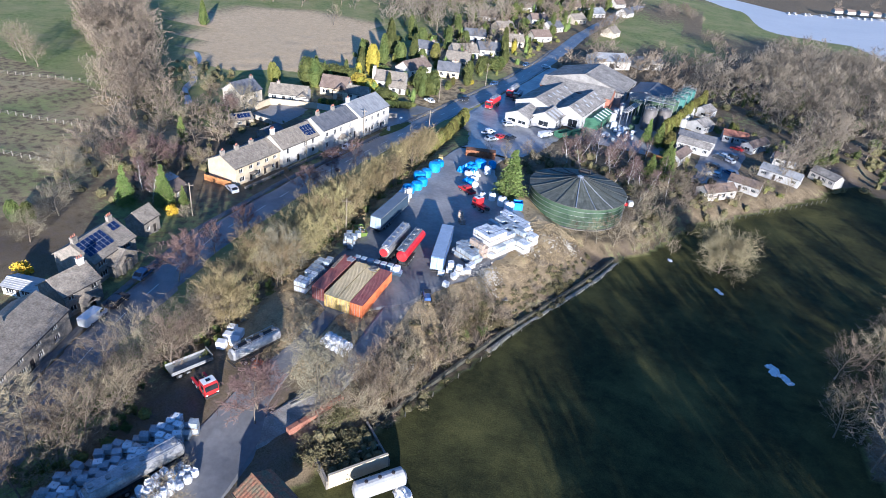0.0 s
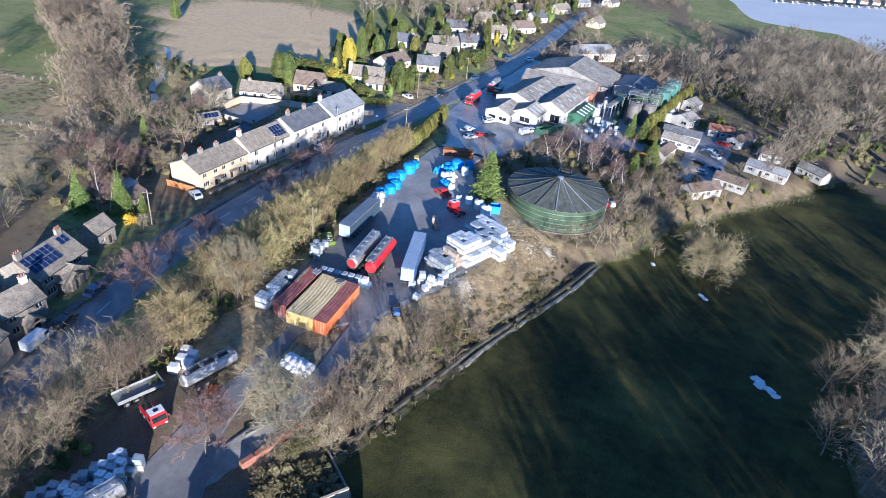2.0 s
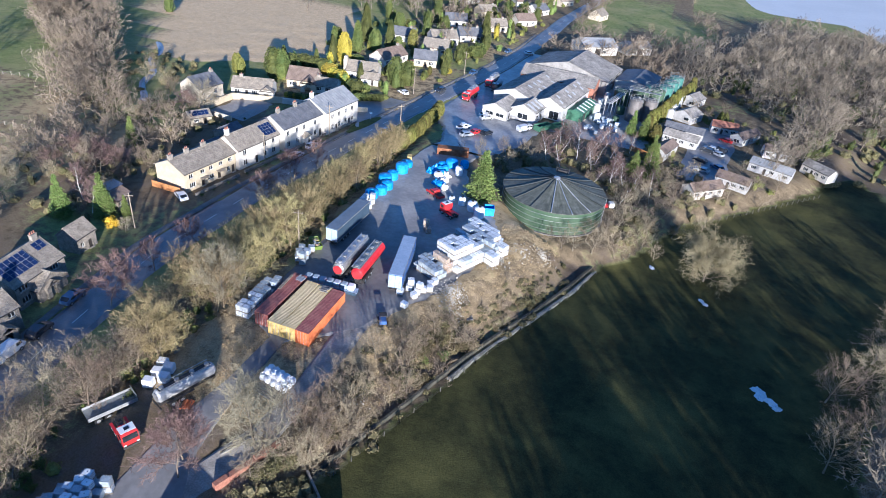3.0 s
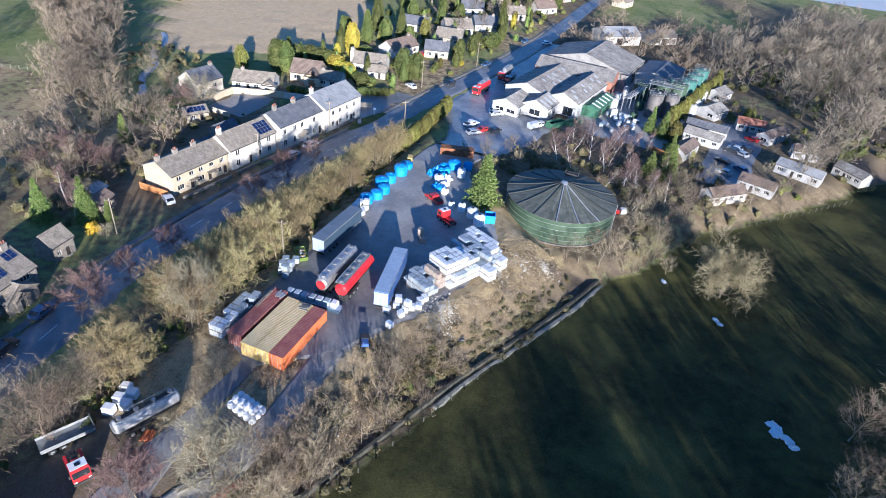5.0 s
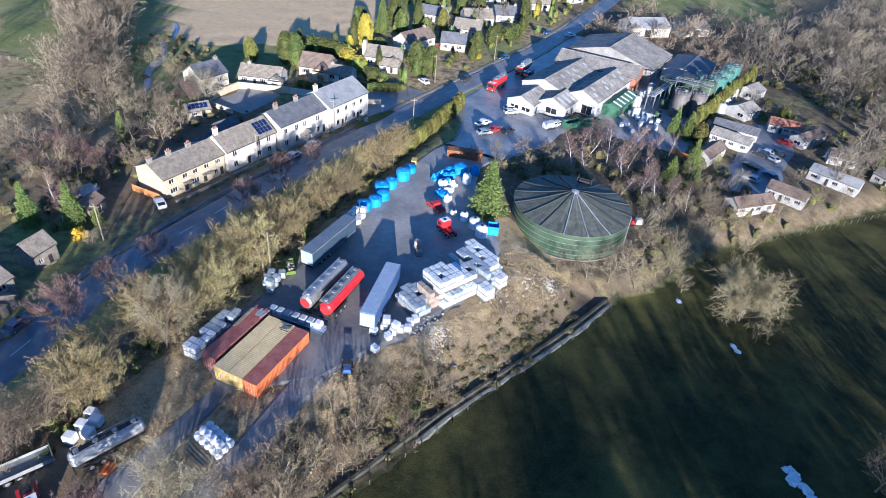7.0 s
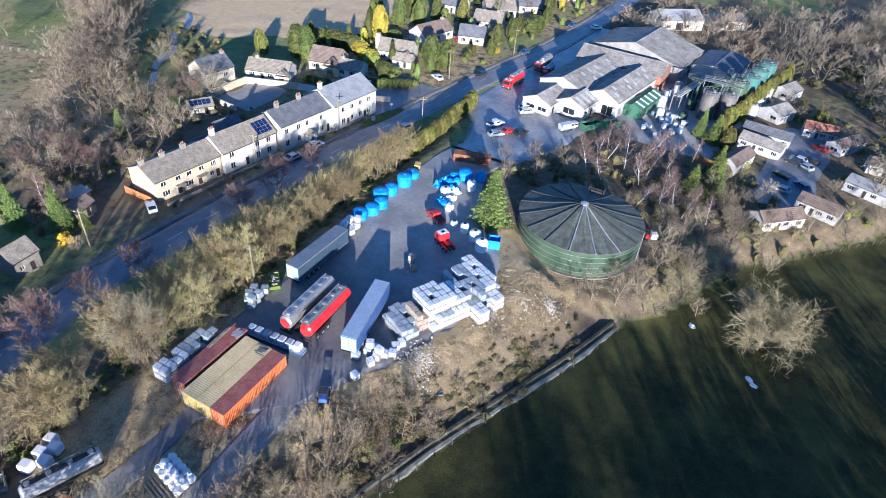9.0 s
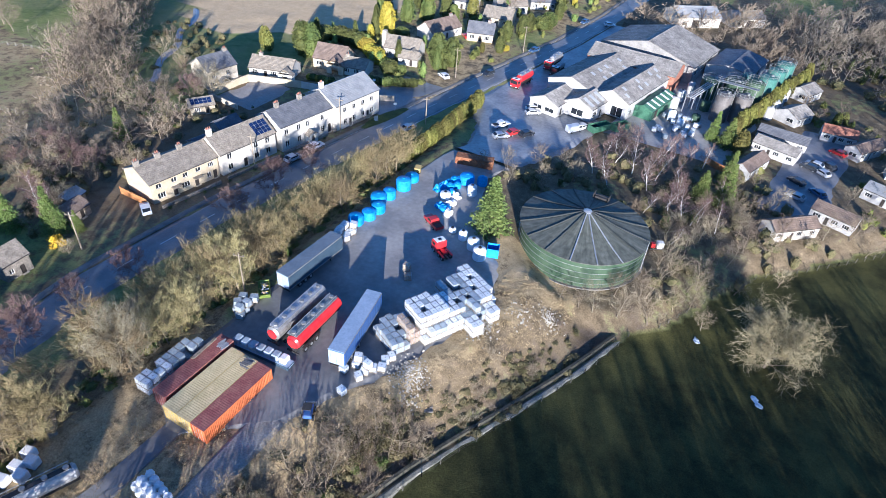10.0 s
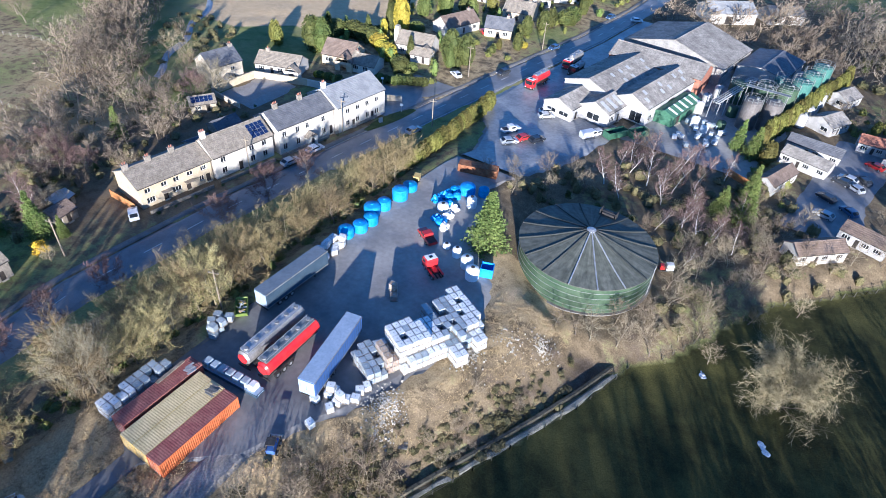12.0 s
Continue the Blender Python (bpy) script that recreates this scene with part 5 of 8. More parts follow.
def conifer_wood(seed, height, radius, tiers=26, per=13, sprays=9, size=0.5, column=0.0):
    """A conifer: trunk, and drooping branches of needle sprays with gaps between them."""
    rng = random.Random(seed)
    trunk, crown = Wood(), Wood()
    pts = [Vector((0, 0, -0.3)), Vector((0.05, 0, height * 0.5)), Vector((0, 0.05, height))]
    trunk.limb(pts, [0.02 * height, 0.012 * height, 0.02], 7)
    for t in range(tiers):
        f = (t + rng.random() * 0.7) / tiers
        z = height * (0.05 + 0.95 * f)
        reach = radius * ((1 - f) ** 1.05 if not column else (math.sin(math.pi * min(1, 0.12 + f * 0.88)) ** 0.5)) * rng.uniform(0.85, 1.1) + 0.12
        for k in range(max(5, int(per * (1 - 0.5 * f)))):
            a = k * 6.283 / per + t * 1.1 + rng.uniform(-0.25, 0.25)
            L = reach * rng.uniform(0.7, 1.12)
            d = Vector((math.cos(a), math.sin(a), 0.25 if column else -0.22 + 0.5 * f))
            tip = Vector((0, 0, z)) + d * L
            trunk.spike(Vector((0, 0, z)), tip, 0.03)
            for s in range(sprays):
                g = 0.35 + 0.65 * (s + rng.random()) / sprays
                p = Vector((0, 0, z)).lerp(tip, g) + Vector((rng.gauss(0, 0.12), rng.gauss(0, 0.12), rng.gauss(0, 0.08))) * (1 + L * 0.25)
                crown.leaf(p, size * rng.uniform(0.6, 1.3), rng, 0.1 if column else 0.45)
    return trunk, crown


def leafy_wood(seed, height, radius, count=620, size=0.55):
    """A dense evergreen shrub: stems and overlapping clumps of leaves."""
    rng = random.Random(seed)
    trunk, crown = Wood(), Wood()
    clumps = []
    for k in range(16):
        a, r = rng.uniform(0, 6.28), radius * math.sqrt(rng.random()) * 0.8
        z = height * rng.uniform(0.15, 0.85) * (1 - 0.35 * (r / radius) ** 2)
        c = Vector((r * math.cos(a), r * math.sin(a), z))
        clumps.append((c, radius * rng.uniform(0.28, 0.48)))
        trunk.limb([Vector((0, 0, -0.2)), c * 0.5, c], [0.08, 0.06, 0.02], 4)
    for i in range(count):
        c, r = clumps[i % len(clumps)]
        d = Vector((rng.gauss(0, 1), rng.gauss(0, 1), rng.gauss(0, 1))).normalized() * r * rng.uniform(0.55, 1.05)
        p = c + d
        p.z = max(0.05, p.z)
        crown.leaf(p, size * rng.uniform(0.6, 1.3), rng, 0.0)
    return trunk, crown


def leaf_towards(w, p, d, size, rng):
    """A leaf-shaped spray that points roughly along d."""
    base = len(w.v)
    a = bent(d, rng, 0.45)
    b = bent(a.orthogonal(), rng, 0.6)
    b = (b - a * b.dot(a)).normalized()
    c = a.cross(b) * size * 0.15
    for q in (p, p + a * size * 0.5 + b * size * 0.34 + c, p + a * size, p + a * size * 0.5 - b * size * 0.34 + c):
        w.v.append(tuple(q))
    w.f += [(base, base + 1, base + 2), (base, base + 2, base + 3)]


def lumpy(w, centre, prof, sides, rng, rough=0.18):
    """A closed uneven body of foliage round the stem; prof: (radius, height) pairs."""
    base = len(w.v)
    for r, z in prof:
        for k in range(sides):
            a = 2 * math.pi * (k + rng.uniform(-0.25, 0.25)) / sides
            q = r * (1 + rng.uniform(-rough, rough))
            w.v.append((centre.x + q * math.cos(a), centre.y + q * math.sin(a), centre.z + z))
    for j in range(len(prof) - 1):
        for k in range(sides):
            k2 = (k + 1) % sides
            a = base + j * sides
            w.f.append((a + k, a + k2, a + sides + k2, a + sides + k))
    w.f.append(tuple(base + (len(prof) - 1) * sides + k for k in range(sides)))


def evergreen(seed, height, radius, count, size, shape):
    """A dense garden evergreen: a stem, a lumpy body and sprays that stand out from it."""
    rng = random.Random(seed)
    trunk, crown = Wood(), Wood()
    trunk.limb([Vector((0, 0, -0.3)), Vector((0, 0, height * 0.5)), Vector((0, 0, height * 0.9))], [0.02 * height, 0.012 * height, 0.02], 6)
    prof = [(radius * 0.8 * shape(i / 9), height * (0.03 + 0.95 * i / 9)) for i in range(10)]
    lumpy(crown, Vector((0, 0, 0)), prof, 9, rng)
    bumps = [(rng.uniform(0, 6.28), rng.random(), rng.uniform(-0.12, 0.2)) for _ in range(14)]
    for i in range(count):
        f, a = rng.random() ** 0.85, rng.uniform(0, 6.28)
        r = radius * shape(f) * 0.86
        r *= 1 + max(-0.15, min(0.2, sum(bs * math.exp(-((1 - math.cos(a - ba)) * 4 + (f - bf) ** 2 * 60)) for ba, bf, bs in bumps)))
        out = Vector((math.cos(a), math.sin(a), 0))
        leaf_towards(crown, out * r + Vector((0, 0, height * (0.02 + 0.96 * f))), out + Vector((0, 0, 0.7)), size * rng.uniform(0.6, 1.3), rng)
    return trunk, crown


def column(f):
    return math.sin(math.pi * (0.13 + 0.85 * f)) ** 0.55


def spire(f):
    return (1 - f) ** 0.75 * (0.55 + 0.45 * min(1.0, f * 8)) + 0.02


def domed(f):
    return math.sqrt(max(0.0, 1 - (1.55 * f - 0.6) ** 2)) if f < 0.98 else 0.25


def make_plant(name, woods, mats, names, label, category, group=""):
    e = thing(name, pose(0, 0, -400), label, category, group)
    for w, m, n in zip(woods, mats, names):
        put(n, mesh_of(n, w.v, w.f, m), e)
    return e


def plant(src, x, y, s=1.0, turn=0.0, sz=None, lift=0.0, label=""):
    k = src.get("base", 1.0)
    m = on_ground(x, y, turn, lift) @ Matrix.Diagonal((s * k, s * k, (sz or s) * k, 1))
    if src.get("used"):
        ob = copy_thing(src, m @ Matrix.Diagonal((1 / src.scale.x, 1 / src.scale.y, 1 / src.scale.z, 1)) if src.get("exact") else m)
    else:
        src.matrix_world = m
        src["used"] = True
        ob = src
    if label:
        ob["label"] = label
    return ob


TC = ("trunk", "crown")
rngp = random.Random(7)
ROWLBL = "leafless olive-brown roadside tree with dense twiggy crown"
ROW = [make_plant("tree", (*bare_tree(10 + k, 8.6, 4.1, limbs=22, twigs=9, fine=7, subs=3, up=0.75, trunk_share=0.18, twig_r=0.021, dome=0.6),), (BARK, OLIVETWIG), TC, ROWLBL, "tree", "roadside tree row") for k in range(4)]
BIG = [make_plant("tree", (*bare_tree(30 + k, 14.0, 6.2, limbs=22, twigs=8, fine=5, subs=3, up=0.6, trunk_share=0.2, twig_r=0.027, dome=0.6),), (BARK, TWIG), TC, "large leafless grey-brown tree in winter", "tree") for k in range(4)]
REDT = [make_plant("tree", (*bare_tree(50 + k, 6.0, 2.9, limbs=16, twigs=8, fine=9, subs=5, up=0.5, trunk_share=0.3, twig_r=0.020),), (BARK, REDTWIG), TC, "small leafless reddish-twigged street tree", "tree") for k in range(2)]
BIRCH = [make_plant("tree", (*bare_tree(60 + k, 13.0, 3.2, limbs=18, twigs=7, fine=7, up=0.8, trunk_share=0.2, thick=0.7, twig_r=0.022),), (BIRCHBARK, REDTWIG), TC, "slender leafless birch with pale trunk", "tree") for k in range(2)]
PALE = [make_plant("tree", (*bare_tree(70 + k, 12.0, 6.8, limbs=28, twigs=9, fine=8, subs=3, up=0.5, trunk_share=0.14, twig_r=0.025, dome=0.65, thick=1.15),), (BARK, PALETWIG), TC, "broad leafless tree with pale lichened twigs", "tree") for k in range(2)]
SCRUB = [make_plant("bush", (*bare_tree(80 + k, 4.2, 2.3, stems=5, limbs=18, twigs=6, fine=4, subs=3, up=0.6, trunk_share=0.1, twig_r=0.021),), (BARK, TWIG), TC, "leafless brown thicket bush on the bank", "bush") for k in range(3)]
FIR = [make_plant("conifer", (*conifer_wood(90 + k, 12.0, 3.4, 34, 16, 16, 0.40),), (BARK, CONIFER), TC, "dark green conical conifer", "tree") for k in range(2)]
CYP = [make_plant("conifer", evergreen(95, 6.0, 1.6, 800, 0.42, column), (BARK, GOLDEN), TC, "golden-green columnar garden conifer", "tree")]
CYP.append(make_plant("conifer", evergreen(96, 7.0, 2.0, 900, 0.42, column), (BARK, DARKHEDGE), TC, "dark green rounded garden evergreen", "tree"))
CYP.append(make_plant("conifer", evergreen(97, 9.0, 2.1, 900, 0.45, spire), (BARK, DARKHEDGE), TC, "dark green pointed garden conifer", "tree"))
BRIGHT = [make_plant("conifer", evergreen(98, 10.0, 2.1, 1100, 0.45, column), (BARK, BRIGHTGOLD), TC, "tall bright golden garden conifer", "tree")]
DOME = [make_plant("shrub", evergreen(99, 3.0, 2.2, 560, 0.4, domed), (BARK, DARKHEDGE), ("stem", "foliage"), "rounded dense green garden shrub", "shrub")]
DOME.append(make_plant("shrub", evergreen(92, 3.0, 2.2, 560, 0.4, domed), (BARK, BRIGHTGOLD), ("stem", "foliage"), "rounded golden-leaved garden shrub", "shrub"))
LONE = [make_plant("tree", (*bare_tree(75, 11.0, 7.4, limbs=48, twigs=11, fine=11, subs=5, up=0.55, trunk_share=0.1, twig_r=0.028, dome=0.75, thick=1.2),), (BARK, LONETWIG), TC, "broad rounded leafless tree alone in the field", "tree")]
for kind in (*CYP, *BRIGHT, *DOME, *PALE, *BIG):
    kind["exact"] = True
for kind in BIG:
    kind["base"] = 0.64
GRN = [make_plant("shrub", (*leafy_wood(100 + k, 3.2, 2.0, 1100, 0.34),), (BARK, IVY), ("stem", "foliage"), "evergreen shrub with mid-green leaves", "shrub") for k in range(2)]
GOLD = [make_plant("shrub", (*leafy_wood(104, 2.6, 1.7),), (BARK, FORSYTHIA), ("stem", "foliage"), "bright yellow flowering garden shrub", "shrub")]
BRAM = [make_plant("shrub", (*leafy_wood(106 + k, 1.6, 2.2, 1500, 0.22),), (BARK, BRAMBLE), ("stem", "foliage"), "low brown-green bramble thicket of leaves", "shrub") for k in range(2)]
IVYC = [make_plant("shrub", (*leafy_wood(110, 5.5, 1.5, 1500, 0.34),), (BARK, IVY), ("stem", "foliage"), "ivy-clad stump of dark green leaves", "shrub")]

# row of trees between road and yard
y = 30.0
k = 0
while y < 152:
    for dx in (-60.2, -56.0) if y > 62 else (-61.5, -58.0):
        if rngp.random() < 0.95:
            s = rngp.uniform(0.80, 1.12) * (1.08 if y < 110 else 0.95)
            if y < 64:
                plant(BIG[k % 4], dx + rngp.uniform(-1.1, 1.1), y + rngp.uniform(-1.2, 1.2), s * 1.15, rngp.uniform(0, 360))
            else:
                plant(ROW[k % 4], dx + rngp.uniform(-1.1, 1.1), y + rngp.uniform(-1.2, 1.2), s, rngp.uniform(0, 360))
            k += 1
    if rngp.random() < 0.5:
        plant(IVYC[0], -57.5 + rngp.uniform(-2, 2), y + rngp.uniform(-1, 1), rngp.uniform(0.4, 0.8), rngp.uniform(0, 360))
    if rngp.random() < 0.3:
        plant(GRN[k % 2], -55.0 + rngp.uniform(-1, 1), y + rngp.uniform(-1, 1), rngp.uniform(0.4, 0.7), rngp.uniform(0, 360))
    y += rngp.uniform(3.4, 4.4)
plant(PALE[0], -55.2, 79.6, 0.72, 40, 0.95)
plant(ROW[2], -56.6, 66.0, 1.15, 10)
for x, y, s in ((-64, 38, 1.0), (-61, 47, 1.1), (-60.5, 57, 1.2), (-59.5, 61, 1.0), (-58, 33, 1.0)):
    plant(SCRUB[int(y) % 3], x, y, s * 1.1, y * 31)
    plant(BIG[int(y) % 4], x + 1.2, y + 2, s * 0.85, y * 17)
# evergreen hedge at the yard's far end
for i in range(22):
    y = 152 + i * 2.0
    plant(CYP[0], -56.2 - 0.055 * (y - 150) + rngp.uniform(-0.5, 0.5), y, rngp.uniform(0.75, 1.0), rngp.uniform(0, 360), 0.72, label="clipped yellow-green evergreen hedge conifer")
# reddish street trees
for x, y in ((-74.0, 95.0), (-75.5, 84.3), (-73.4, 116.5), (-73.8, 128.0), (-74.5, 73.0), (-72.5, 138)):
    plant(REDT[int(y) % 2], x + 1.4, y, rngp.uniform(1.05, 1.3), y * 40)
# mid trees round the tank
for x, y, s in ((-36, 164, 0.62), (-31, 171, 0.66), (-27, 176, 0.66), (-33, 158, 0.55), (-22, 171, 0.62), (-28, 165, 0.58), (6, 158, 0.72), (4, 147, 0.85), (5, 136, 0.85), (0, 133.5, 0.72), (-4, 131.8, 0.66), (-2, 138, 0.6), (2, 141, 0.7), (-6.5, 131.5, 0.55), (10, 165, 0.75), (14, 160, 0.7), (12, 176, 0.7), (20, 168, 0.66), (17, 155, 0.6), (27, 176, 0.55), (9, 148, 0.66), (35, 185, 0.75), (-40, 160, 0.5), (11, 186, 0.6), (-10, 131, 0.5), (2.5, 152, 0.8), (16, 166, 0.8), (22, 174, 0.7), (30, 181, 0.7), (24, 162, 0.5), (8, 142, 0.6), (10.3, 150, 0.75), (10.5, 145, 0.7), (12, 155, 0.75), (7.5, 164, 0.7), (12.7, 174, 0.7), (17, 180, 0.65), (19.9, 189, 0.6), (1.2, 163, 0.6), (14.3, 171, 0.65), (-6.3, 164, 0.5), (13.5, 141, 0.5)):
    plant(BIG[int(x * 3 + y) % 4], x, y, s, y * 13 + x)
for x, y, s in ((-20, 178, 0.9), (-15, 174, 0.85), (-12, 183, 0.95), (-8, 190, 0.95), (-3, 190, 0.85), (-7, 178, 0.9), (-1, 180, 0.85), (-17, 186, 0.8)):
    plant(BIRCH[int(y) % 2], x, y, s, y * 13)
for x, y, s in ((-24, 167, 0.6), (-17, 166, 0.7), (-10, 166, 0.7), (0, 166, 0.8), (5, 170, 0.7), (-14, 164, 0.5)):
    plant(IVYC[0], x, y, s, y * 11)
plant(FIR[0], -28.0, 138.8, 1.3, 0, 0.98, label="tall bright green conical conifer beside the yard")
plant(FIR[1], 8.8, 182.0, 0.85, 20)
plant(FIR[1], 8.0, 190.0, 0.95, 60)
plant(FIR[0], 4.0, 182.0, 0.6, 90)
plant(FIR[1], 0.5, 214.0, 0.8, 30)
plant(FIR[0], 4.5, 212.0, 0.7, 190)
plant(CYP[0], 8.0, 210.0, 1.1, 190)
plant(CYP[0], 29.0, 246.0, 0.7, 190)
for i in range(30):
    plant(CYP[0], 5.2 + i * 0.46 + rngp.uniform(-0.4, 0.4), 219 + i * 1.95, rngp.uniform(0.75, 0.95), rngp.uniform(0, 360), rngp.uniform(0.95, 1.2), label="tall olive-green hedge conifer behind the caravans")
for x, y, s in ((38, 193, 0.6), (34, 200, 0.5), (24, 244, 0.55), (21, 250, 0.6), (36, 236, 0.65), (41, 230, 0.6), (30, 250, 0.7), (46, 207, 0.6), (50, 222, 0.7), (36, 216, 0.5), (14, 195, 0.5), (15.5, 182, 0.55), (39, 184, 0.6), (44, 196, 0.6)):
    plant(BIG[int(x + y) % 4], x, y, s, x * 31)
# lone tree in the field
plant(LONE[0], 24.6, 138.4, 0.9, 200, 0.86)
# bank between yard and field
for i in range(34):
    y = rngp.uniform(54, 95)
    x = lerp_table(y, WALL_X) - rngp.uniform(1.2, 8.0)
    if x < lane_right(y) + 0.8:
        continue
    if rngp.random() < 0.75:
        plant(SCRUB[i % 3], x, y, rngp.uniform(0.8, 1.35), rngp.uniform(0, 360))
    else:
        plant(BRAM[i % 2], x, y, rngp.uniform(0.7, 1.1), rngp.uniform(0, 360))
for x, y, s in ((-21.0, 91.0, 0.66), (-24.0, 87.5, 0.62), (-20.0, 94.0, 0.5), (-27.0, 80.0, 0.66), (-25.0, 73.0, 0.7), (-28.0, 66.0, 0.7), (-22.5, 83, 0.62), (-20.5, 78, 0.66), (-24, 66, 0.66), (-29.0, 72.5, 0.6), (-27.5, 60, 0.66)):
    plant(BIG[int(y) % 4], x, y, s, y * 7)
for x, y in ((-18.5, 88.5), (-20.5, 85.5), (-22.0, 80.0)):
    plant(GRN[int(y) % 2], x, y, rngp.uniform(0.7, 1.0), y)
for i in range(12):
    y = rngp.uniform(100, 131)
    x = lerp_table(y, WALL_X) - rngp.uniform(1.0, 5)
    plant(BRAM[i % 2], x, y, rngp.uniform(0.3, 0.6), rngp.uniform(0, 360))
# near trees round the old sheds
plant(PALE[1], -34.4, 57.6, 0.92, 20, 0.76)
plant(REDT[0], -41.0, 52.5, 1.25, 20)
plant(REDT[1], -39.8, 50.0, 1.1, 70)
plant(BIG[1], -31.5, 53.5, 0.55, 70)
for x, y, s in ((-29, 50.5, 1.0), (-27.5, 53.0, 0.9), (-31, 49.5, 0.9), (-26.5, 50.5, 0.9), (-29.5, 57.5, 0.8)):
    plant(BRAM[int(x) % 2], x, y, s * 1.15, y * 30, lift=0.4)
for x, y, s in ((-42.5, 36.0, 0.8), (-41.0, 33.0, 0.9), (-43.5, 40.0, 0.6), (-28, 60, 0.9), (-33, 58.5, 0.8), (-39, 73.5, 0.5), (-45.5, 72.5, 0.55), (-44, 66, 0.6)):
    plant(SCRUB[int(y) % 3], x, y, s, y * 30)
# gardens west of the road
for x, y, s in ((-96.0, 95.0, 0.95), (-103.0, 91.0, 0.9), (-93.0, 97.5, 0.45)):
    plant(FIR[int(y) % 2], x, y, s, y * 9)
plant(BIRCH[0], -99.0, 94.5, 0.85, 10)
plant(BIRCH[1], -105.0, 98.0, 0.85, 10)
plant(FIR[1], -117.5, 125.5, 0.72, 10)
plant(GOLD[0], -92.0, 92.5, 0.8, 0)
plant(GOLD[0], -97.5, 61.5, 1.2, 0)
for kind, x, y, s in (
    (BRIGHT[0], -107.5, 220.5, 1.25), (BRIGHT[0], -111.0, 216.0, 0.55), (DOME[1], -99.8, 203.0, 1.3), (DOME[1], -97.6, 201.4, 1.1), (DOME[1], -103.6, 205.5, 1.1),
    (CYP[1], -119.6, 192.0, 1.5), (CYP[1], -117.2, 193.2, 1.45), (CYP[0], -131.9, 189.0, 1.15), (CYP[0], -129.8, 188.0, 1.0), (CYP[1], -82.6, 211.5, 1.45), (CYP[1], -78.6, 213.5, 1.3), (CYP[2], -81.0, 208.5, 0.8),
    (DOME[0], -118.5, 209.5, 1.5), (DOME[0], -114.5, 209.0, 1.5), (DOME[0], -110.5, 208.6, 1.5), (DOME[1], -106.8, 207.8, 1.3), (DOME[0], -122.5, 206.0, 1.6), (CYP[2], -121.0, 201.0, 1.0),
    (CYP[2], -93.4, 206.0, 0.8), (DOME[0], -90.6, 197.0, 1.25), (DOME[0], -92.4, 198.4, 1.1), (DOME[0], -88.0, 199.0, 0.8),
    (CYP[1], -75.9, 248.0, 0.95), (CYP[1], -72.2, 234.6, 0.8), (CYP[1], -73.4, 255.0, 1.05), (CYP[1], -76.5, 244.0, 0.7), (DOME[0], -71.0, 268.0, 1.5), (DOME[0], -70.6, 273.0, 1.5), (CYP[1], -73.5, 262.0, 0.9),
    (DOME[1], -71.6, 238.0, 0.6), (DOME[0], -86.5, 218.5, 1.0), (DOME[0], -89.0, 222.0, 1.2), (DOME[0], -104.0, 224.0, 1.3), (CYP[2], -113.0, 222.0, 1.1), (CYP[2], -117.0, 230.0, 1.25), (CYP[1], -120.0, 238.0, 1.3),
    (CYP[2], -112.0, 240.0, 1.4), (CYP[1], -107.0, 246.0, 1.3), (CYP[2], -104.0, 254.0, 1.3), (CYP[1], -98.5, 250.0, 1.0), (CYP[0], -97.0, 262.0, 1.3), (CYP[2], -117.0, 258.0, 1.6), (CYP[2], -122.0, 268.0, 1.5), (CYP[1], -112.0, 282.0, 1.3),
    (CYP[2], -100.0, 286.0, 1.2), (CYP[1], -95.0, 296.0, 1.2), (BRIGHT[0], -72.0, 305.0, 0.6), (CYP[2], -76.0, 300.0, 1.4), (CYP[2], -73.0, 290.0, 1.2), (CYP[1], -70.0, 282.0, 0.9)):
    plant(kind, x, y, s, y * 9)
for i in range(9):
    plant(DOME[1] if i % 3 == 0 else DOME[0], -105.6 + i * 0.78, 178.6 + i * 0.2, rngp.uniform(0.45, 0.6), i * 50, label="clipped golden-brown garden hedge shrub")
for i in range(8):
    plant(DOME[0], -90.5 + i * 1.5, 187.0 + i * 0.9, rngp.uniform(0.6, 0.75), i * 50, label="clipped hedge shrub at the road junction")
for x, y, s in ((-107, 150, 0.5), (-105, 155, 0.5), (-112, 136, 0.5), (-107, 124, 0.5), (-100, 114, 0.4), (-92, 190, 0.7), (-90, 194, 0.6), (-86, 188, 0.6), (-89, 186.5, 0.5), (-103, 118, 0.5)):
    plant(GRN[int(y) % 2], x, y, s, y * 9)
for i in range(14):
    plant(GRN[i % 2], -86.5 + 0.14 * i * 3.4 + 1.0, 112.5 + i * 3.4 + rngp.uniform(-0.8, 0.8), rngp.uniform(0.22, 0.42), i * 50, label="small front-garden shrub beside the terrace")
for x, y, s in ((-113, 118, 0.6), (-108, 131, 0.5), (-118, 114, 0.55), (-104, 108, 0.55), (-110, 104, 0.6), (-120, 140, 0.7), (-117, 148, 0.6), (-128, 147, 0.75), (-124, 135, 0.7), (-132, 155, 0.8), (-138, 162, 0.8), (-130, 168, 0.7), (-134, 140, 0.8), (-141, 150, 0.85), (-145, 160, 0.9), (-150, 170, 0.9), (-127, 128, 0.6), (-152, 150, 0.85), (-158, 160, 0.9), (-144, 140, 0.8), (-122, 103, 0.6), (-101, 100, 0.5), (-88, 92, 0.4)):
    plant(BIG[int(x + y) % 4], x, y, s, y * 9 + x)
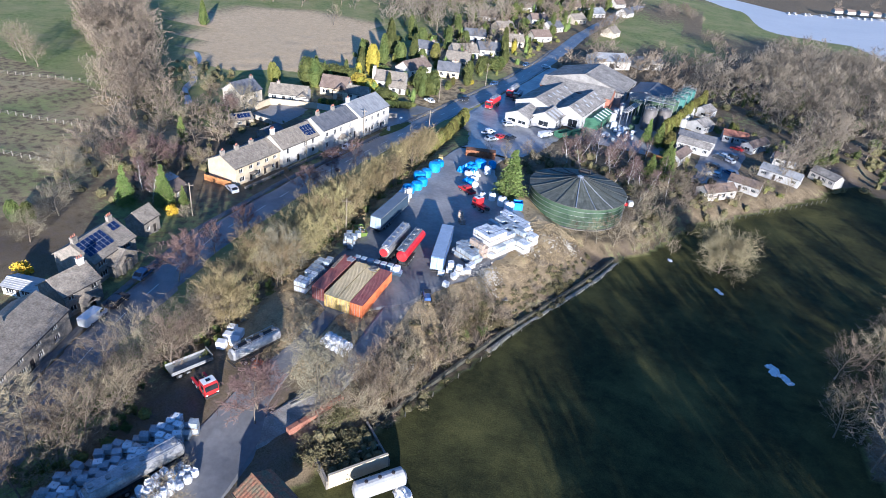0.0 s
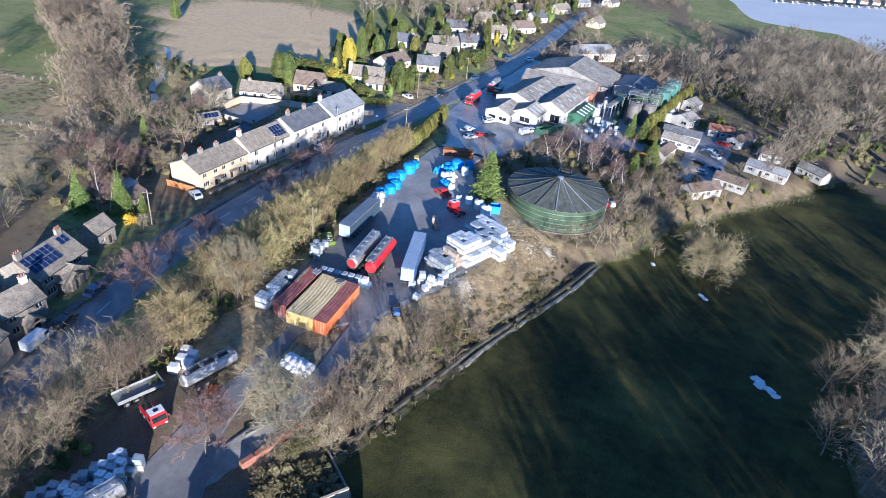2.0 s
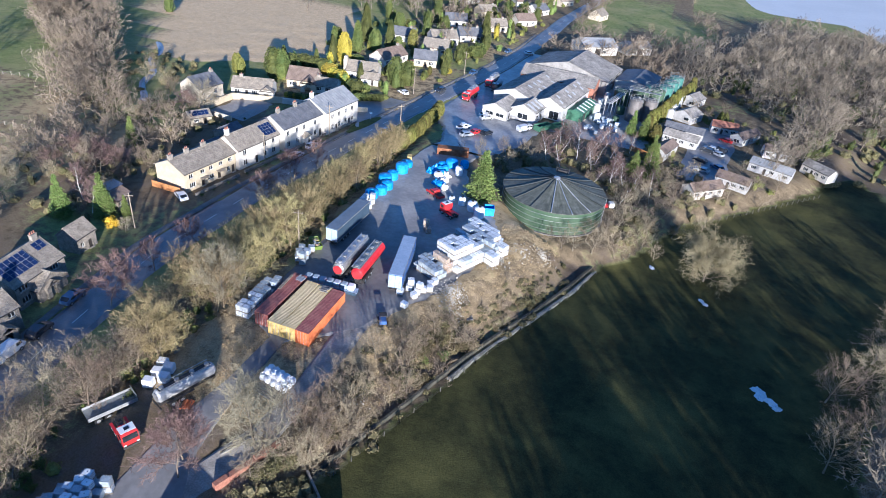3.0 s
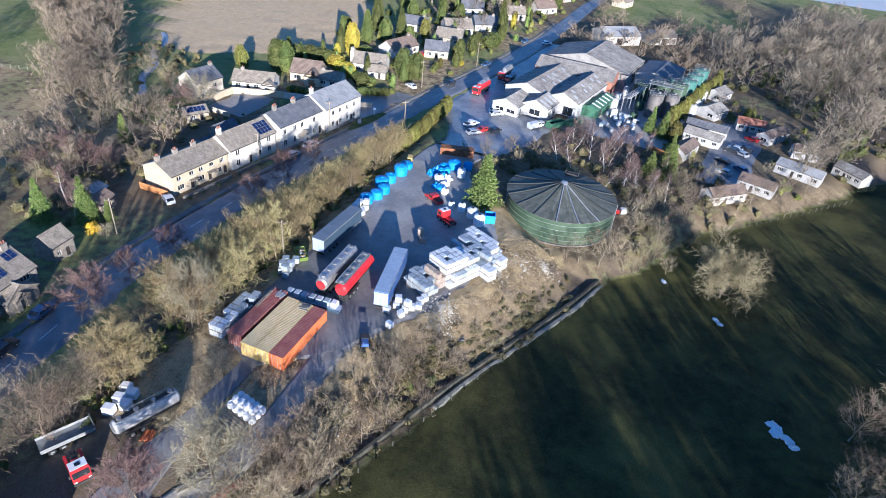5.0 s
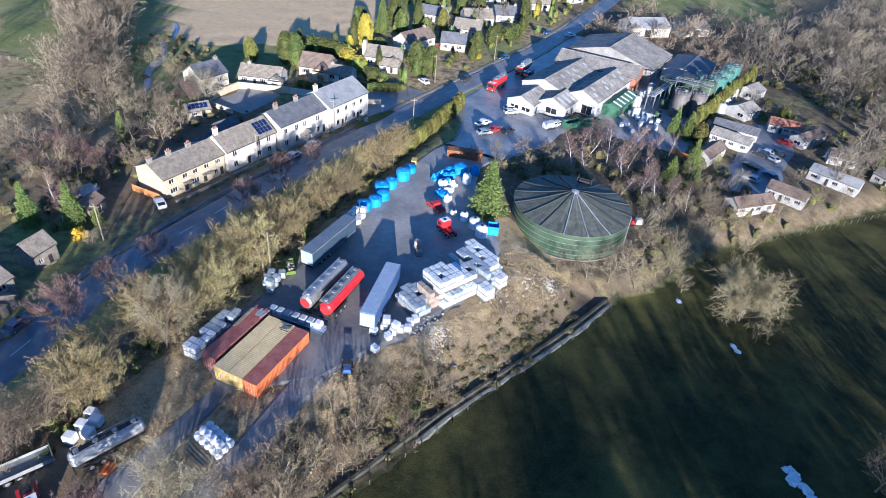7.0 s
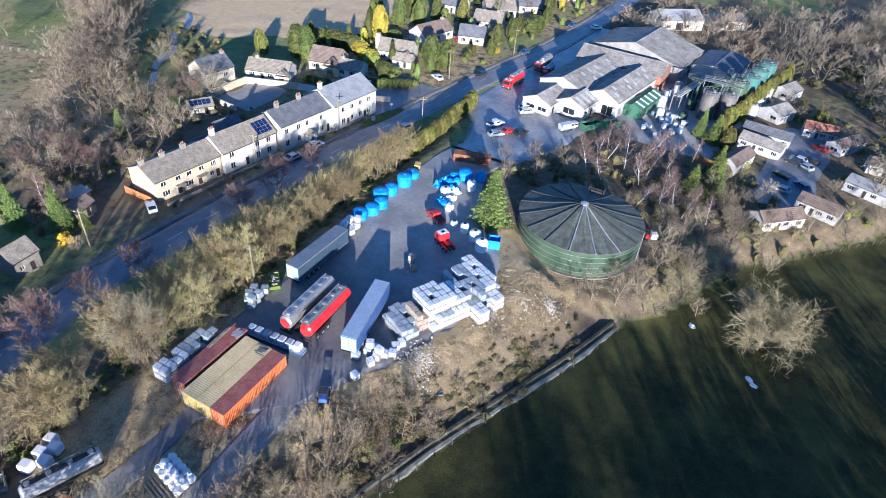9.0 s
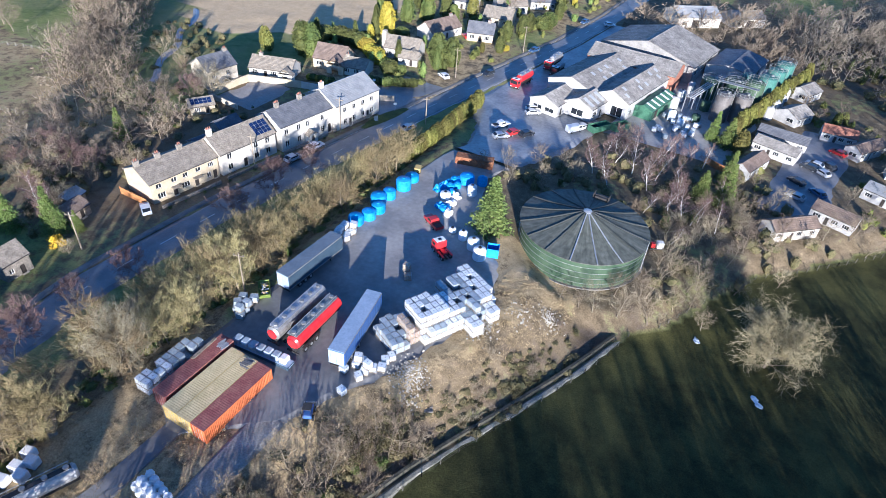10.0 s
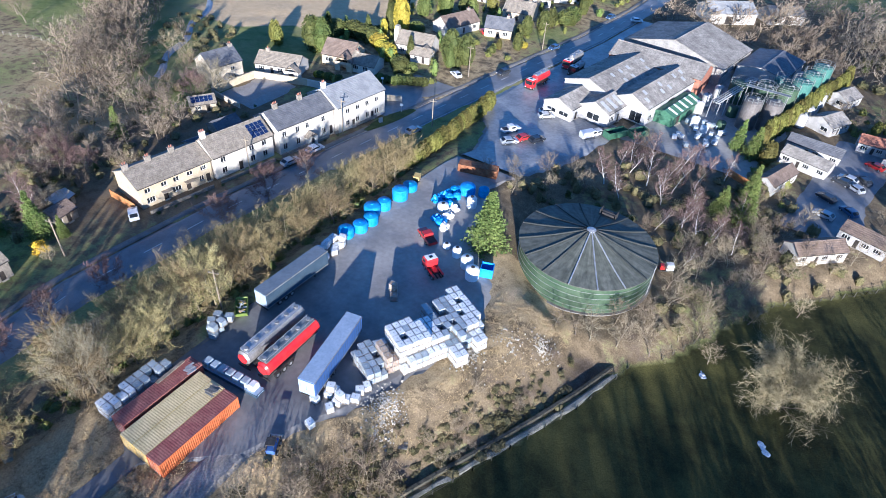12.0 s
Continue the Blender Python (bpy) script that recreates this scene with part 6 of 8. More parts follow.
for i in range(44):
    x, y = rngp.uniform(-124, -97), rngp.uniform(92, 152)
    if x > -101 and y > 108 or (-118 < x < -104 and 140 < y):
        continue
    kind = rngp.random()
    plant(BIG[i % 4] if kind < 0.35 else SCRUB[i % 3] if kind < 0.6 else REDT[i % 2] if kind < 0.75 else GRN[i % 2], x, y, rngp.uniform(0.4, 0.62) if kind < 0.35 else rngp.uniform(0.6, 1.2), rngp.uniform(0, 360))
for i in range(95):
    x, y = rngp.uniform(-128, -64), rngp.uniform(184, 440)
    if abs(x - road_mid(y)) < 8 or x > road_mid(y) or (y < 262 and any(abs(x - hx) < 9 and abs(y - hy) < 8 for hx, hy in ((-114, 175), (-102, 191), (-94, 210), (-97, 235), (-85, 262), (-82, 241), (-105, 270)))):
        continue
    if inside(x, y, BROWNFIELD):
        continue
    kind = rngp.random()
    plant(CYP[i % 3] if kind < 0.5 else DOME[0], x, y, rngp.uniform(0.4, 0.8), rngp.uniform(0, 360), label="green garden evergreen among village houses")
for i in range(30):
    x, y = rngp.uniform(-20, 12), rngp.uniform(160, 200)
    if math.hypot(x + 12.5, y - 148) < 14:
        continue
    plant((BIRCH if i % 3 else BIG)[i % 2], x, y, rngp.uniform(0.6, 0.85) * (1 if i % 3 else 0.75), rngp.uniform(0, 360))
for x, y, s in ((-207, 152, 0.95), (-199, 150, 0.85), (-214, 156, 0.9), (-174, 151, 0.6), (-164.7, 290, 0.8), (41.5, 90.5, 0.85), (47.0, 97.0, 0.95), (44.5, 108.0, 0.9), (50.5, 114.0, 0.9), (43.0, 99.0, 0.7), (55.0, 124.0, 1.0), (59.0, 132.0, 1.0), (52.0, 104.0, 0.95), (57.0, 116.0, 0.95)):
    plant(BIG[int(x + y) % 4], x, y, s * (1.22 if x > 0 else 1.5), y * 9 + x)
plant(CYP[2], -205.0, 241.0, 1.2, 30)
for x, y in ((-115.0, 74.0), (-112.0, 75.0)):
    plant(CYP[1], x, y, 0.7, y * 30)
plant(PALE[0], -118.0, 90.0, 0.78, 30)
plant(PALE[1], -117.0, 153.0, 0.75, 80)
plant(PALE[0], -106.0, 70.0, 0.55, 120)
plant(PALE[1], -110.0, 80.0, 0.6, 150)
for x, y, k in ((-36, 488, 0.7), (-10, 528, 0.75), (16, 524, 0.7), (-5, 384, 0.6), (14, 378, 0.65)):
    plant(BIG[k > 0.66], x, y, k, x * 40)


def woods(name, poly, count, seed, material, label, height=12.0, subs=2, twig_r=0.085):
    """Many far trees that nobody could count, joined."""
    rng = random.Random(seed)
    kinds = [bare_tree(seed * 10 + k, height, height * 0.47, limbs=13, twigs=6, fine=4, subs=min(subs, 2), up=0.5, trunk_share=0.16, twig_r=twig_r, dome=0.6, light=True) for k in range(5)]
    x0, x1 = min(p[0] for p in poly), max(p[0] for p in poly)
    y0, y1 = min(p[1] for p in poly), max(p[1] for p in poly)
    V, F, n, tries, base = [], [], 0, 0, 0
    packs = []
    for t, c in kinds:
        v = np.array(t.v + c.v)
        f = [tuple(i for i in q) for q in t.f] + [tuple(i + len(t.v) for i in q) for q in c.f]
        packs.append((v, f))
    while n < count and tries < count * 40:
        tries += 1
        x, y = rng.uniform(x0, x1), rng.uniform(y0, y1)
        if not inside(x, y, poly):
            continue
        v, f = packs[n % 5]
        s, a = rng.uniform(0.65, 1.15), rng.uniform(0, 6.28)
        c_, s_ = math.cos(a) * s, math.sin(a) * s
        w = np.stack([v[:, 0] * c_ - v[:, 1] * s_ + x, v[:, 0] * s_ + v[:, 1] * c_ + y, v[:, 2] * s * rng.uniform(0.85, 1.1) + gz(x, y)], 1)
        V.append(w)
        F += [tuple(i + base for i in q) for q in f]
        base += len(v)
        n += 1
    return tagged(new(name, mesh_of(name, np.concatenate(V).tolist(), F, material)), label, "woods", kind="stuff")


woods("woodland", [(40, 196), (44, 216), (56, 252), (40, 262), (18, 275), (14, 300), (20, 345), (60, 410), (130, 440), (190, 380), (180, 300), (120, 268), (84, 254), (66, 244), (54, 216)], 410, 3, OAKTWIG, "leafless dark grey-brown woodland beyond the caravans", 12.5, 1, 0.1)
woods("woodland", [(60, 415), (130, 445), (190, 385), (260, 385), (150, 500), (60, 470)], 70, 13, OAKTWIG, "leafless hillside wood above the lake", 12, 1, 0.12)
woods("woodland", [(48, 60), (44, 90), (54, 112), (64, 132), (88, 150), (112, 190), (135, 220), (150, 160), (120, 60), (90, 40), (60, 30)], 120, 4, OAKTWIG, "leafless woodland along the field's edge", 12)
woods("woodland", [(22, -12), (40, -42), (95, -8), (150, 26), (175, 60), (150, 70), (70, 18)], 230, 5, OAKTWIG, "dense leafless wood on the brow of the hill", 13.5, 0, 0.14)
woods("woodland", [(-152, 130), (-138, 127), (-143, 148), (-155, 160), (-178, 182), (-214, 218), (-246, 242), (-262, 226), (-216, 186), (-176, 156)], 150, 6, WOODTWIG, "leafless wood between the pastures", 12, 1, 0.085)
woods("woodland", [(-130, 100), (-106, 104), (-107, 138), (-120, 138), (-124, 150), (-140, 148), (-142, 126)], 34, 7, WOODTWIG, "leafless trees behind the terrace gardens", 9, 2, 0.06)
woods("woodland", [(-240, 305), (-130, 330), (-105, 300), (-95, 340), (-95, 440), (-110, 560), (-240, 520)], 100, 8, WOODTWIG, "leafless wood behind the brown field", 13, 1, 0.11)
woods("woodland", [(-40, 300), (-46, 345), (-44, 420), (-36, 500), (-30, 560), (10, 570), (10, 540), (-28, 530), (-36, 440), (-40, 350), (-6, 345), (18, 400), (16, 470), (26, 470), (34, 380), (12, 300)], 70, 9, WOODTWIG, "bare trees round the far meadow", 9, 1, 0.1)
woods("woodland", [(-90, 250), (-72, 310), (-66, 420), (-50, 540), (-70, 560), (-95, 480), (-100, 380), (-110, 300)], 80, 11, WOODTWIG, "bare garden trees through the village", 9, 1, 0.1)
woods("woodland", [(60, 830), (400, 640), (900, 500), (1000, 700), (500, 900), (100, 960)], 55, 12, WOODTWIG, "wooded far shore of the lake", 14, 0, 0.16)


woods("scrub_wood", [(-46, 276), (-30, 284), (-8, 290), (14, 284), (16, 300), (10, 312), (-8, 304), (-16, 296), (-34, 296), (-46, 300)], 60, 14, WOODTWIG, "bare brown scrub behind the factory", 5.5, 1, 0.07)


woods("woodland", [(-150, 316), (-112, 300), (-104, 330), (-98, 420), (-84, 560), (-150, 560), (-170, 420)], 120, 15, OAKTWIG, "dark bare trees along the edge of the village", 12, 0, 0.11)


def thickets(name, spots, seed, material, label, category="undergrowth", leaf=0.3):
    """Low evergreen and bramble clumps that nobody could count; spots: (x, y, radius, height)."""
    rng = random.Random(seed)
    w = Wood()
    for x, y, r, hgt in spots:
        z = gz(x, y)
        n = int(52 * r * max(1.0, hgt * 0.55))
        lumpy(w, Vector((x, y, z - 0.1)), [(r * 0.62, 0), (r * 0.78, hgt * 0.3), (r * 0.66, hgt * 0.62), (r * 0.3, hgt * 0.86)], 6, rng, 0.25)
        for _ in range(n):
            d = Vector((rng.gauss(0, 1), rng.gauss(0, 1), rng.gauss(0, 1))).normalized() * rng.uniform(0.7, 1.0)
            w.leaf(Vector((x + d.x * r, y + d.y * r, z + max(0.02, hgt * (0.45 + 0.55 * d.z)))), leaf * rng.uniform(0.6, 1.4), rng, 0.0)
    return tagged(new(name, mesh_of(name, w.v, w.f, material)), label, category, kind="stuff")


def scatter(poly, count, seed, r, hgt, avoid=()):
    rng = random.Random(seed)
    x0, x1 = min(p[0] for p in poly), max(p[0] for p in poly)
    y0, y1 = min(p[1] for p in poly), max(p[1] for p in poly)
    out = []
    for _ in range(count * 12):
        x, y = rng.uniform(x0, x1), rng.uniform(y0, y1)
        if inside(x, y, poly) and not paved(x, y) and abs(x - road_mid(y)) > 5.5 and not any(a < x < b and c < y < d for a, b, c, d in avoid):
            out.append((x, y, rng.uniform(*r), rng.uniform(*hgt)))
        if len(out) == count:
            break
    return out


HOMES = [(-123, -106, 168, 183), (-112, -92, 184, 199), (-102, -86, 203, 219), (-104, -90, 226, 246), (-88, -76, 236, 247), (-92, -78, 255, 269), (-112, -98, 265, 276), (-91, -72, 108, 178), (-118, -104, 152, 173), (-133, -118, 153, 166)]
VILL = [(-135, 178), (-85, 178), (-72, 200), (-66, 250), (-60, 300), (-58, 420), (-46, 540), (-110, 540), (-112, 330), (-125, 290), (-126, 255), (-130, 205)]
thickets("garden_hedges", scatter(VILL, 230, 21, (0.7, 1.6), (1.0, 2.8), HOMES), 22, HEDGE, "green garden hedges and shrubs between village houses", "hedges", 0.4)
thickets("dark_evergreens", scatter(VILL, 70, 23, (0.8, 1.5), (3.0, 6.5), HOMES), 24, CONIFER, "dark evergreen garden trees in the village", "evergreens", 0.4)
thickets("dark_evergreens", scatter([(-140, 300), (-112, 290), (-96, 300), (-66, 330), (-58, 420), (-46, 540), (-110, 560), (-150, 420)], 60, 81, (1.3, 2.3), (6.0, 12.0)), 82, DARKHEDGE, "tall dark evergreens behind the village", "evergreens", 0.7)
thickets("undergrowth", scatter([(-128, 90), (-97, 90), (-101, 108), (-99, 150), (-122, 152), (-150, 190), (-175, 190), (-140, 126)], 150, 25, (0.7, 1.9), (0.6, 2.6), HOMES), 26, BRAMBLE, "brown-green brambles and shrubs behind the gardens")
thickets("undergrowth", scatter([(-40, 158), (-30, 158), (-24, 165), (0, 163), (4, 136), (14, 150), (34, 180), (10, 202), (-10, 198), (-24, 186)], 110, 27, (0.7, 1.8), (0.8, 3.0), [(-25, 0.5, 135, 161)]), 28, BRAMBLE, "brown bramble and ivy undergrowth round the tank")
thickets("undergrowth", scatter([(-30, 56), (-24, 56), (-15, 84), (-8, 104), (-2, 118), (-4, 128), (-16, 102), (-24, 94), (-30, 84)], 60, 29, (0.5, 1.3), (0.4, 1.2)), 30, BRAMBLE, "brambles on the bank above the field")
thickets("undergrowth", scatter([(40, 200), (60, 250), (20, 280), (20, 340), (90, 420), (180, 380), (110, 245)], 260, 31, (1.0, 2.6), (0.8, 3.2)), 32, BRAMBLE, "brambles beneath the far wood", leaf=0.5)
thickets("undergrowth", scatter([(38, 196), (62, 250), (22, 278), (22, 330), (90, 400), (170, 370), (110, 245), (70, 225)], 120, 61, (0.8, 2.0), (2.0, 6.5)), 62, IVY, "ivy and holly in the far wood", leaf=0.5)
PARK = [(a - 2, a + 12, b - 3, b + 6) for a, b in ((14, 252), (11.5, 237), (9.5, 226), (9, 217), (25, 234.5), (31.5, 224), (18, 174.5), (28, 182), (42, 219), (40, 208), (42, 196))] + [(15, 36, 186, 240)]
thickets("garden_hedges", scatter([(4, 190), (14, 186), (44, 190), (54, 240), (24, 262), (10, 262), (4, 215)], 90, 63, (0.5, 1.3), (0.5, 2.4), PARK), 64, HEDGE, "clipped hedges and shrubs between the caravans", "hedges", 0.4)
thickets("undergrowth", scatter([(-64, 30), (-54, 30), (-54, 150), (-64, 150)], 60, 33, (0.6, 1.4), (0.6, 2.2)), 34, IVY, "ivy and evergreen undergrowth beneath the tree row")
thickets("undergrowth", scatter([(-64, 30), (-54, 30), (-54, 150), (-64, 150)], 70, 43, (0.6, 1.3), (0.6, 1.8)), 44, HEDGE, "olive-green bramble and shrub layer beneath the tree row", leaf=0.26)


def tufts(name, poly, count, seed, material, label, length=(0.2, 0.5)):
    """Standing dead grass in clumps."""
    rng = random.Random(seed)
    w = Wood()
    for x, y, r, hgt in scatter(poly, count, seed, (0.1, 0.35), length):
        z = gz(x, y) - 0.05
        for _ in range(9):
            p = Vector((x + rng.gauss(0, r), y + rng.gauss(0, r), z))
            w.twiglet(p, p + Vector((rng.gauss(0, 0.7), rng.gauss(0, 0.7), 0.8)) * hgt, 0.022)
    return tagged(new(name, mesh_of(name, w.v, w.f, material)), label, "grass", kind="stuff")


tufts("dead_grass", [(-31, 58), (-25, 58), (-20, 86), (-13, 104), (-8, 119), (-6, 131), (-20, 130), (-17, 112), (-24, 97), (-31, 86)], 2600, 51, STRAW, "standing straw-coloured dead grass on the bank")
tufts("dead_grass", [(-57, 58), (-55, 58), (-52.5, 78), (-52.5, 150), (-57, 165), (-64, 160), (-66, 90)], 1800, 52, STRAW, "dead grass and weeds beneath the tree row")
tufts("dead_grass", [(-52, 58), (-36, 60), (-36, 92), (-40, 76), (-52, 76)], 900, 53, STRAW, "dead grass round the containers")
thickets("undergrowth", scatter([(-24, 68), (-19, 78), (-14.5, 91), (-8, 106), (-3, 118), (-7, 118), (-14, 104), (-22, 88), (-27, 74)], 60, 55, (0.5, 1.1), (0.2, 0.5)), 56, BRAMBLE, "dark green-brown bramble along the field wall", leaf=0.2)
thickets("undergrowth", scatter([(-21, 86), (-14.5, 91), (-8, 106), (-3, 118), (-4, 126), (-10, 118), (-17, 102), (-23, 94)], 110, 57, (0.4, 0.9), (0.25, 0.6)), 58, BRAMBLE, "grey-brown dead brambles on the lower bank", leaf=0.18)
for i in range(16):
    y = rngp.uniform(98, 126)
    plant(SCRUB[i % 3], lerp_table(y, WALL_X) - rngp.uniform(1.5, 7.5), y, rngp.uniform(0.25, 0.5), rngp.uniform(0, 360))

# ---- goods in the yard ----


def ibc_master():
    t = thing("bulk_container", pose(0, 0, -400), "white plastic bulk liquid tank in a steel cage on a pallet", "bulk tank", "stacked bulk tanks")
    part("bottle", boxes((-0.568, 0.568, -0.468, 0.468, 0.16, 1.13), bevel=0.06), HDPE, t, "white translucent plastic bottle")
    part("cap", tube(bmesh.new(), (0, 0, 1.12), (0, 0, 1.16), 0.09, 10), STEEL, t)
    bars = []
    for z in (0.18, 0.42, 0.66, 0.90, 1.12):
        bars += [(-0.59, 0.59, -0.5, -0.475, z, z + 0.025), (-0.59, 0.59, 0.475, 0.5, z, z + 0.025), (-0.6, -0.575, -0.475, 0.475, z, z + 0.025), (0.575, 0.6, -0.475, 0.475, z, z + 0.025)]
    for v in (-0.4, -0.13, 0.13, 0.4):
        bars += [(v * 1.2, v * 1.2 + 0.025, -0.5, -0.475, 0.18, 1.14), (v * 1.2, v * 1.2 + 0.025, 0.475, 0.5, 0.18, 1.14)]
    part("cage", boxes(*bars), STEEL, t, "galvanised tube cage")["kind"] = "stuff"
    part("pallet", boxes((-0.6, 0.6, -0.5, -0.36, 0, 0.15), (-0.6, 0.6, -0.07, 0.07, 0, 0.15), (-0.6, 0.6, 0.36, 0.5, 0, 0.15), (-0.6, 0.6, -0.5, 0.5, 0.13, 0.16)), TIMBER, t)
    return t


IBC = ibc_master()
IBCG = copy_thing(IBC, pose(0, 0, -400))
for o in IBCG.children_recursive:
    if o.name.startswith("bottle"):
        o.data = o.data.copy()
        o.data.materials[0] = mat("grey_blue_plastic", (0.27, 0.33, 0.38), (0.40, 0.46, 0.50), 0.9, 5, 0.42, 0.05, rand=0.15, spread=0.12)
IBCG["label"] = "empty grey translucent bulk tank in a steel cage"
CRATE = copy_thing(IBC, pose(0, 0, -400))
for o in CRATE.children_recursive:
    if o.name.startswith("bottle"):
        o.data = o.data.copy()
        o.data.materials[0] = CARDBOARD
CRATE["label"] = "brown boxed bulk tank on a pallet"


def stack(src, x, y, rz, level=0, base=None, jitter=6.0):
    z = (gz(x, y) if base is None else base) + 0.12 + level * 1.17
    m = pose(x, y, z, 0, 0, rz + rngp.uniform(-jitter, jitter))
    if src.get("used"):
        return copy_thing(src, m)
    src.matrix_world = m
    src["used"] = True
    return src


def bag_master():
    t = thing("bulk_bag", pose(0, 0, -400), "bulging white woven bulk bag", "bag", "white bulk bags")
    bm = lathe([(0.35, 0.0), (0.52, 0.12), (0.58, 0.5), (0.52, 0.85), (0.3, 1.0), (0.0, 1.03)], 10)
    for v in bm.verts:
        v.co += Vector((noise.noise(v.co * 3), noise.noise(v.co * 3 + Vector((5, 0, 0))), 0)) * 0.09
    part("sack", bm, WHITEBAG, t)
    for s in (-0.315, 0.315):
        part("lifting_loop", boxes((s - 0.035, s + 0.035, -0.3, 0.3, 0.95, 1.08)), WHITEBAG, t)
    return t


BAG = bag_master()


# two tall blocks of stacked tanks at the yard's edge
A = radians(-33)


LOWER = []


def block(ox, oy, cols, rows, levels, src, ang, missing=0.0, step=(1.22, 1.04)):
    a = radians(ang)
    for i in range(cols):
        for j in range(rows):
            n = levels if not callable(levels) else levels(i, j)
            for k in range(n):
                if k == n - 1 and rngp.random() < missing:
                    continue
                px = ox + i * step[0] * math.cos(a) - j * step[1] * math.sin(a)
                py = oy + i * step[0] * math.sin(a) + j * step[1] * math.cos(a)
                if k < n - 1:
                    LOWER.append((src, pose(px, py, 0.92 + k * 1.17, 0, 0, ang + rngp.uniform(-4, 4))))
                else:
                    stack(src if rngp.random() < 0.93 else IBCG, px + rngp.uniform(-0.06, 0.06), py + rngp.uniform(-0.06, 0.06), ang, k, 0.8, 6)


def grid(i, j):
    a = radians(-26)
    return (-27.2 + i * 1.22 * math.cos(a) - j * 1.04 * math.sin(a), 108.6 + i * 1.22 * math.sin(a) + j * 1.04 * math.cos(a))


block(*grid(-0.5, -5), 5, 3, 2, IBCG, -26, 0.06)
block(*grid(0, -2), 1, 2, 2, IBCG, -26, 0.0)
block(*grid(1, -2), 3, 2, 3, CRATE, -26, 0.1)
block(*grid(0, 0), 5, 7, lambda i, j: (4 if i < 4 and j < 5 else 3 if i < 4 else 2) - (rngp.random() < 0.1), IBC, -26, 0.0)
block(*grid(-2, 7), 7, 4, lambda i, j: 3 - (rngp.random() < 0.2), IBCG, -26, 0.03)
block(*grid(-3, 11), 7, 3, lambda i, j: 3 - (rngp.random() < 0.15), IBC, -26, 0.0)
block(*grid(5, 7), 2, 2, 2, IBC, -26, 0.0)
block(*grid(4, 11), 2, 2, 2, IBC, -26, 0.0)
for x, y, k in ((-27.4, 91.9, 0), (-29.6, 95.2, 0), (-28.6, 96.9, 0), (-28.4, 97.9, 0), (-28.5, 97.3, 1), (-26.9, 96.6, 0), (-26.2, 97.6, 0), (-25.2, 98.4, 0), (-26.6, 96.9, 1), (-25.6, 99.8, 0), (-25.2, 100.9, 0), (-27.0, 95.2, 0), (-33.8, 118.4, 0), (-33.0, 117.4, 0)):
    stack(CRATE if x < -32 else IBC, x, y, rngp.uniform(-40, 40), k, 0.8)
stack(CRATE, -33.9, 118.4, 10, 1, 0.8)
for src, nm, lb in ((IBC, "stacked_tanks", "lower tiers of stacked white bulk tanks"), (IBCG, "stacked_tanks", "lower tiers of stacked grey bulk tanks"), (CRATE, "stacked_crates", "lower tiers of stacked brown crates")):
    low = thing(nm, pose(0, 0, 0), lb, "bulk tanks", kind="stuff")
    spots_ = [m for s_, m in LOWER if s_ is src]
    for ch in src.children:
        vv = np.ones((len(ch.data.vertices), 4))
        co = np.empty(len(ch.data.vertices) * 3)
        ch.data.vertices.foreach_get("co", co)
        vv[:, :3] = co.reshape(-1, 3)
        ff = [tuple(p.vertices) for p in ch.data.polygons]
        V, F = [], []
        for i, m in enumerate(spots_):
            V.append((vv @ np.array(m).T)[:, :3])
            F += [tuple(q + i * len(vv) for q in f) for f in ff]
        o = put(ch.name.split(".")[0], mesh_of(ch.name.split(".")[0], np.concatenate(V).tolist(), F, ch.data.materials[0]), low)
        o["kind"] = "stuff"
# row along the maroon container
for i in range(9):
    for j in range(2):
        for k in range(2):
            if rngp.random() < 0.92:
                stack(IBC if i < 4 else IBCG, -50.8 + j * 1.25 + 0.02 * i, 78.2 + i * 1.1, 2, k, None, 3)
# near heap on the south yard
for i in range(15):
    for j in range(4):
        y = 29.5 + i * 1.13 + rngp.uniform(-0.15, 0.15)
        x = -55.4 + (y - 30) * 0.36 + j * 1.25 + rngp.uniform(-0.15, 0.15)
        n = rngp.choice((1, 2, 2, 2) if j else (1, 1, 2, 0))
        for k in range(n):
            stack(rngp.choice((IBC, IBCG)), x, y, 20, k, None, 18)
for i in range(10):
    for j in range(3):
        y = 30.5 + i * 1.05
        for k in range(rngp.choice((1, 2, 2))):
            stack(BAG, -46.0 + (y - 31) * 0.25 + j * 1.1 + rngp.uniform(-0.2, 0.2), y + rngp.uniform(-0.2, 0.2), rngp.uniform(0, 360), k * 0.85, None, 0)
for x, y in ((-53.4, 60.3), (-52.0, 61.8), (-53.6, 62.3), (-52.6, 63.6), (-54.3, 64.2)):
    t = thing("wrapped_pallet", on_ground(x, y, 15), "white plastic-wrapped pallet load on the ground", "pallet", "wrapped pallets")
    part("load", boxes((-0.75, 0.75, -0.65, 0.65, 0.14, 1.5), bevel=0.12), WHITEBAG, t)
    part("pallet", boxes((-0.7, 0.7, -0.6, 0.6, 0.0, 0.13)), TIMBER, t)


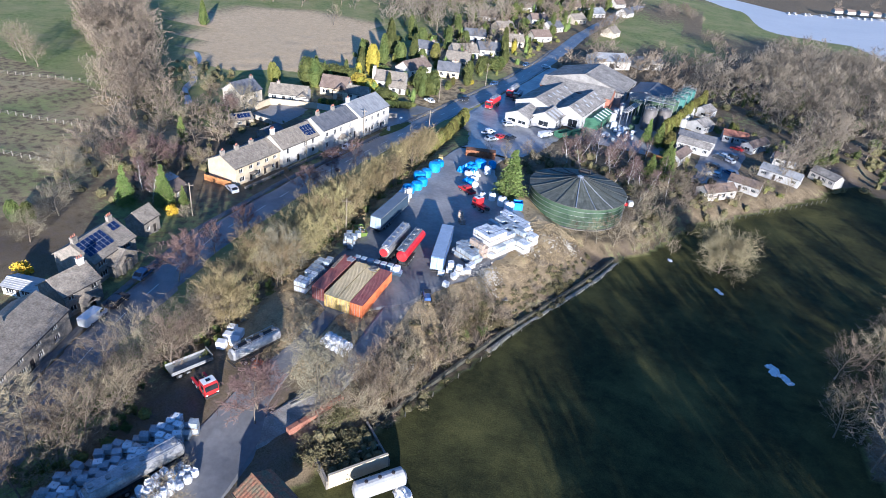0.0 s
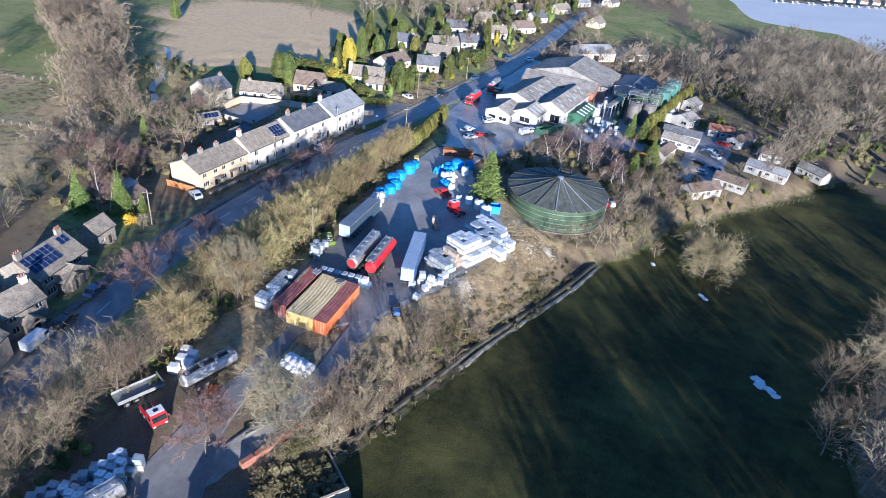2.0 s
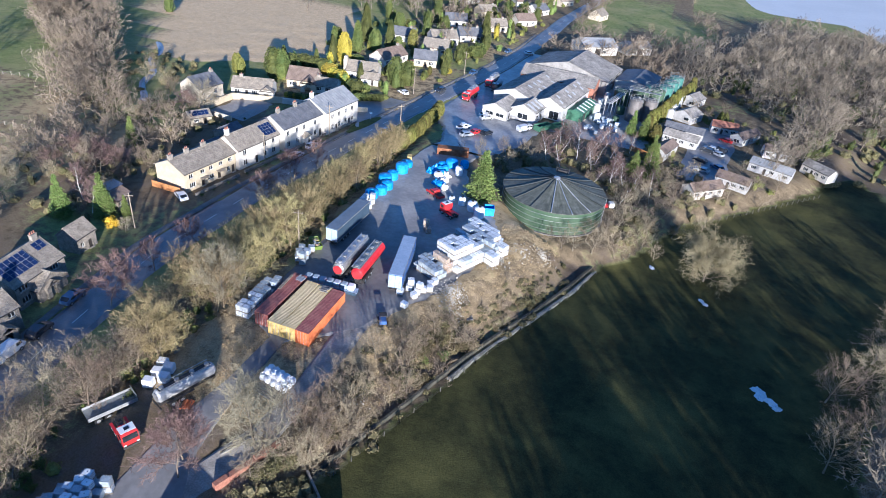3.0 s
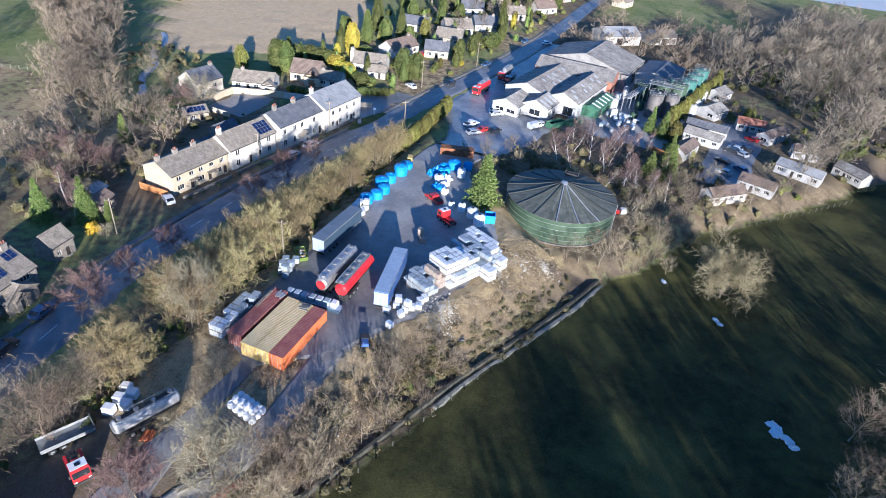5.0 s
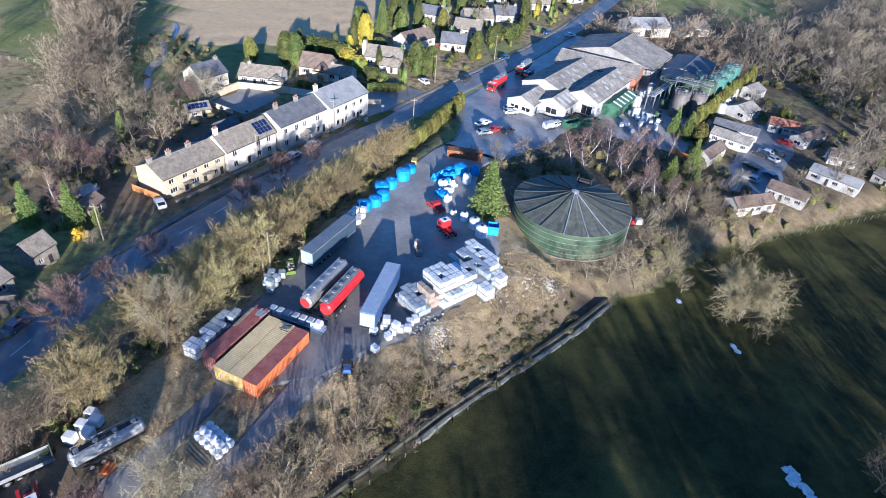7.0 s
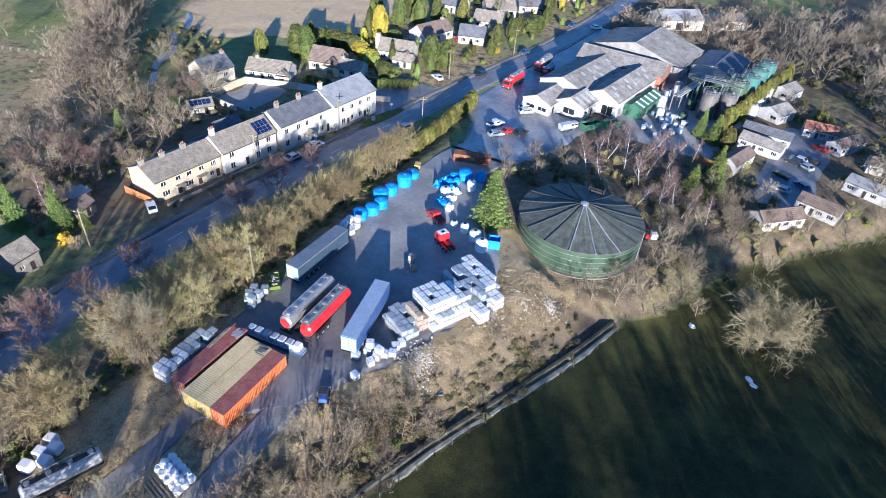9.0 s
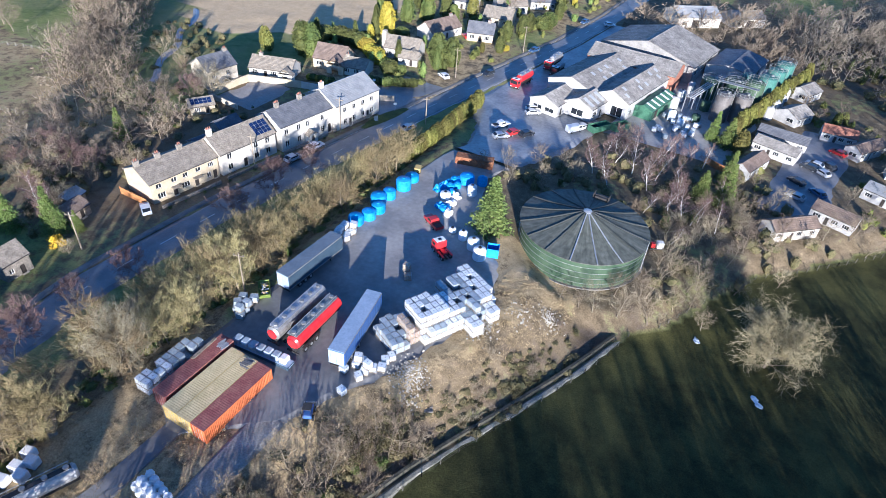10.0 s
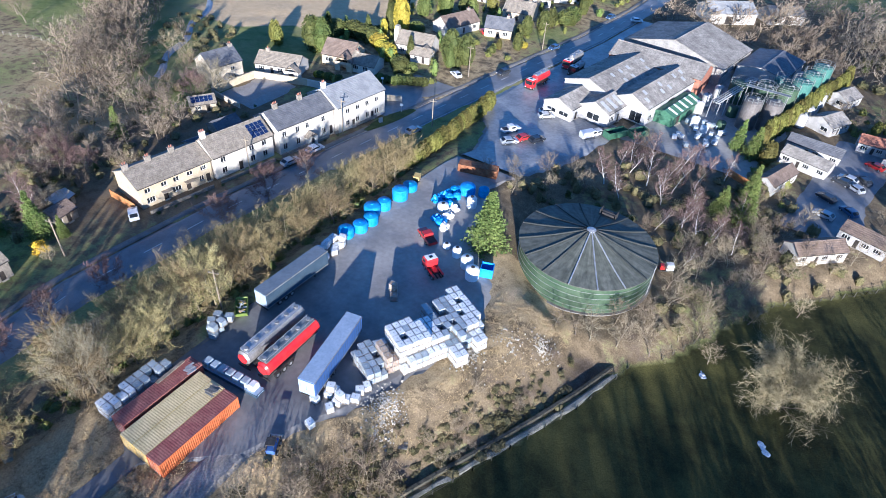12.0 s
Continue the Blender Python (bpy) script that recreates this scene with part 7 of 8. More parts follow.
for i in range(5):
    for j in range(3):
        stack(BAG, -39.6 + i * 1.02 + j * 0.1, 68.0 + j * 0.95 - i * 0.22, rngp.uniform(0, 360), 0, None, 0)
for i in range(4):
    stack(BAG, -39.0 + i * 1.05, 68.5 - i * 0.22, rngp.uniform(0, 360), 0, gz(-38, 68) + 0.95, 0)
slab = thing("timber_bearers", on_ground(-37.3, 66.6, -13, 0.05), "dark timber bearers laid in a row", "timber", kind="")
for i in range(7):
    part("bearer", boxes((-2.4, 2.4, -1.5 + i * 0.45, -1.22 + i * 0.45, 0, 0.2)), TIMBER, slab)
for x, y, s in ((34.0, 104.6, 1.0), (35.4, 103.6, 0.8), (33.2, 106.0, 0.7), (36.3, 102.4, 0.6), (13.4, 138.2, 0.6), (24.2, 130.2, 0.5), (25.0, 129.2, 0.45)):
    t = thing("plastic_sheet", on_ground(x, y, x * 50, -0.05), "crumpled white plastic sheeting lying in the field", "sheeting")
    bm = bmesh.new()
    bmesh.ops.create_icosphere(bm, subdivisions=3, radius=1.0)
    for v in bm.verts:
        n = noise.noise(v.co * 2.5 + Vector((x, y, 0)))
        v.co = Vector((v.co.x * 1.5 * s * (1 + 0.4 * n), v.co.y * 1.0 * s * (1 + 0.5 * n), max(0, v.co.z) * 0.45 * s * (1 + n)))
    part("sheet", bm, WHITEBAG, t)


def water_tank(x, y, r, hgt, material, label, base=None):
    t = thing("plastic_tank", pose(x, y, (gz(x, y) + 0.1) if base is None else base, 0, 0, x * 77), label, "tank", "plastic tanks in the yard")
    part("shell", lathe([(r * 0.97, 0), (r, 0.1), (r, hgt * 0.8), (r * 0.85, hgt * 0.92), (r * 0.35, hgt), (0.0, hgt)], 20), material, t)
    for z in (0.3, 0.55):
        part("rib", lathe([(r, z * hgt - 0.05), (r + 0.04, z * hgt), (r, z * hgt + 0.05)], 20), material, t)
    part("lid", tube(bmesh.new(), (0, 0, hgt - 0.02), (0, 0, hgt + 0.12), 0.32, 12), BLUEPLASTIC if material is BLUEPLASTIC else DOOR, t)


BL = "big blue round plastic water tank"
for x, y, r, hg in ((-50.0, 125.6, 1.5, 1.9), (-49.0, 128.4, 1.4, 1.9), (-48.8, 131.3, 1.4, 1.9), (-50.5, 133.8, 1.6, 2.2), (-49.8, 136.6, 1.35, 2.1), (-49.4, 141.2, 1.6, 2.5), (-49.7, 145.0, 1.5, 1.5), (-39.8, 151.2, 1.6, 2.1), (-42.0, 149.8, 0.9, 1.2), (-41.4, 146.8, 0.9, 1.3), (-42.6, 148.4, 0.7, 1.0), (-40.4, 148.2, 0.8, 1.2), (-36.8, 152.6, 1.1, 2.0), (-38.3, 139.3, 1.1, 1.0), (-40.2, 145.2, 0.7, 1.1)):
    water_tank(x, y, r, hg, BLUEPLASTIC, BL)
for x, y in ((-39.6, 139.8), (-42.8, 146.6), (-38.4, 141.8), (-43.2, 145.0), (-38.9, 144.5), (-37.2, 138.4), (-41.2, 150.8)):
    t = thing("plastic_sheet", on_ground(x, y, x * 50, 0.1), "crumpled blue tarpaulin bundle in the yard", "tarpaulin")
    bm = bmesh.new()
    bmesh.ops.create_icosphere(bm, subdivisions=3, radius=1.0)
    for v in bm.verts:
        n = noise.noise(v.co * 2.5 + Vector((x, y, 0)))
        v.co = Vector((v.co.x * 1.2 * (1 + 0.4 * n), v.co.y * 1.0 * (1 + 0.5 * n), max(0, v.co.z) * 1.0 * (1 + n)))
    part("sheet", bm, BLUEPLASTIC if x < -39.0 else WHITEBAG, t)
for x, y, r, hg in ((-33.5, 133.8, 0.7, 1.0), (-30.8, 133.0, 0.85, 1.9), (-27.9, 131.6, 1.15, 2.3), (-25.6, 129.6, 1.2, 2.4), (-36.6, 147.5, 1.0, 2.4), (-40.5, 143.2, 1.1, 1.5)):
    water_tank(x, y, r, hg, HDPE, "white round plastic tank with a dark lid")
t = thing("plastic_crate", on_ground(-24.0, 131.9, 20, 0.1), "open bright blue plastic tub", "tub")
part("tub", boxes((-1.1, 1.1, -1.0, -0.9, 0, 1.9), (-1.1, 1.1, 0.9, 1.0, 0, 1.9), (-1.1, -1.0, -0.9, 0.9, 0, 1.9), (1.0, 1.1, -0.9, 0.9, 0, 1.9), (-1.0, 1.0, -0.9, 0.9, 0, 0.1)), BLUEPLASTIC, t)
for i in range(14):
    stack(IBC, -49.2 + rngp.uniform(-0.7, 1.1), 118.4 + (i // 2) * 0.75 + rngp.uniform(-0.3, 0.3), rngp.uniform(0, 90), i % 2, 0.8, 10)
for i in range(10):
    stack(IBCG, -50.2 + rngp.uniform(-0.8, 1.0), 95.0 + i * 0.35, rngp.uniform(0, 40), i % 2, 0.8, 10)
SKIPG = mat("skip_green", (0.14, 0.22, 0.04), (0.22, 0.28, 0.07), 1, 6, 0.6, 0.2)
t = thing("waste_skip", on_ground(-50.2, 101.2, 45, 0.1), "green waste skip full of mixed scrap", "skip")
bm = prism(bmesh.new(), [(-1.9, 1.3), (-1.2, 0.05), (1.2, 0.05), (1.9, 1.3), (1.8, 1.3), (1.15, 0.2), (-1.15, 0.2), (-1.8, 1.3)], -0.9, 0.9)
part("skip_body", bm, SKIPG, t)
for s in (-0.92, 0.86):
    part("skip_side", prism(bmesh.new(), [(-1.9, 1.3), (-1.2, 0.05), (1.2, 0.05), (1.9, 1.3)], s, s + 0.06), SKIPG, t)
for i in range(22):
    part("scrap", boxes((-0.3, 0.3, -0.08, 0.08, -0.06, 0.06)), rngp.choice((TIMBER, STEEL, YELLOW, WHITEBAG, CARDBOARD)), t).matrix_local = pose(rngp.uniform(-0.6, 0.6), rngp.uniform(-1.3, 1.3), rngp.uniform(0.9, 1.35), rngp.uniform(-30, 30), rngp.uniform(-30, 30), rngp.uniform(0, 180))
t = thing("dump_hopper", on_ground(-50.4, 148.4, 20, 0.1), "small yellow tipping hopper", "hopper")
part("hopper_body", prism(bmesh.new(), [(-0.9, 1.4), (-0.3, 0.2), (0.7, 0.2), (0.9, 1.4)], -0.6, 0.6), YELLOW, t)
part("hopper_frame", boxes((-0.6, 0.6, -0.6, 0.7, 0.0, 0.2)), CHASSIS, t)
for i in range(7):
    t = thing("wrapped_bundle", pose(-45.6 + i * 1.35, 91.0 + i * 0.12, gz(-42, 91) + 0.75, 0, 0, 5), "blue-white plastic wrapped bundle on a flat rack", "bundle", "wrapped bundles")
    part("wrap", boxes((-0.62, 0.62, -0.7, 0.7, 0, 1.0), bevel=0.2), HDPE if i > 5 else IBCG.children[0].data.materials[0], t)

# ---- cars ----


def car(x, y, rz, paint, label, van=False, pickup=False):
    t = thing("van" if van else "pickup_truck" if pickup else "car", on_ground(x, y, rz, 0.1), label, "van" if van else "pickup" if pickup else "car")
    if van:
        out = [(-2.5, 0.35), (2.35, 0.35), (2.5, 0.9), (2.1, 1.15), (1.35, 1.95), (-2.4, 2.0), (-2.5, 1.8)]
        roof_y, win = (-2.3, 1.2), (0.75, 1.7, 1.2, 1.75)
    elif pickup:
        out = [(-2.5, 0.45), (2.4, 0.45), (2.5, 0.95), (1.3, 1.1), (0.7, 1.75), (-0.6, 1.75), (-0.8, 1.05), (-2.5, 1.05)]
        win = (-0.4, 0.8, 1.15, 1.6)
    else:
        out = [(-2.15, 0.35), (2.1, 0.35), (2.2, 0.75), (1.2, 0.98), (0.45, 1.48), (-1.3, 1.5), (-2.0, 1.05), (-2.2, 0.85)]
        win = (-1.3, 0.7, 1.02, 1.38)
    bm = prism(bmesh.new(), out, -0.88, 0.88)
    bmesh.ops.bevel(bm, geom=list(bm.edges), offset=0.07, segments=2, affect="EDGES")
    part("body", bm, paint, t)
    if not van and not pickup:
        part("windscreen", prism(bmesh.new(), [(1.19, 1.0), (1.24, 1.01), (0.52, 1.48), (0.47, 1.47)], -0.72, 0.72), GLASS, t)
        part("rear_window", prism(bmesh.new(), [(-1.96, 1.1), (-2.01, 1.1), (-1.40, 1.48), (-1.35, 1.48)], -0.7, 0.7), GLASS, t)
    else:
        f = (2.05, 1.17, 1.42, 1.9) if van else (1.25, 1.13, 0.76, 1.7)
        part("windscreen", prism(bmesh.new(), [(f[0], f[1]), (f[0] + 0.06, f[1] + 0.02), (f[2] + 0.05, f[3] + 0.02), (f[2], f[3])], -0.75, 0.75), GLASS, t)
    for s in (-1, 1):
        part("side_window", boxes((s * 0.88 - 0.012, s * 0.88 + 0.012, win[0], win[1], win[2], win[3])), GLASS, t)
        for wy in (-1.35, 1.35):
            wheel(t, s * 0.8, wy, 0.32, 0.22)
        part("headlight", boxes((s * 0.65 - 0.15, s * 0.65 + 0.15, out[2][0] - 0.12, out[2][0] - 0.01, 0.62, 0.75)), FRAME_W, t)
    if pickup:
        part("load_bed", boxes((-0.75, 0.75, -2.4, -0.95, 1.056, 1.10)), CHASSIS, t)
    return t


C = CARPAINT
car(-78.6, 148.2, -8, C["white"], "white hatchback parked at the roadside")
car(-79.0, 140.8, -8, C["silver"], "silver estate car parked by the terrace")
car(-66.3, 169.7, -10, C["silver"], "pale silver car on the village road")
car(-88.4, 108.6, 60, C["white"], "white car parked on a drive")
car(-77.0, 57.6, 8, C["white"], "white van parked beside the cottages", van=True)
car(-77.2, 63.0, 8, C["dark"], "dark blue hatchback parked beside the cottages")
car(-79.6, 71.5, 8, C["blue"], "blue estate car parked at the roadside")
car(-63.4, 243.2, 168, C["blue"], "turquoise-blue car on the far road")
car(-66.4, 215.1, 165, C["dark"], "dark car on the far road")
car(-51.6, 288.5, -60, C["white"], "white car beside the far road")
car(-60.4, 285.0, 172, C["blue"], "pale blue car on the far road")
car(-47.4, 184.4, -30, C["white"], "white pickup with an empty load bed", pickup=True)
car(-42.8, 182.6, -25, C["red"], "red hatchback parked in the factory yard")
car(-44.6, 178.4, -40, C["silver"], "pale blue car parked in the factory yard")
car(-40.0, 184.0, -25, C["dark"], "dark grey car parked in the factory yard")
car(-31.2, 195.4, -30, C["white"], "white delivery van outside the factory", van=True)
car(-29.8, 198.6, -30, C["silver"], "silver-blue car outside the factory")
car(-28.0, 200.2, -30, C["dark"], "dark car outside the factory")
car(-45.2, 200.6, -45, C["white"], "white car by the factory office")
car(-44.2, 198.0, -45, C["silver"], "silver car by the factory office")
car(-76.2, 204.4, 60, C["white"], "white car on a driveway")
car(-37.6, 133.6, 60, C["red"], "dark red flat vehicle in shade", pickup=True)
for x, y, k in ((24.6, 213.0, "dark"), (25.7, 215.4, "silver"), (27.5, 211.9, "silver"), (28.8, 216.9, "dark"), (22.5, 203.2, "dark"), (22.9, 195.4, "silver"), (27.4, 200.2, "blue"), (30.6, 226.5, "red"), (-88, 240, "red"), (-86.5, 244, "white"), (-83.5, 247, "blue"), (-117.5, 176.5, "blue")):
    car(x, y, rngp.uniform(40, 80), C[k], k.replace("dark", "dark grey") + " car parked between the homes")

# ---- walls, fences, poles ----


def rail_fence(x0, y0, x1, y1, label, material=TIMBER, posts=2.4, hgt=1.15, rails=3):
    L = math.hypot(x1 - x0, y1 - y0)
    n = max(2, int(L / posts) + 1)
    t = thing("fence", pose(x0, y0, 0), label, "fence")
    prev = None
    for i in range(n):
        x, y = x0 + (x1 - x0) * i / (n - 1), y0 + (y1 - y0) * i / (n - 1)
        z = gz(x, y)
        part("post", boxes((x - x0 - 0.06, x - x0 + 0.06, y - y0 - 0.06, y - y0 + 0.06, z - 0.2, z + hgt + 0.1)), material, t)
        if prev:
            for k in range(rails):
                h_ = hgt * (k + 0.8) / rails
                bm = bmesh.new()
                tube(bm, (prev[0] - x0, prev[1] - y0, prev[2] + h_), (x - x0, y - y0, z + h_), 0.018, 4)
                part("rail", bm, material, t)
        prev = (x, y, z)


FENCE_P = mat("pale_fence_timber", (0.24, 0.215, 0.17), (0.34, 0.31, 0.25), 1.2, 8, 0.9, 0.3)
for a in ((-201, 137.8, -172.4, 148.7), (-172.4, 148.7, -150, 152), (-170, 113.8, -138.7, 119.5), (-165.9, 144.8, -135, 127), (-135, 127, -122, 118.3), (-150, 94.6, -126, 98.5), (-136, 123, -131, 118), (-131, 118, -128, 121)):
    rail_fence(*a, "pale timber post and rail field fence", FENCE_P)
for k in range(12):
    y0, y1 = 60 + k * 6, 66 + k * 6
    rail_fence(lerp_table(y0, WALL_X) + 1.5, y0, lerp_table(y1, WALL_X) + 1.5, y1, "dark post and wire field fence", MOSSWALL, 3.0, 0.95, 2)
rail_fence(7, 137, 18, 160, "dark post and wire field fence", MOSSWALL)
rail_fence(18, 160, 34, 177, "dark post and wire field fence", MOSSWALL)
rail_fence(34, 177, 57, 203, "dark post and wire field fence", MOSSWALL)


def stone_wall(x0, y0, x1, y1, hgt, thick, material, label, name="boundary_wall", stones=0.55):
    """A rubble wall of separate uneven courses on the ground."""
    t = thing(name, pose(x0, y0, 0), label, "wall")
    L = math.hypot(x1 - x0, y1 - y0)
    n = max(1, int(L / 2.5))
    a = math.atan2(y1 - y0, x1 - x0)
    for i in range(n):
        u = i / n
        x, y = x0 + (x1 - x0) * u, y0 + (y1 - y0) * u
        z = gz(x, y)
        bm = boxes((0, L / n - 0.004, -thick / 2, thick / 2, -0.6, hgt + rngp.uniform(-0.05, 0.05)), bevel=0.04)
        part("wall_section", bm, material, t).matrix_local = pose(x - x0, y - y0, z, 0, 0, math.degrees(a))
        part("coping", boxes((0.02, L / n - 0.02, -thick / 2 - 0.05, thick / 2 + 0.05, hgt + 0.056, hgt + 0.2), bevel=0.03), material, t).matrix_local = pose(x - x0, y - y0, z, 0, 0, math.degrees(a))


for k in range(9):
    y0, y1 = 58 + k * 8.1, 66.1 + k * 8.1
    stone_wall(lerp_table(y0, WALL_X) - 0.6, y0, lerp_table(y1, WALL_X) - 0.6, y1, 0.7, 0.4, MOSSWALL, "low mossy dry-stone wall between bank and field")
stone_wall(-118.5, 153.0, -117.8, 166.8, 1.9, 0.3, CREAM, "cream rendered garden wall", "garden_wall")
stone_wall(-117.8, 166.8, -103.5, 172.4, 1.9, 0.3, CREAM, "cream rendered garden wall", "garden_wall")
stone_wall(-118.5, 153.0, -107.2, 152.0, 1.2, 0.3, STONE, "low stone garden wall", "garden_wall")
stone_wall(-103.5, 172.4, -95.5, 174.5, 1.8, 0.3, RENDER_W, "white rendered garden wall", "garden_wall")
stone_wall(-87.0, 176.5, -78.5, 181.5, 1.4, 0.4, STONE, "sandstone wall at the road junction", "garden_wall")
for i in range(4):
    stone_wall(-86.6 + i * 2.1, 111 + i * 15.3, -84.6 + i * 2.1, 124.5 + i * 15.3, 0.5, 0.25, DARKSTONE, "low stone front-garden wall", "garden_wall")
strip("garden_paving", list(np.arange(153.5, 171, 1.5)), lambda y: -117.4, lambda y: -104.5, 4, 0.32, PLAINCOURT, "pale paved garden behind the terrace", "paving", 0.3)
t = thing("panel_fence", pose(-97.5, 110.0, gz(-97, 110)), "bright orange-brown timber panel fence", "fence")
for i in range(6):
    part("panel", boxes((i * 1.3, i * 1.3 + 1.26, -0.04, 0.04, 0.05, 1.6)), ORANGEWOOD, t)
    part("post", boxes((i * 1.3 - 0.04, i * 1.3 + 0.0, -0.06, 0.06, 0, 1.7)), ORANGEWOOD, t)
t = thing("panel_fence", pose(1.5, 200.0, gz(1.5, 200), 0, 0, -25), "orange-brown timber panel fence", "fence")
for i in range(6):
    part("panel", boxes((i * 1.5, i * 1.5 + 1.46, -0.04, 0.04, 0.05, 1.7)), ORANGEWOOD, t)
t = thing("panel_fence", pose(-122.0, 164.0, gz(-122, 164), 0, 0, 35), "brown timber panel fence beside the bungalow", "fence")
for i in range(9):
    part("panel", boxes((i * 1.6, i * 1.6 + 1.55, -0.04, 0.04, 0.05, 1.6)), TIMBER, t)


def pole(x, y, hgt, label, arm=True, lean=0.0):
    t = thing("utility_pole", on_ground(x, y, 20), label, "pole")
    part("mast", tube(bmesh.new(), (0, 0, -0.3), (lean, 0, hgt), 0.15, 8, 0.1), TIMBER, t)
    if arm:
        part("cross_arm", boxes((-0.9 + lean, 0.9 + lean, -0.06, 0.06, hgt - 0.7, hgt - 0.58)), TIMBER, t)
        for s in (-0.8, 0, 0.8):
            part("insulator", tube(bmesh.new(), (s + lean, 0, hgt - 0.58), (s + lean, 0, hgt - 0.38), 0.05, 6), PAVING, t)


PL = "grey wooden utility pole with cross-arm"
for x, y, hg in ((-52.8, 99.5, 8.5), (-88.0, 94.4, 8.0), (-79.2, 158.5, 9.0), (-83.2, 133.0, 8.5), (-73.5, 207, 9), (-66, 240, 9), (-64.5, 175.0, 7.5)):
    pole(x, y, hg, PL)

# ---- rubble, planks, debris ----
rub = thing("rubble_heap", pose(0, 0, 0), "heap of pale broken stones on the bank", "rubble", kind="stuff")
V, F = [], []
spots = [(-17.8, 114.2, 2.3, 330), (-21.6, 100.6, 2.6, 420), (-9.3, 125.0, 2.0, 150), (-20.0, 97.5, 1.8, 90), (-26.5, 72.0, 2.5, 60), (-13.5, 121.0, 2.5, 60)]
for cx, cy, r, n in spots:
    for i in range(n):
        x, y, s = cx + rngp.gauss(0, r * 0.5), cy + rngp.gauss(0, r * 0.6), rngp.uniform(0.06, 0.18)
        z, b = gz(x, y) + s * 0.3, len(V)
        m = pose(x, y, z, rngp.uniform(0, 360), rngp.uniform(0, 360), rngp.uniform(0, 360))
        for q in ((-1, -0.8, -0.6), (1, -0.9, -0.5), (0.8, 0.9, -0.6), (-0.9, 0.8, -0.7), (-0.7, -0.6, 0.6), (0.8, -0.7, 0.5), (0.7, 0.6, 0.7), (-0.8, 0.7, 0.5)):
            V.append(tuple(m @ (Vector(q) * s)))
        F += [tuple(b + k for k in f) for f in ((0, 3, 2, 1), (4, 5, 6, 7), (0, 1, 5, 4), (1, 2, 6, 5), (2, 3, 7, 6), (3, 0, 4, 7))]
put("stones", mesh_of("stones", V, F, RUBBLE), rub)


def planks(x, y, rz, n, L, material, label, gap=0.35, tilt=0.0, hgt=0.18):
    t = thing("timber_stack", on_ground(x, y, rz, 0.08), label, "timber")
    for i in range(n):
        part("plank", boxes((0, L, i * gap, i * gap + 0.22, 0, hgt)), material, t).matrix_local = pose(rngp.uniform(-0.2, 0.2), 0, 0, 0, rngp.uniform(-1, 1) * tilt, rngp.uniform(-2, 2))
    return t


planks(-54.8, 67.0, 60, 12, 1.0, TIMBER, "row of short split timber posts", 0.36, 8, 0.9)
planks(-28.6, 65.0, 70, 3, 9.5, PAVING, "long pale concrete beams beside the lane", 0.7, 0, 0.5)
planks(-44.9, 87.4, 80, 5, 1.3, STEEL, "steel offcuts lying on the container roof", 0.3, 4, 0.12).location.z += 2.62
planks(-41.0, 86.6, 5, 6, 1.4, PAVING, "broken pallet lying on the container roof", 0.28, 6, 0.14).location.z += 2.62
planks(-46.9, 84.0, 92, 2, 4.5, TIMBER, "long timbers lying on the container roof", 0.3, 0, 0.14).location.z += 2.62
planks(-17.3, 97.5, 30, 5, 1.2, PAVING, "pale broken pallet on the bank", 0.28, 4)
planks(-37.0, 54.8, 62, 2, 6.0, PAVING, "long grey kerb beam under the tree", 0.5, 0, 0.4)

# old sheds at the near end of the yard
t = thing("ruined_wall", on_ground(-34.8, 50.4, 69), "low ruined red brick wall", "wall")
for i in range(5):
    part("wall_section", boxes((i * 1.95, i * 1.95 + 1.93, -0.4, 0.4, -0.4, 1.2 - 0.12 * (i % 3)), bevel=0.05), BRICK, t)
t = thing("ruined_shed", on_ground(-26.3, 46.9, 50.5, 0.0), "roofless shed with pale rendered wall, overgrown inside", "shed")
part("wall", boxes((0, 8.6, 0, 0.35, -0.6, 2.5)), CREAM, t, "pale rendered front wall")
part("wall", boxes((-0.35, 0, 0, 7.6, -0.6, 1.5)), DARKSTONE, t, "stone side wall")
part("wall", boxes((8.6, 8.9, 0, 7.6, -0.6, 1.3)), DARKSTONE, t, "stone side wall")
part("fallen_beam", boxes((0.0, 8.6, 3.0, 3.18, 1.1, 1.3)), TIMBER, t)
inner = pose(-26.3, 46.9, 0, 0, 0, 50.5)
thickets("undergrowth", [(*(inner @ Vector((u, v, 0)))[:2], 1.2, 2.0) for u in (1.0, 2.8, 4.6, 6.4, 7.8) for v in (1.6, 3.4, 5.2, 6.8)], 71, BRAMBLE, "brown-green brambles filling the roofless shed", leaf=0.2)
MOSSRUST = mat("rusty_mossy_sheet", (0.15, 0.155, 0.095), (0.30, 0.13, 0.075), 0.9, 4, 0.85, 0.4, spread=0.35)
PALEGREEN = mat("pale_green_boards", (0.22, 0.31, 0.14), (0.32, 0.41, 0.20), 0.9, 4, 0.8, 0.2, spread=0.2)
h = house("shed", -34.6, 38.6, -22, 6.6, 5.2, 2.4, 3.7, PALEGREEN, MOSSRUST, "pale green shed with mossy rusty corrugated roof", [], [(2.6, 1.2, 2.0)], ribs=0.5, over=0.1)
house("barn", -52.0, 4.0, 30, 22.0, 9.0, 6.6, 9.6, DARKSTONE, FIBRE, "stone barn with grey corrugated roof south of the yard", [], [(5.0, 3.4, 3.6)], ribs=0.6)
t = thing("storage_vessel", on_ground(-22.6, 46.6, 48, 0.3), "white horizontal steel tank on cradles", "tank")
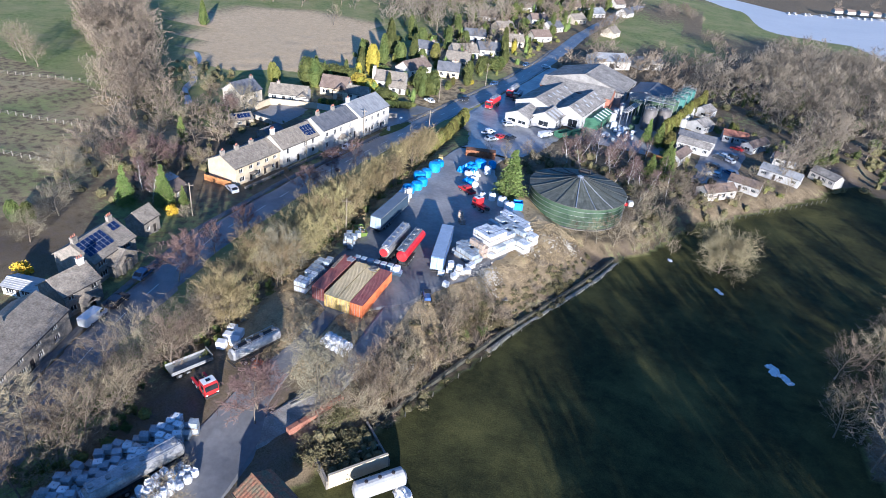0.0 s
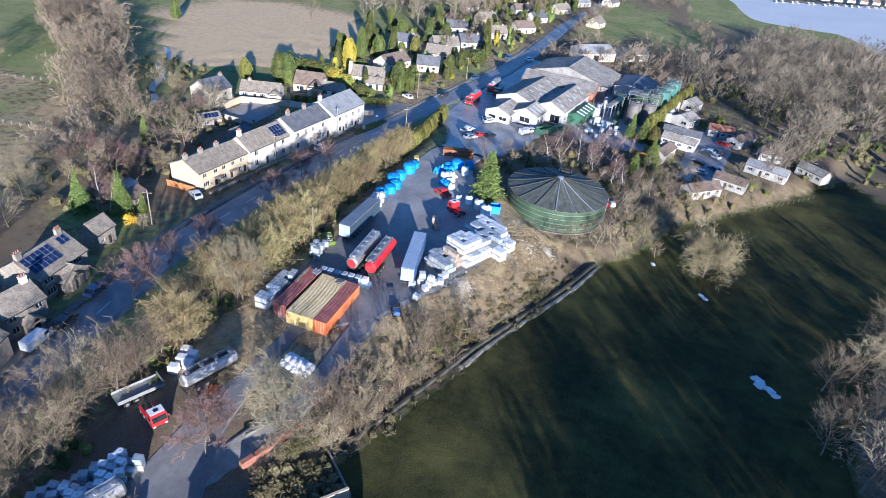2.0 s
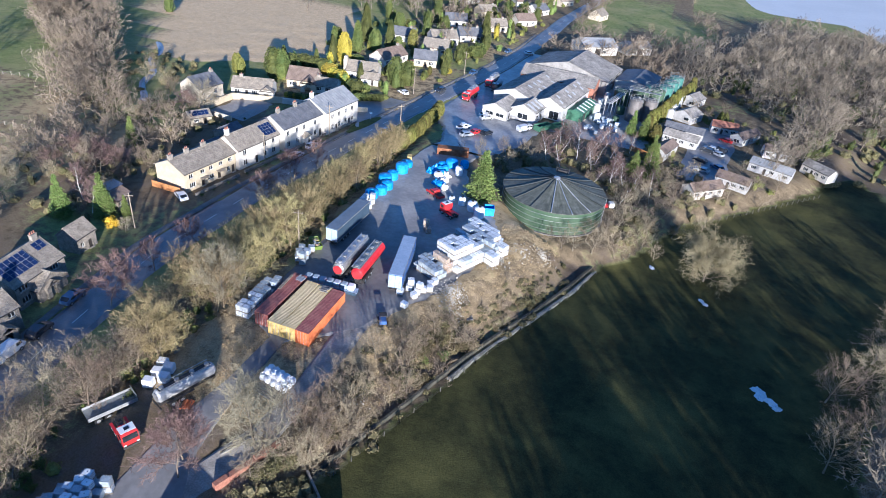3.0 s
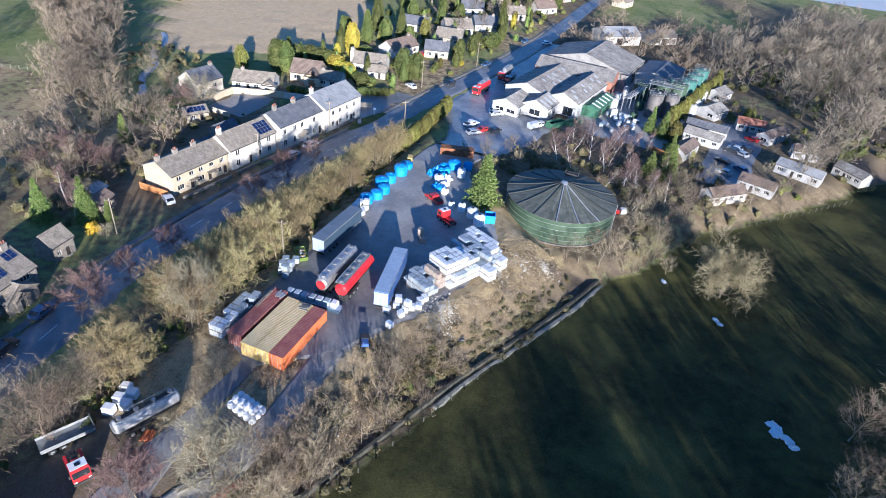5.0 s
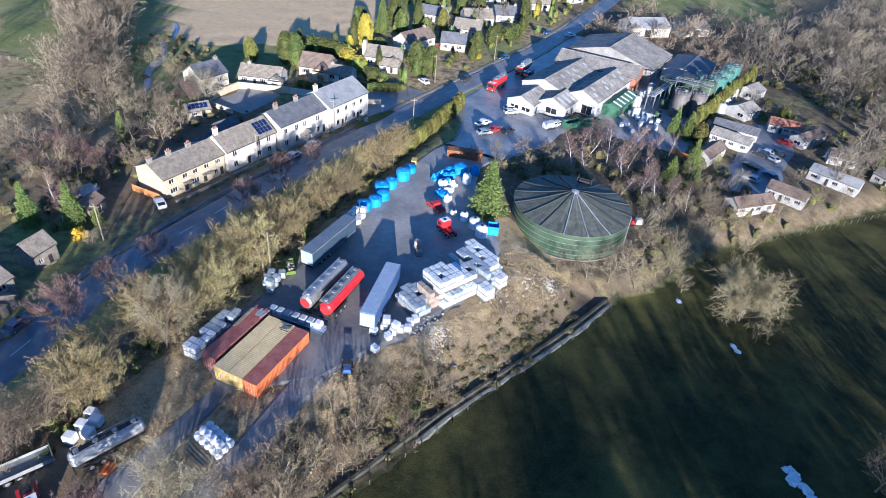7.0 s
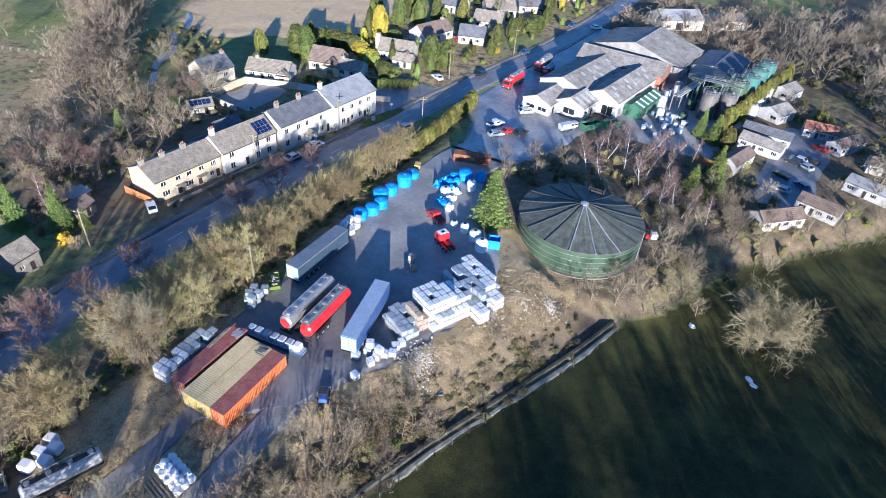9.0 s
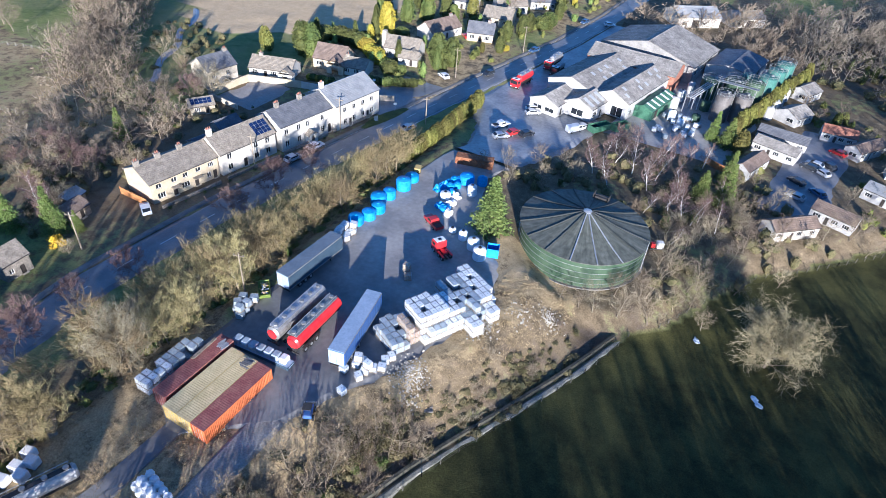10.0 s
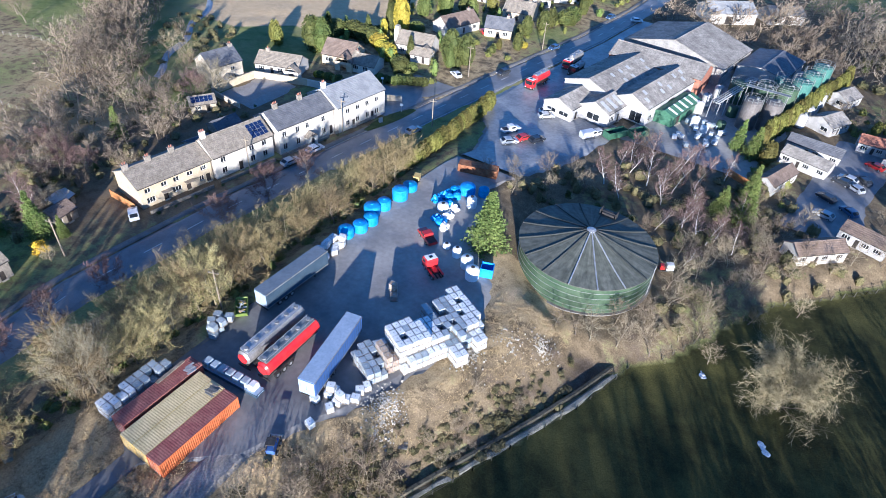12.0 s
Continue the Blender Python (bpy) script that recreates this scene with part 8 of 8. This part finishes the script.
bm = lathe([(0, 0), (0.7, 0.1), (1.25, 0.5), (1.25, 7.0), (0.7, 7.4), (0, 7.5)], 20)
bmesh.ops.transform(bm, verts=bm.verts, matrix=Matrix.Translation((0, 0, 1.4)) @ Matrix.Rotation(radians(90), 4, "Y"))
part("shell", bm, PANEL_W, t)
for s in (1.5, 5.8):
    part("cradle", boxes((s - 0.2, s + 0.2, -1.0, 1.0, -0.5, 0.7)), PAVING, t)
for s in (1.8, 3.7, 5.6):
    part("manhole", tube(bmesh.new(), (s, 0, 2.6), (s, 0, 2.8), 0.25, 10), DOOR, t)
for x, y, s in ((-17.0, 50.2, 1.6), (-16.0, 48.6, 1.3), (-15.2, 47.2, 1.2)):
    t = thing("plastic_sheet", on_ground(x, y, x * 50, -0.05), "crumpled white plastic sheeting by the tank", "sheeting")
    bm = bmesh.new()
    bmesh.ops.create_icosphere(bm, subdivisions=3, radius=1.0)
    for v in bm.verts:
        n = noise.noise(v.co * 2.5 + Vector((x, y, 0)))
        v.co = Vector((v.co.x * 0.7 * s * (1 + 0.4 * n), v.co.y * 1.0 * s * (1 + 0.5 * n), max(0, v.co.z) * 0.5 * s * (1 + n)))
    part("sheet", bm, WHITEBAG, t)
t = thing("clay_pipes", on_ground(-46.6, 58.6, 20), "pile of orange clay drain pipes", "pipes")
for i in range(5):
    part("pipe", tube(bmesh.new(), (i * 0.3, 0, 0.2 + 0.18 * (i % 2)), (i * 0.3 + 0.1, 1.6, 0.2 + 0.18 * (i % 2)), 0.16, 8), ORANGE, t)

# pale stream through the wood, and tarmac between the caravans
STREAM = mat("wet_track", (0.20, 0.22, 0.25), (0.34, 0.36, 0.40), 0.2, 2, 0.35, 0.2, spread=0.2)
strip("stream", list(np.arange(150, 204, 3.0)), lambda y: -139.5 - (y - 150) * 0.73 + 1.2 * math.sin(y * 0.3), lambda y: -136.5 - (y - 150) * 0.73 + 1.2 * math.sin(y * 0.3), 3, 0.28, STREAM, "pale wet track winding through the wood", "track", 0.3)
strip("caravan_drive", list(np.arange(186, 240, 3.0)), lambda y: 15.0 + (y - 186) * 0.12, lambda y: 30.0 + (y - 186) * 0.1, 6, 0.30, ASPHALT, "grey tarmac parking between the caravans", "drive", 0.4)

# skylight sheets on the factory roofs
SKYL = mat("translucent_sheet", (0.34, 0.355, 0.36), (0.47, 0.48, 0.48), 0.6, 4, 0.4, 0.05, spread=0.15)
for hall in [o for o in bpy.data.objects if o.name.startswith("factory_hall") and o.get("label", "").startswith("factory hall with")]:
    D = 14.5 if abs(hall.location.x + 32.4) < 1 else 10.4
    a = math.atan2(2.4, D / 2)
    for i in range(6):
        for j in range(2):
            if rngp.random() < 0.35:
                continue
            s = 1.4 + j * (D / 2 - 1.0) * 0.5
            part("skylight", boxes((0, 1.1, 0, 1.5, 0, 0.05)), SKYL, hall, "pale translucent roof sheet").matrix_local = pose(2.0 + i * 4.1 + (j * 1.7), s * math.cos(a), 4.9 + s * math.sin(a) + 0.07, math.degrees(a), 0, 0)
for hall in [o for o in bpy.data.objects if o.get("label", "") == "white gabled factory entrance with patched roof"]:
    a = math.atan2(2.0, 4.3)
    for i in range(3):
        part("skylight", boxes((0, 1.3, 0, 3.6, 0, 0.05)), SKYL, hall, "pale translucent roof sheet").matrix_local = pose(0.8 + i * 2.9, 0.4, 3.8 + 0.4 * math.tan(a) + 0.08, math.degrees(a), 0, 0)

strip("verge", list(np.arange(84, 131, 1.5)), lambda y: lerp_table(y, WALL_X) + 0.1, lambda y: lerp_table(y, WALL_X) + 1.2 + 0.15 * math.sin(y * 0.9) + 0.1 * math.sin(y * 2.3), 4, 0.1, mat("bleached_grass", (0.20, 0.195, 0.15), (0.36, 0.345, 0.28), 0.8, 5, 0.95, 0.4, spread=0.4), "pale bleached grass strip along the field wall", "verge", 0.16)

# concrete pad, pipework and clutter beside the factory
strip("factory_pad", list(np.arange(200, 282, 3.0)), lambda y: -26.0 + max(0, y - 236) * 0.3, lambda y: 8.0 + (y - 200) * 0.08, 8, 0.28, YARD, "stained concrete apron between factory and silos", "yard", 0.4)
rk = thing("pipe_rack", pose(-9.0, 226.0, FZ + 0.2, 0, 0, 78), "steel pipe rack with insulated pipes", "pipe rack")
for i in range(6):
    for s in (-1.2, 1.2):
        part("rack_post", boxes((i * 4.5 - 0.1, i * 4.5 + 0.1, s - 0.1, s + 0.1, 0, 4.6)), STEEL, rk)
    part("rack_beam", boxes((i * 4.5 - 0.1, i * 4.5 + 0.1, -1.4, 1.4, 4.6, 4.8)), STEEL, rk)
for s in (-1.0, -0.4, 0.3, 0.9):
    part("pipe", tube(bmesh.new(), (-1, s, 5.0), (24, s, 5.0), 0.18, 8), ALU if s > 0 else PANEL_W, rk)
for x, y, r, hg, mt in ((-11.5, 219, 1.1, 3.0, HDPE), (-8.5, 217, 1.0, 2.2, HDPE), (-13.0, 228, 1.3, 3.4, PANEL_W), (-12.5, 234, 1.3, 3.6, PANEL_W), (-11.0, 240, 1.2, 4.4, PANEL_W), (-5.0, 232, 1.4, 3.0, GREENTANK), (-5.5, 222, 1.2, 2.4, GREENTANK)):
    water_tank(x, y, r, hg, mt, "process vessel beside the factory", gz(x, y) + 0.28)
for i in range(26):
    stack(rngp.choice((IBC, IBCG)), rngp.uniform(-14, -4), rngp.uniform(206, 222), rngp.uniform(0, 90), 0, gz(-8, 212) + 0.2, 20)
for x, y, rz, L in ((-26.0, 200.0, 60, 6.0), (-21.5, 204.0, 60, 5.0)):
    t = thing("waste_skip", pose(x, y, gz(x, y) + 0.3, 0, 0, rz), "dark green waste container outside the factory", "skip")
    part("skip_body", prism(bmesh.new(), [(-1.2, 0.1), (1.2, 0.1), (1.2, 1.8), (1.1, 1.8), (1.1, 0.25), (-1.1, 0.25), (-1.1, 1.8), (-1.2, 1.8)], -L / 2, L / 2), GREENSHED, t)
    for s in (-L / 2 - 0.05, L / 2):
        part("skip_end", boxes((s, s + 0.05, -1.2, 1.2, 0.1, 1.8)), GREENSHED, t)

# moored boats and huts on the far shore
for i in range(16):
    x, y = 96 + i * 8.0 + rngp.uniform(-2, 2), 716 + i * 6.0 + rngp.uniform(-2, 2)
    b = thing("boat", pose(x, y, -7.5, 0, 0, rngp.uniform(20, 60)), "white moored pleasure boat on the lake", "boat", "moored boats")
    bm = bmesh.new()
    ring = [[bm.verts.new((px * k, py * k, z)) for px, py in ((-1.3, -3.5), (1.3, -3.5), (1.4, 0.5), (0, 4.2), (-1.4, 0.5))] for k, z in ((0.8, 0.0), (1.0, 1.0))]
    bm.faces.new(ring[0][::-1]), bm.faces.new(ring[1])
    for k in range(5):
        bm.faces.new((ring[0][k], ring[0][(k + 1) % 5], ring[1][(k + 1) % 5], ring[1][k]))
    part("hull", bm, PANEL_W, b)
    part("cabin", boxes((-0.8, 0.8, -1.8, 1.2, 1.0, 2.0), bevel=0.1), PANEL_W, b)
for i in range(6):
    house("boathouse", 150 + i * 14, 790 + i * 9, 30, 10, 6, 2.8, 4.6, RENDER_W, TILE, "small pale boathouse on the far shore", [(1.0, 0.9, 1.6, 1.2), (6.0, 0.9, 1.6, 1.2)], [(4.0, 1.0, 2.0)], base=-7.0)

# grass island with an advertising board by the tall house
strip("grass_island", list(np.arange(163, 181, 1.5)), lambda y: -76.6 + 0.16 * (y - 163) - 1.6 * math.sin(math.pi * (y - 162.5) / 18.5), lambda y: -75.4 + 0.16 * (y - 163) + 1.0 * math.sin(math.pi * (y - 162.5) / 18.5), 4, 0.2, mat("island_turf", (0.045, 0.07, 0.02), (0.085, 0.11, 0.03), 0.5, 6, 0.95, 0.5), "small grass island beside the road", "verge", 0.1)
t = thing("advertising_board", pose(-75.6, 168.6, gz(-75.6, 168.6) + 0.2, 0, 0, 60), "white folding advertising board on grass", "sign")
for s in (-1, 1):
    part("board", boxes((-0.5, 0.5, -0.02, 0.02, 0, 1.25)), PANEL_W, t).matrix_local = pose(0, s * 0.3, 0, s * 14, 0, 0)
for x, y in ((-75.0, 176.5), (-88.5, 186.0)):
    t = thing("road_sign", on_ground(x, y, 30), "small white road sign on a grey post", "sign")
    part("post", tube(bmesh.new(), (0, 0, -0.2), (0, 0, 2.4), 0.05, 6), STEEL, t)
    part("plate", boxes((-0.4, 0.4, -0.07, -0.05, 1.8, 2.4)), FRAME_W, t)

# small pump set beside the tank
t = thing("pump_set", on_ground(0.6, 157.0, 30, 0.05), "small red pump with a white tank on a skid", "pump")
part("skid", boxes((-1.4, 1.4, -0.7, -0.55, 0, 0.2), (-1.4, 1.4, 0.55, 0.7, 0, 0.2), (-1.3, -1.1, -0.55, 0.55, 0.02, 0.18), (1.1, 1.3, -0.55, 0.55, 0.02, 0.18)), CHASSIS, t)
part("tank_box", boxes((-0.1, 1.3, -0.6, 0.6, 0.2, 1.5), bevel=0.1), HDPE, t, "white plastic tank")
part("engine", boxes((-1.2, -0.3, -0.45, 0.45, 0.2, 1.2), bevel=0.08), REDPAINT, t, "red engine housing")
part("exhaust", tube(bmesh.new(), (-0.8, 0.2, 1.2), (-0.8, 0.2, 1.75), 0.06, 8), CHASSIS, t)

# wrecked blue loader at the lane's edge
t = thing("loader", on_ground(-29.2, 87.0, 30, 0.1), "small battered blue loader parked by the bushes", "loader")
part("body", boxes((-0.6, 0.6, -1.2, 0.9, 0.5, 1.2), bevel=0.1), CURTAIN, t, "blue bodywork")
part("cab_frame", boxes((-0.55, -0.48, -0.9, -0.83, 1.2, 2.1), (0.48, 0.55, -0.9, -0.83, 1.2, 2.1), (-0.55, -0.48, 0.1, 0.17, 1.2, 2.1), (0.48, 0.55, 0.1, 0.17, 1.2, 2.1), (-0.6, 0.6, -0.95, 0.22, 2.1, 2.18)), CHASSIS, t)
part("bucket", prism(bmesh.new(), [(1.4, 0.1), (2.1, 0.1), (1.5, 0.8), (1.4, 0.8)], -0.8, 0.8), STEEL, t)
part("lift_arm", boxes((-0.72, -0.62, -0.3, 1.5, 0.7, 0.85), (0.62, 0.72, -0.3, 1.5, 0.7, 0.85)), CHASSIS, t)
for wx in (-0.7, 0.7):
    for wy in (-0.8, 0.6):
        wheel(t, wx, wy, 0.4, 0.26)
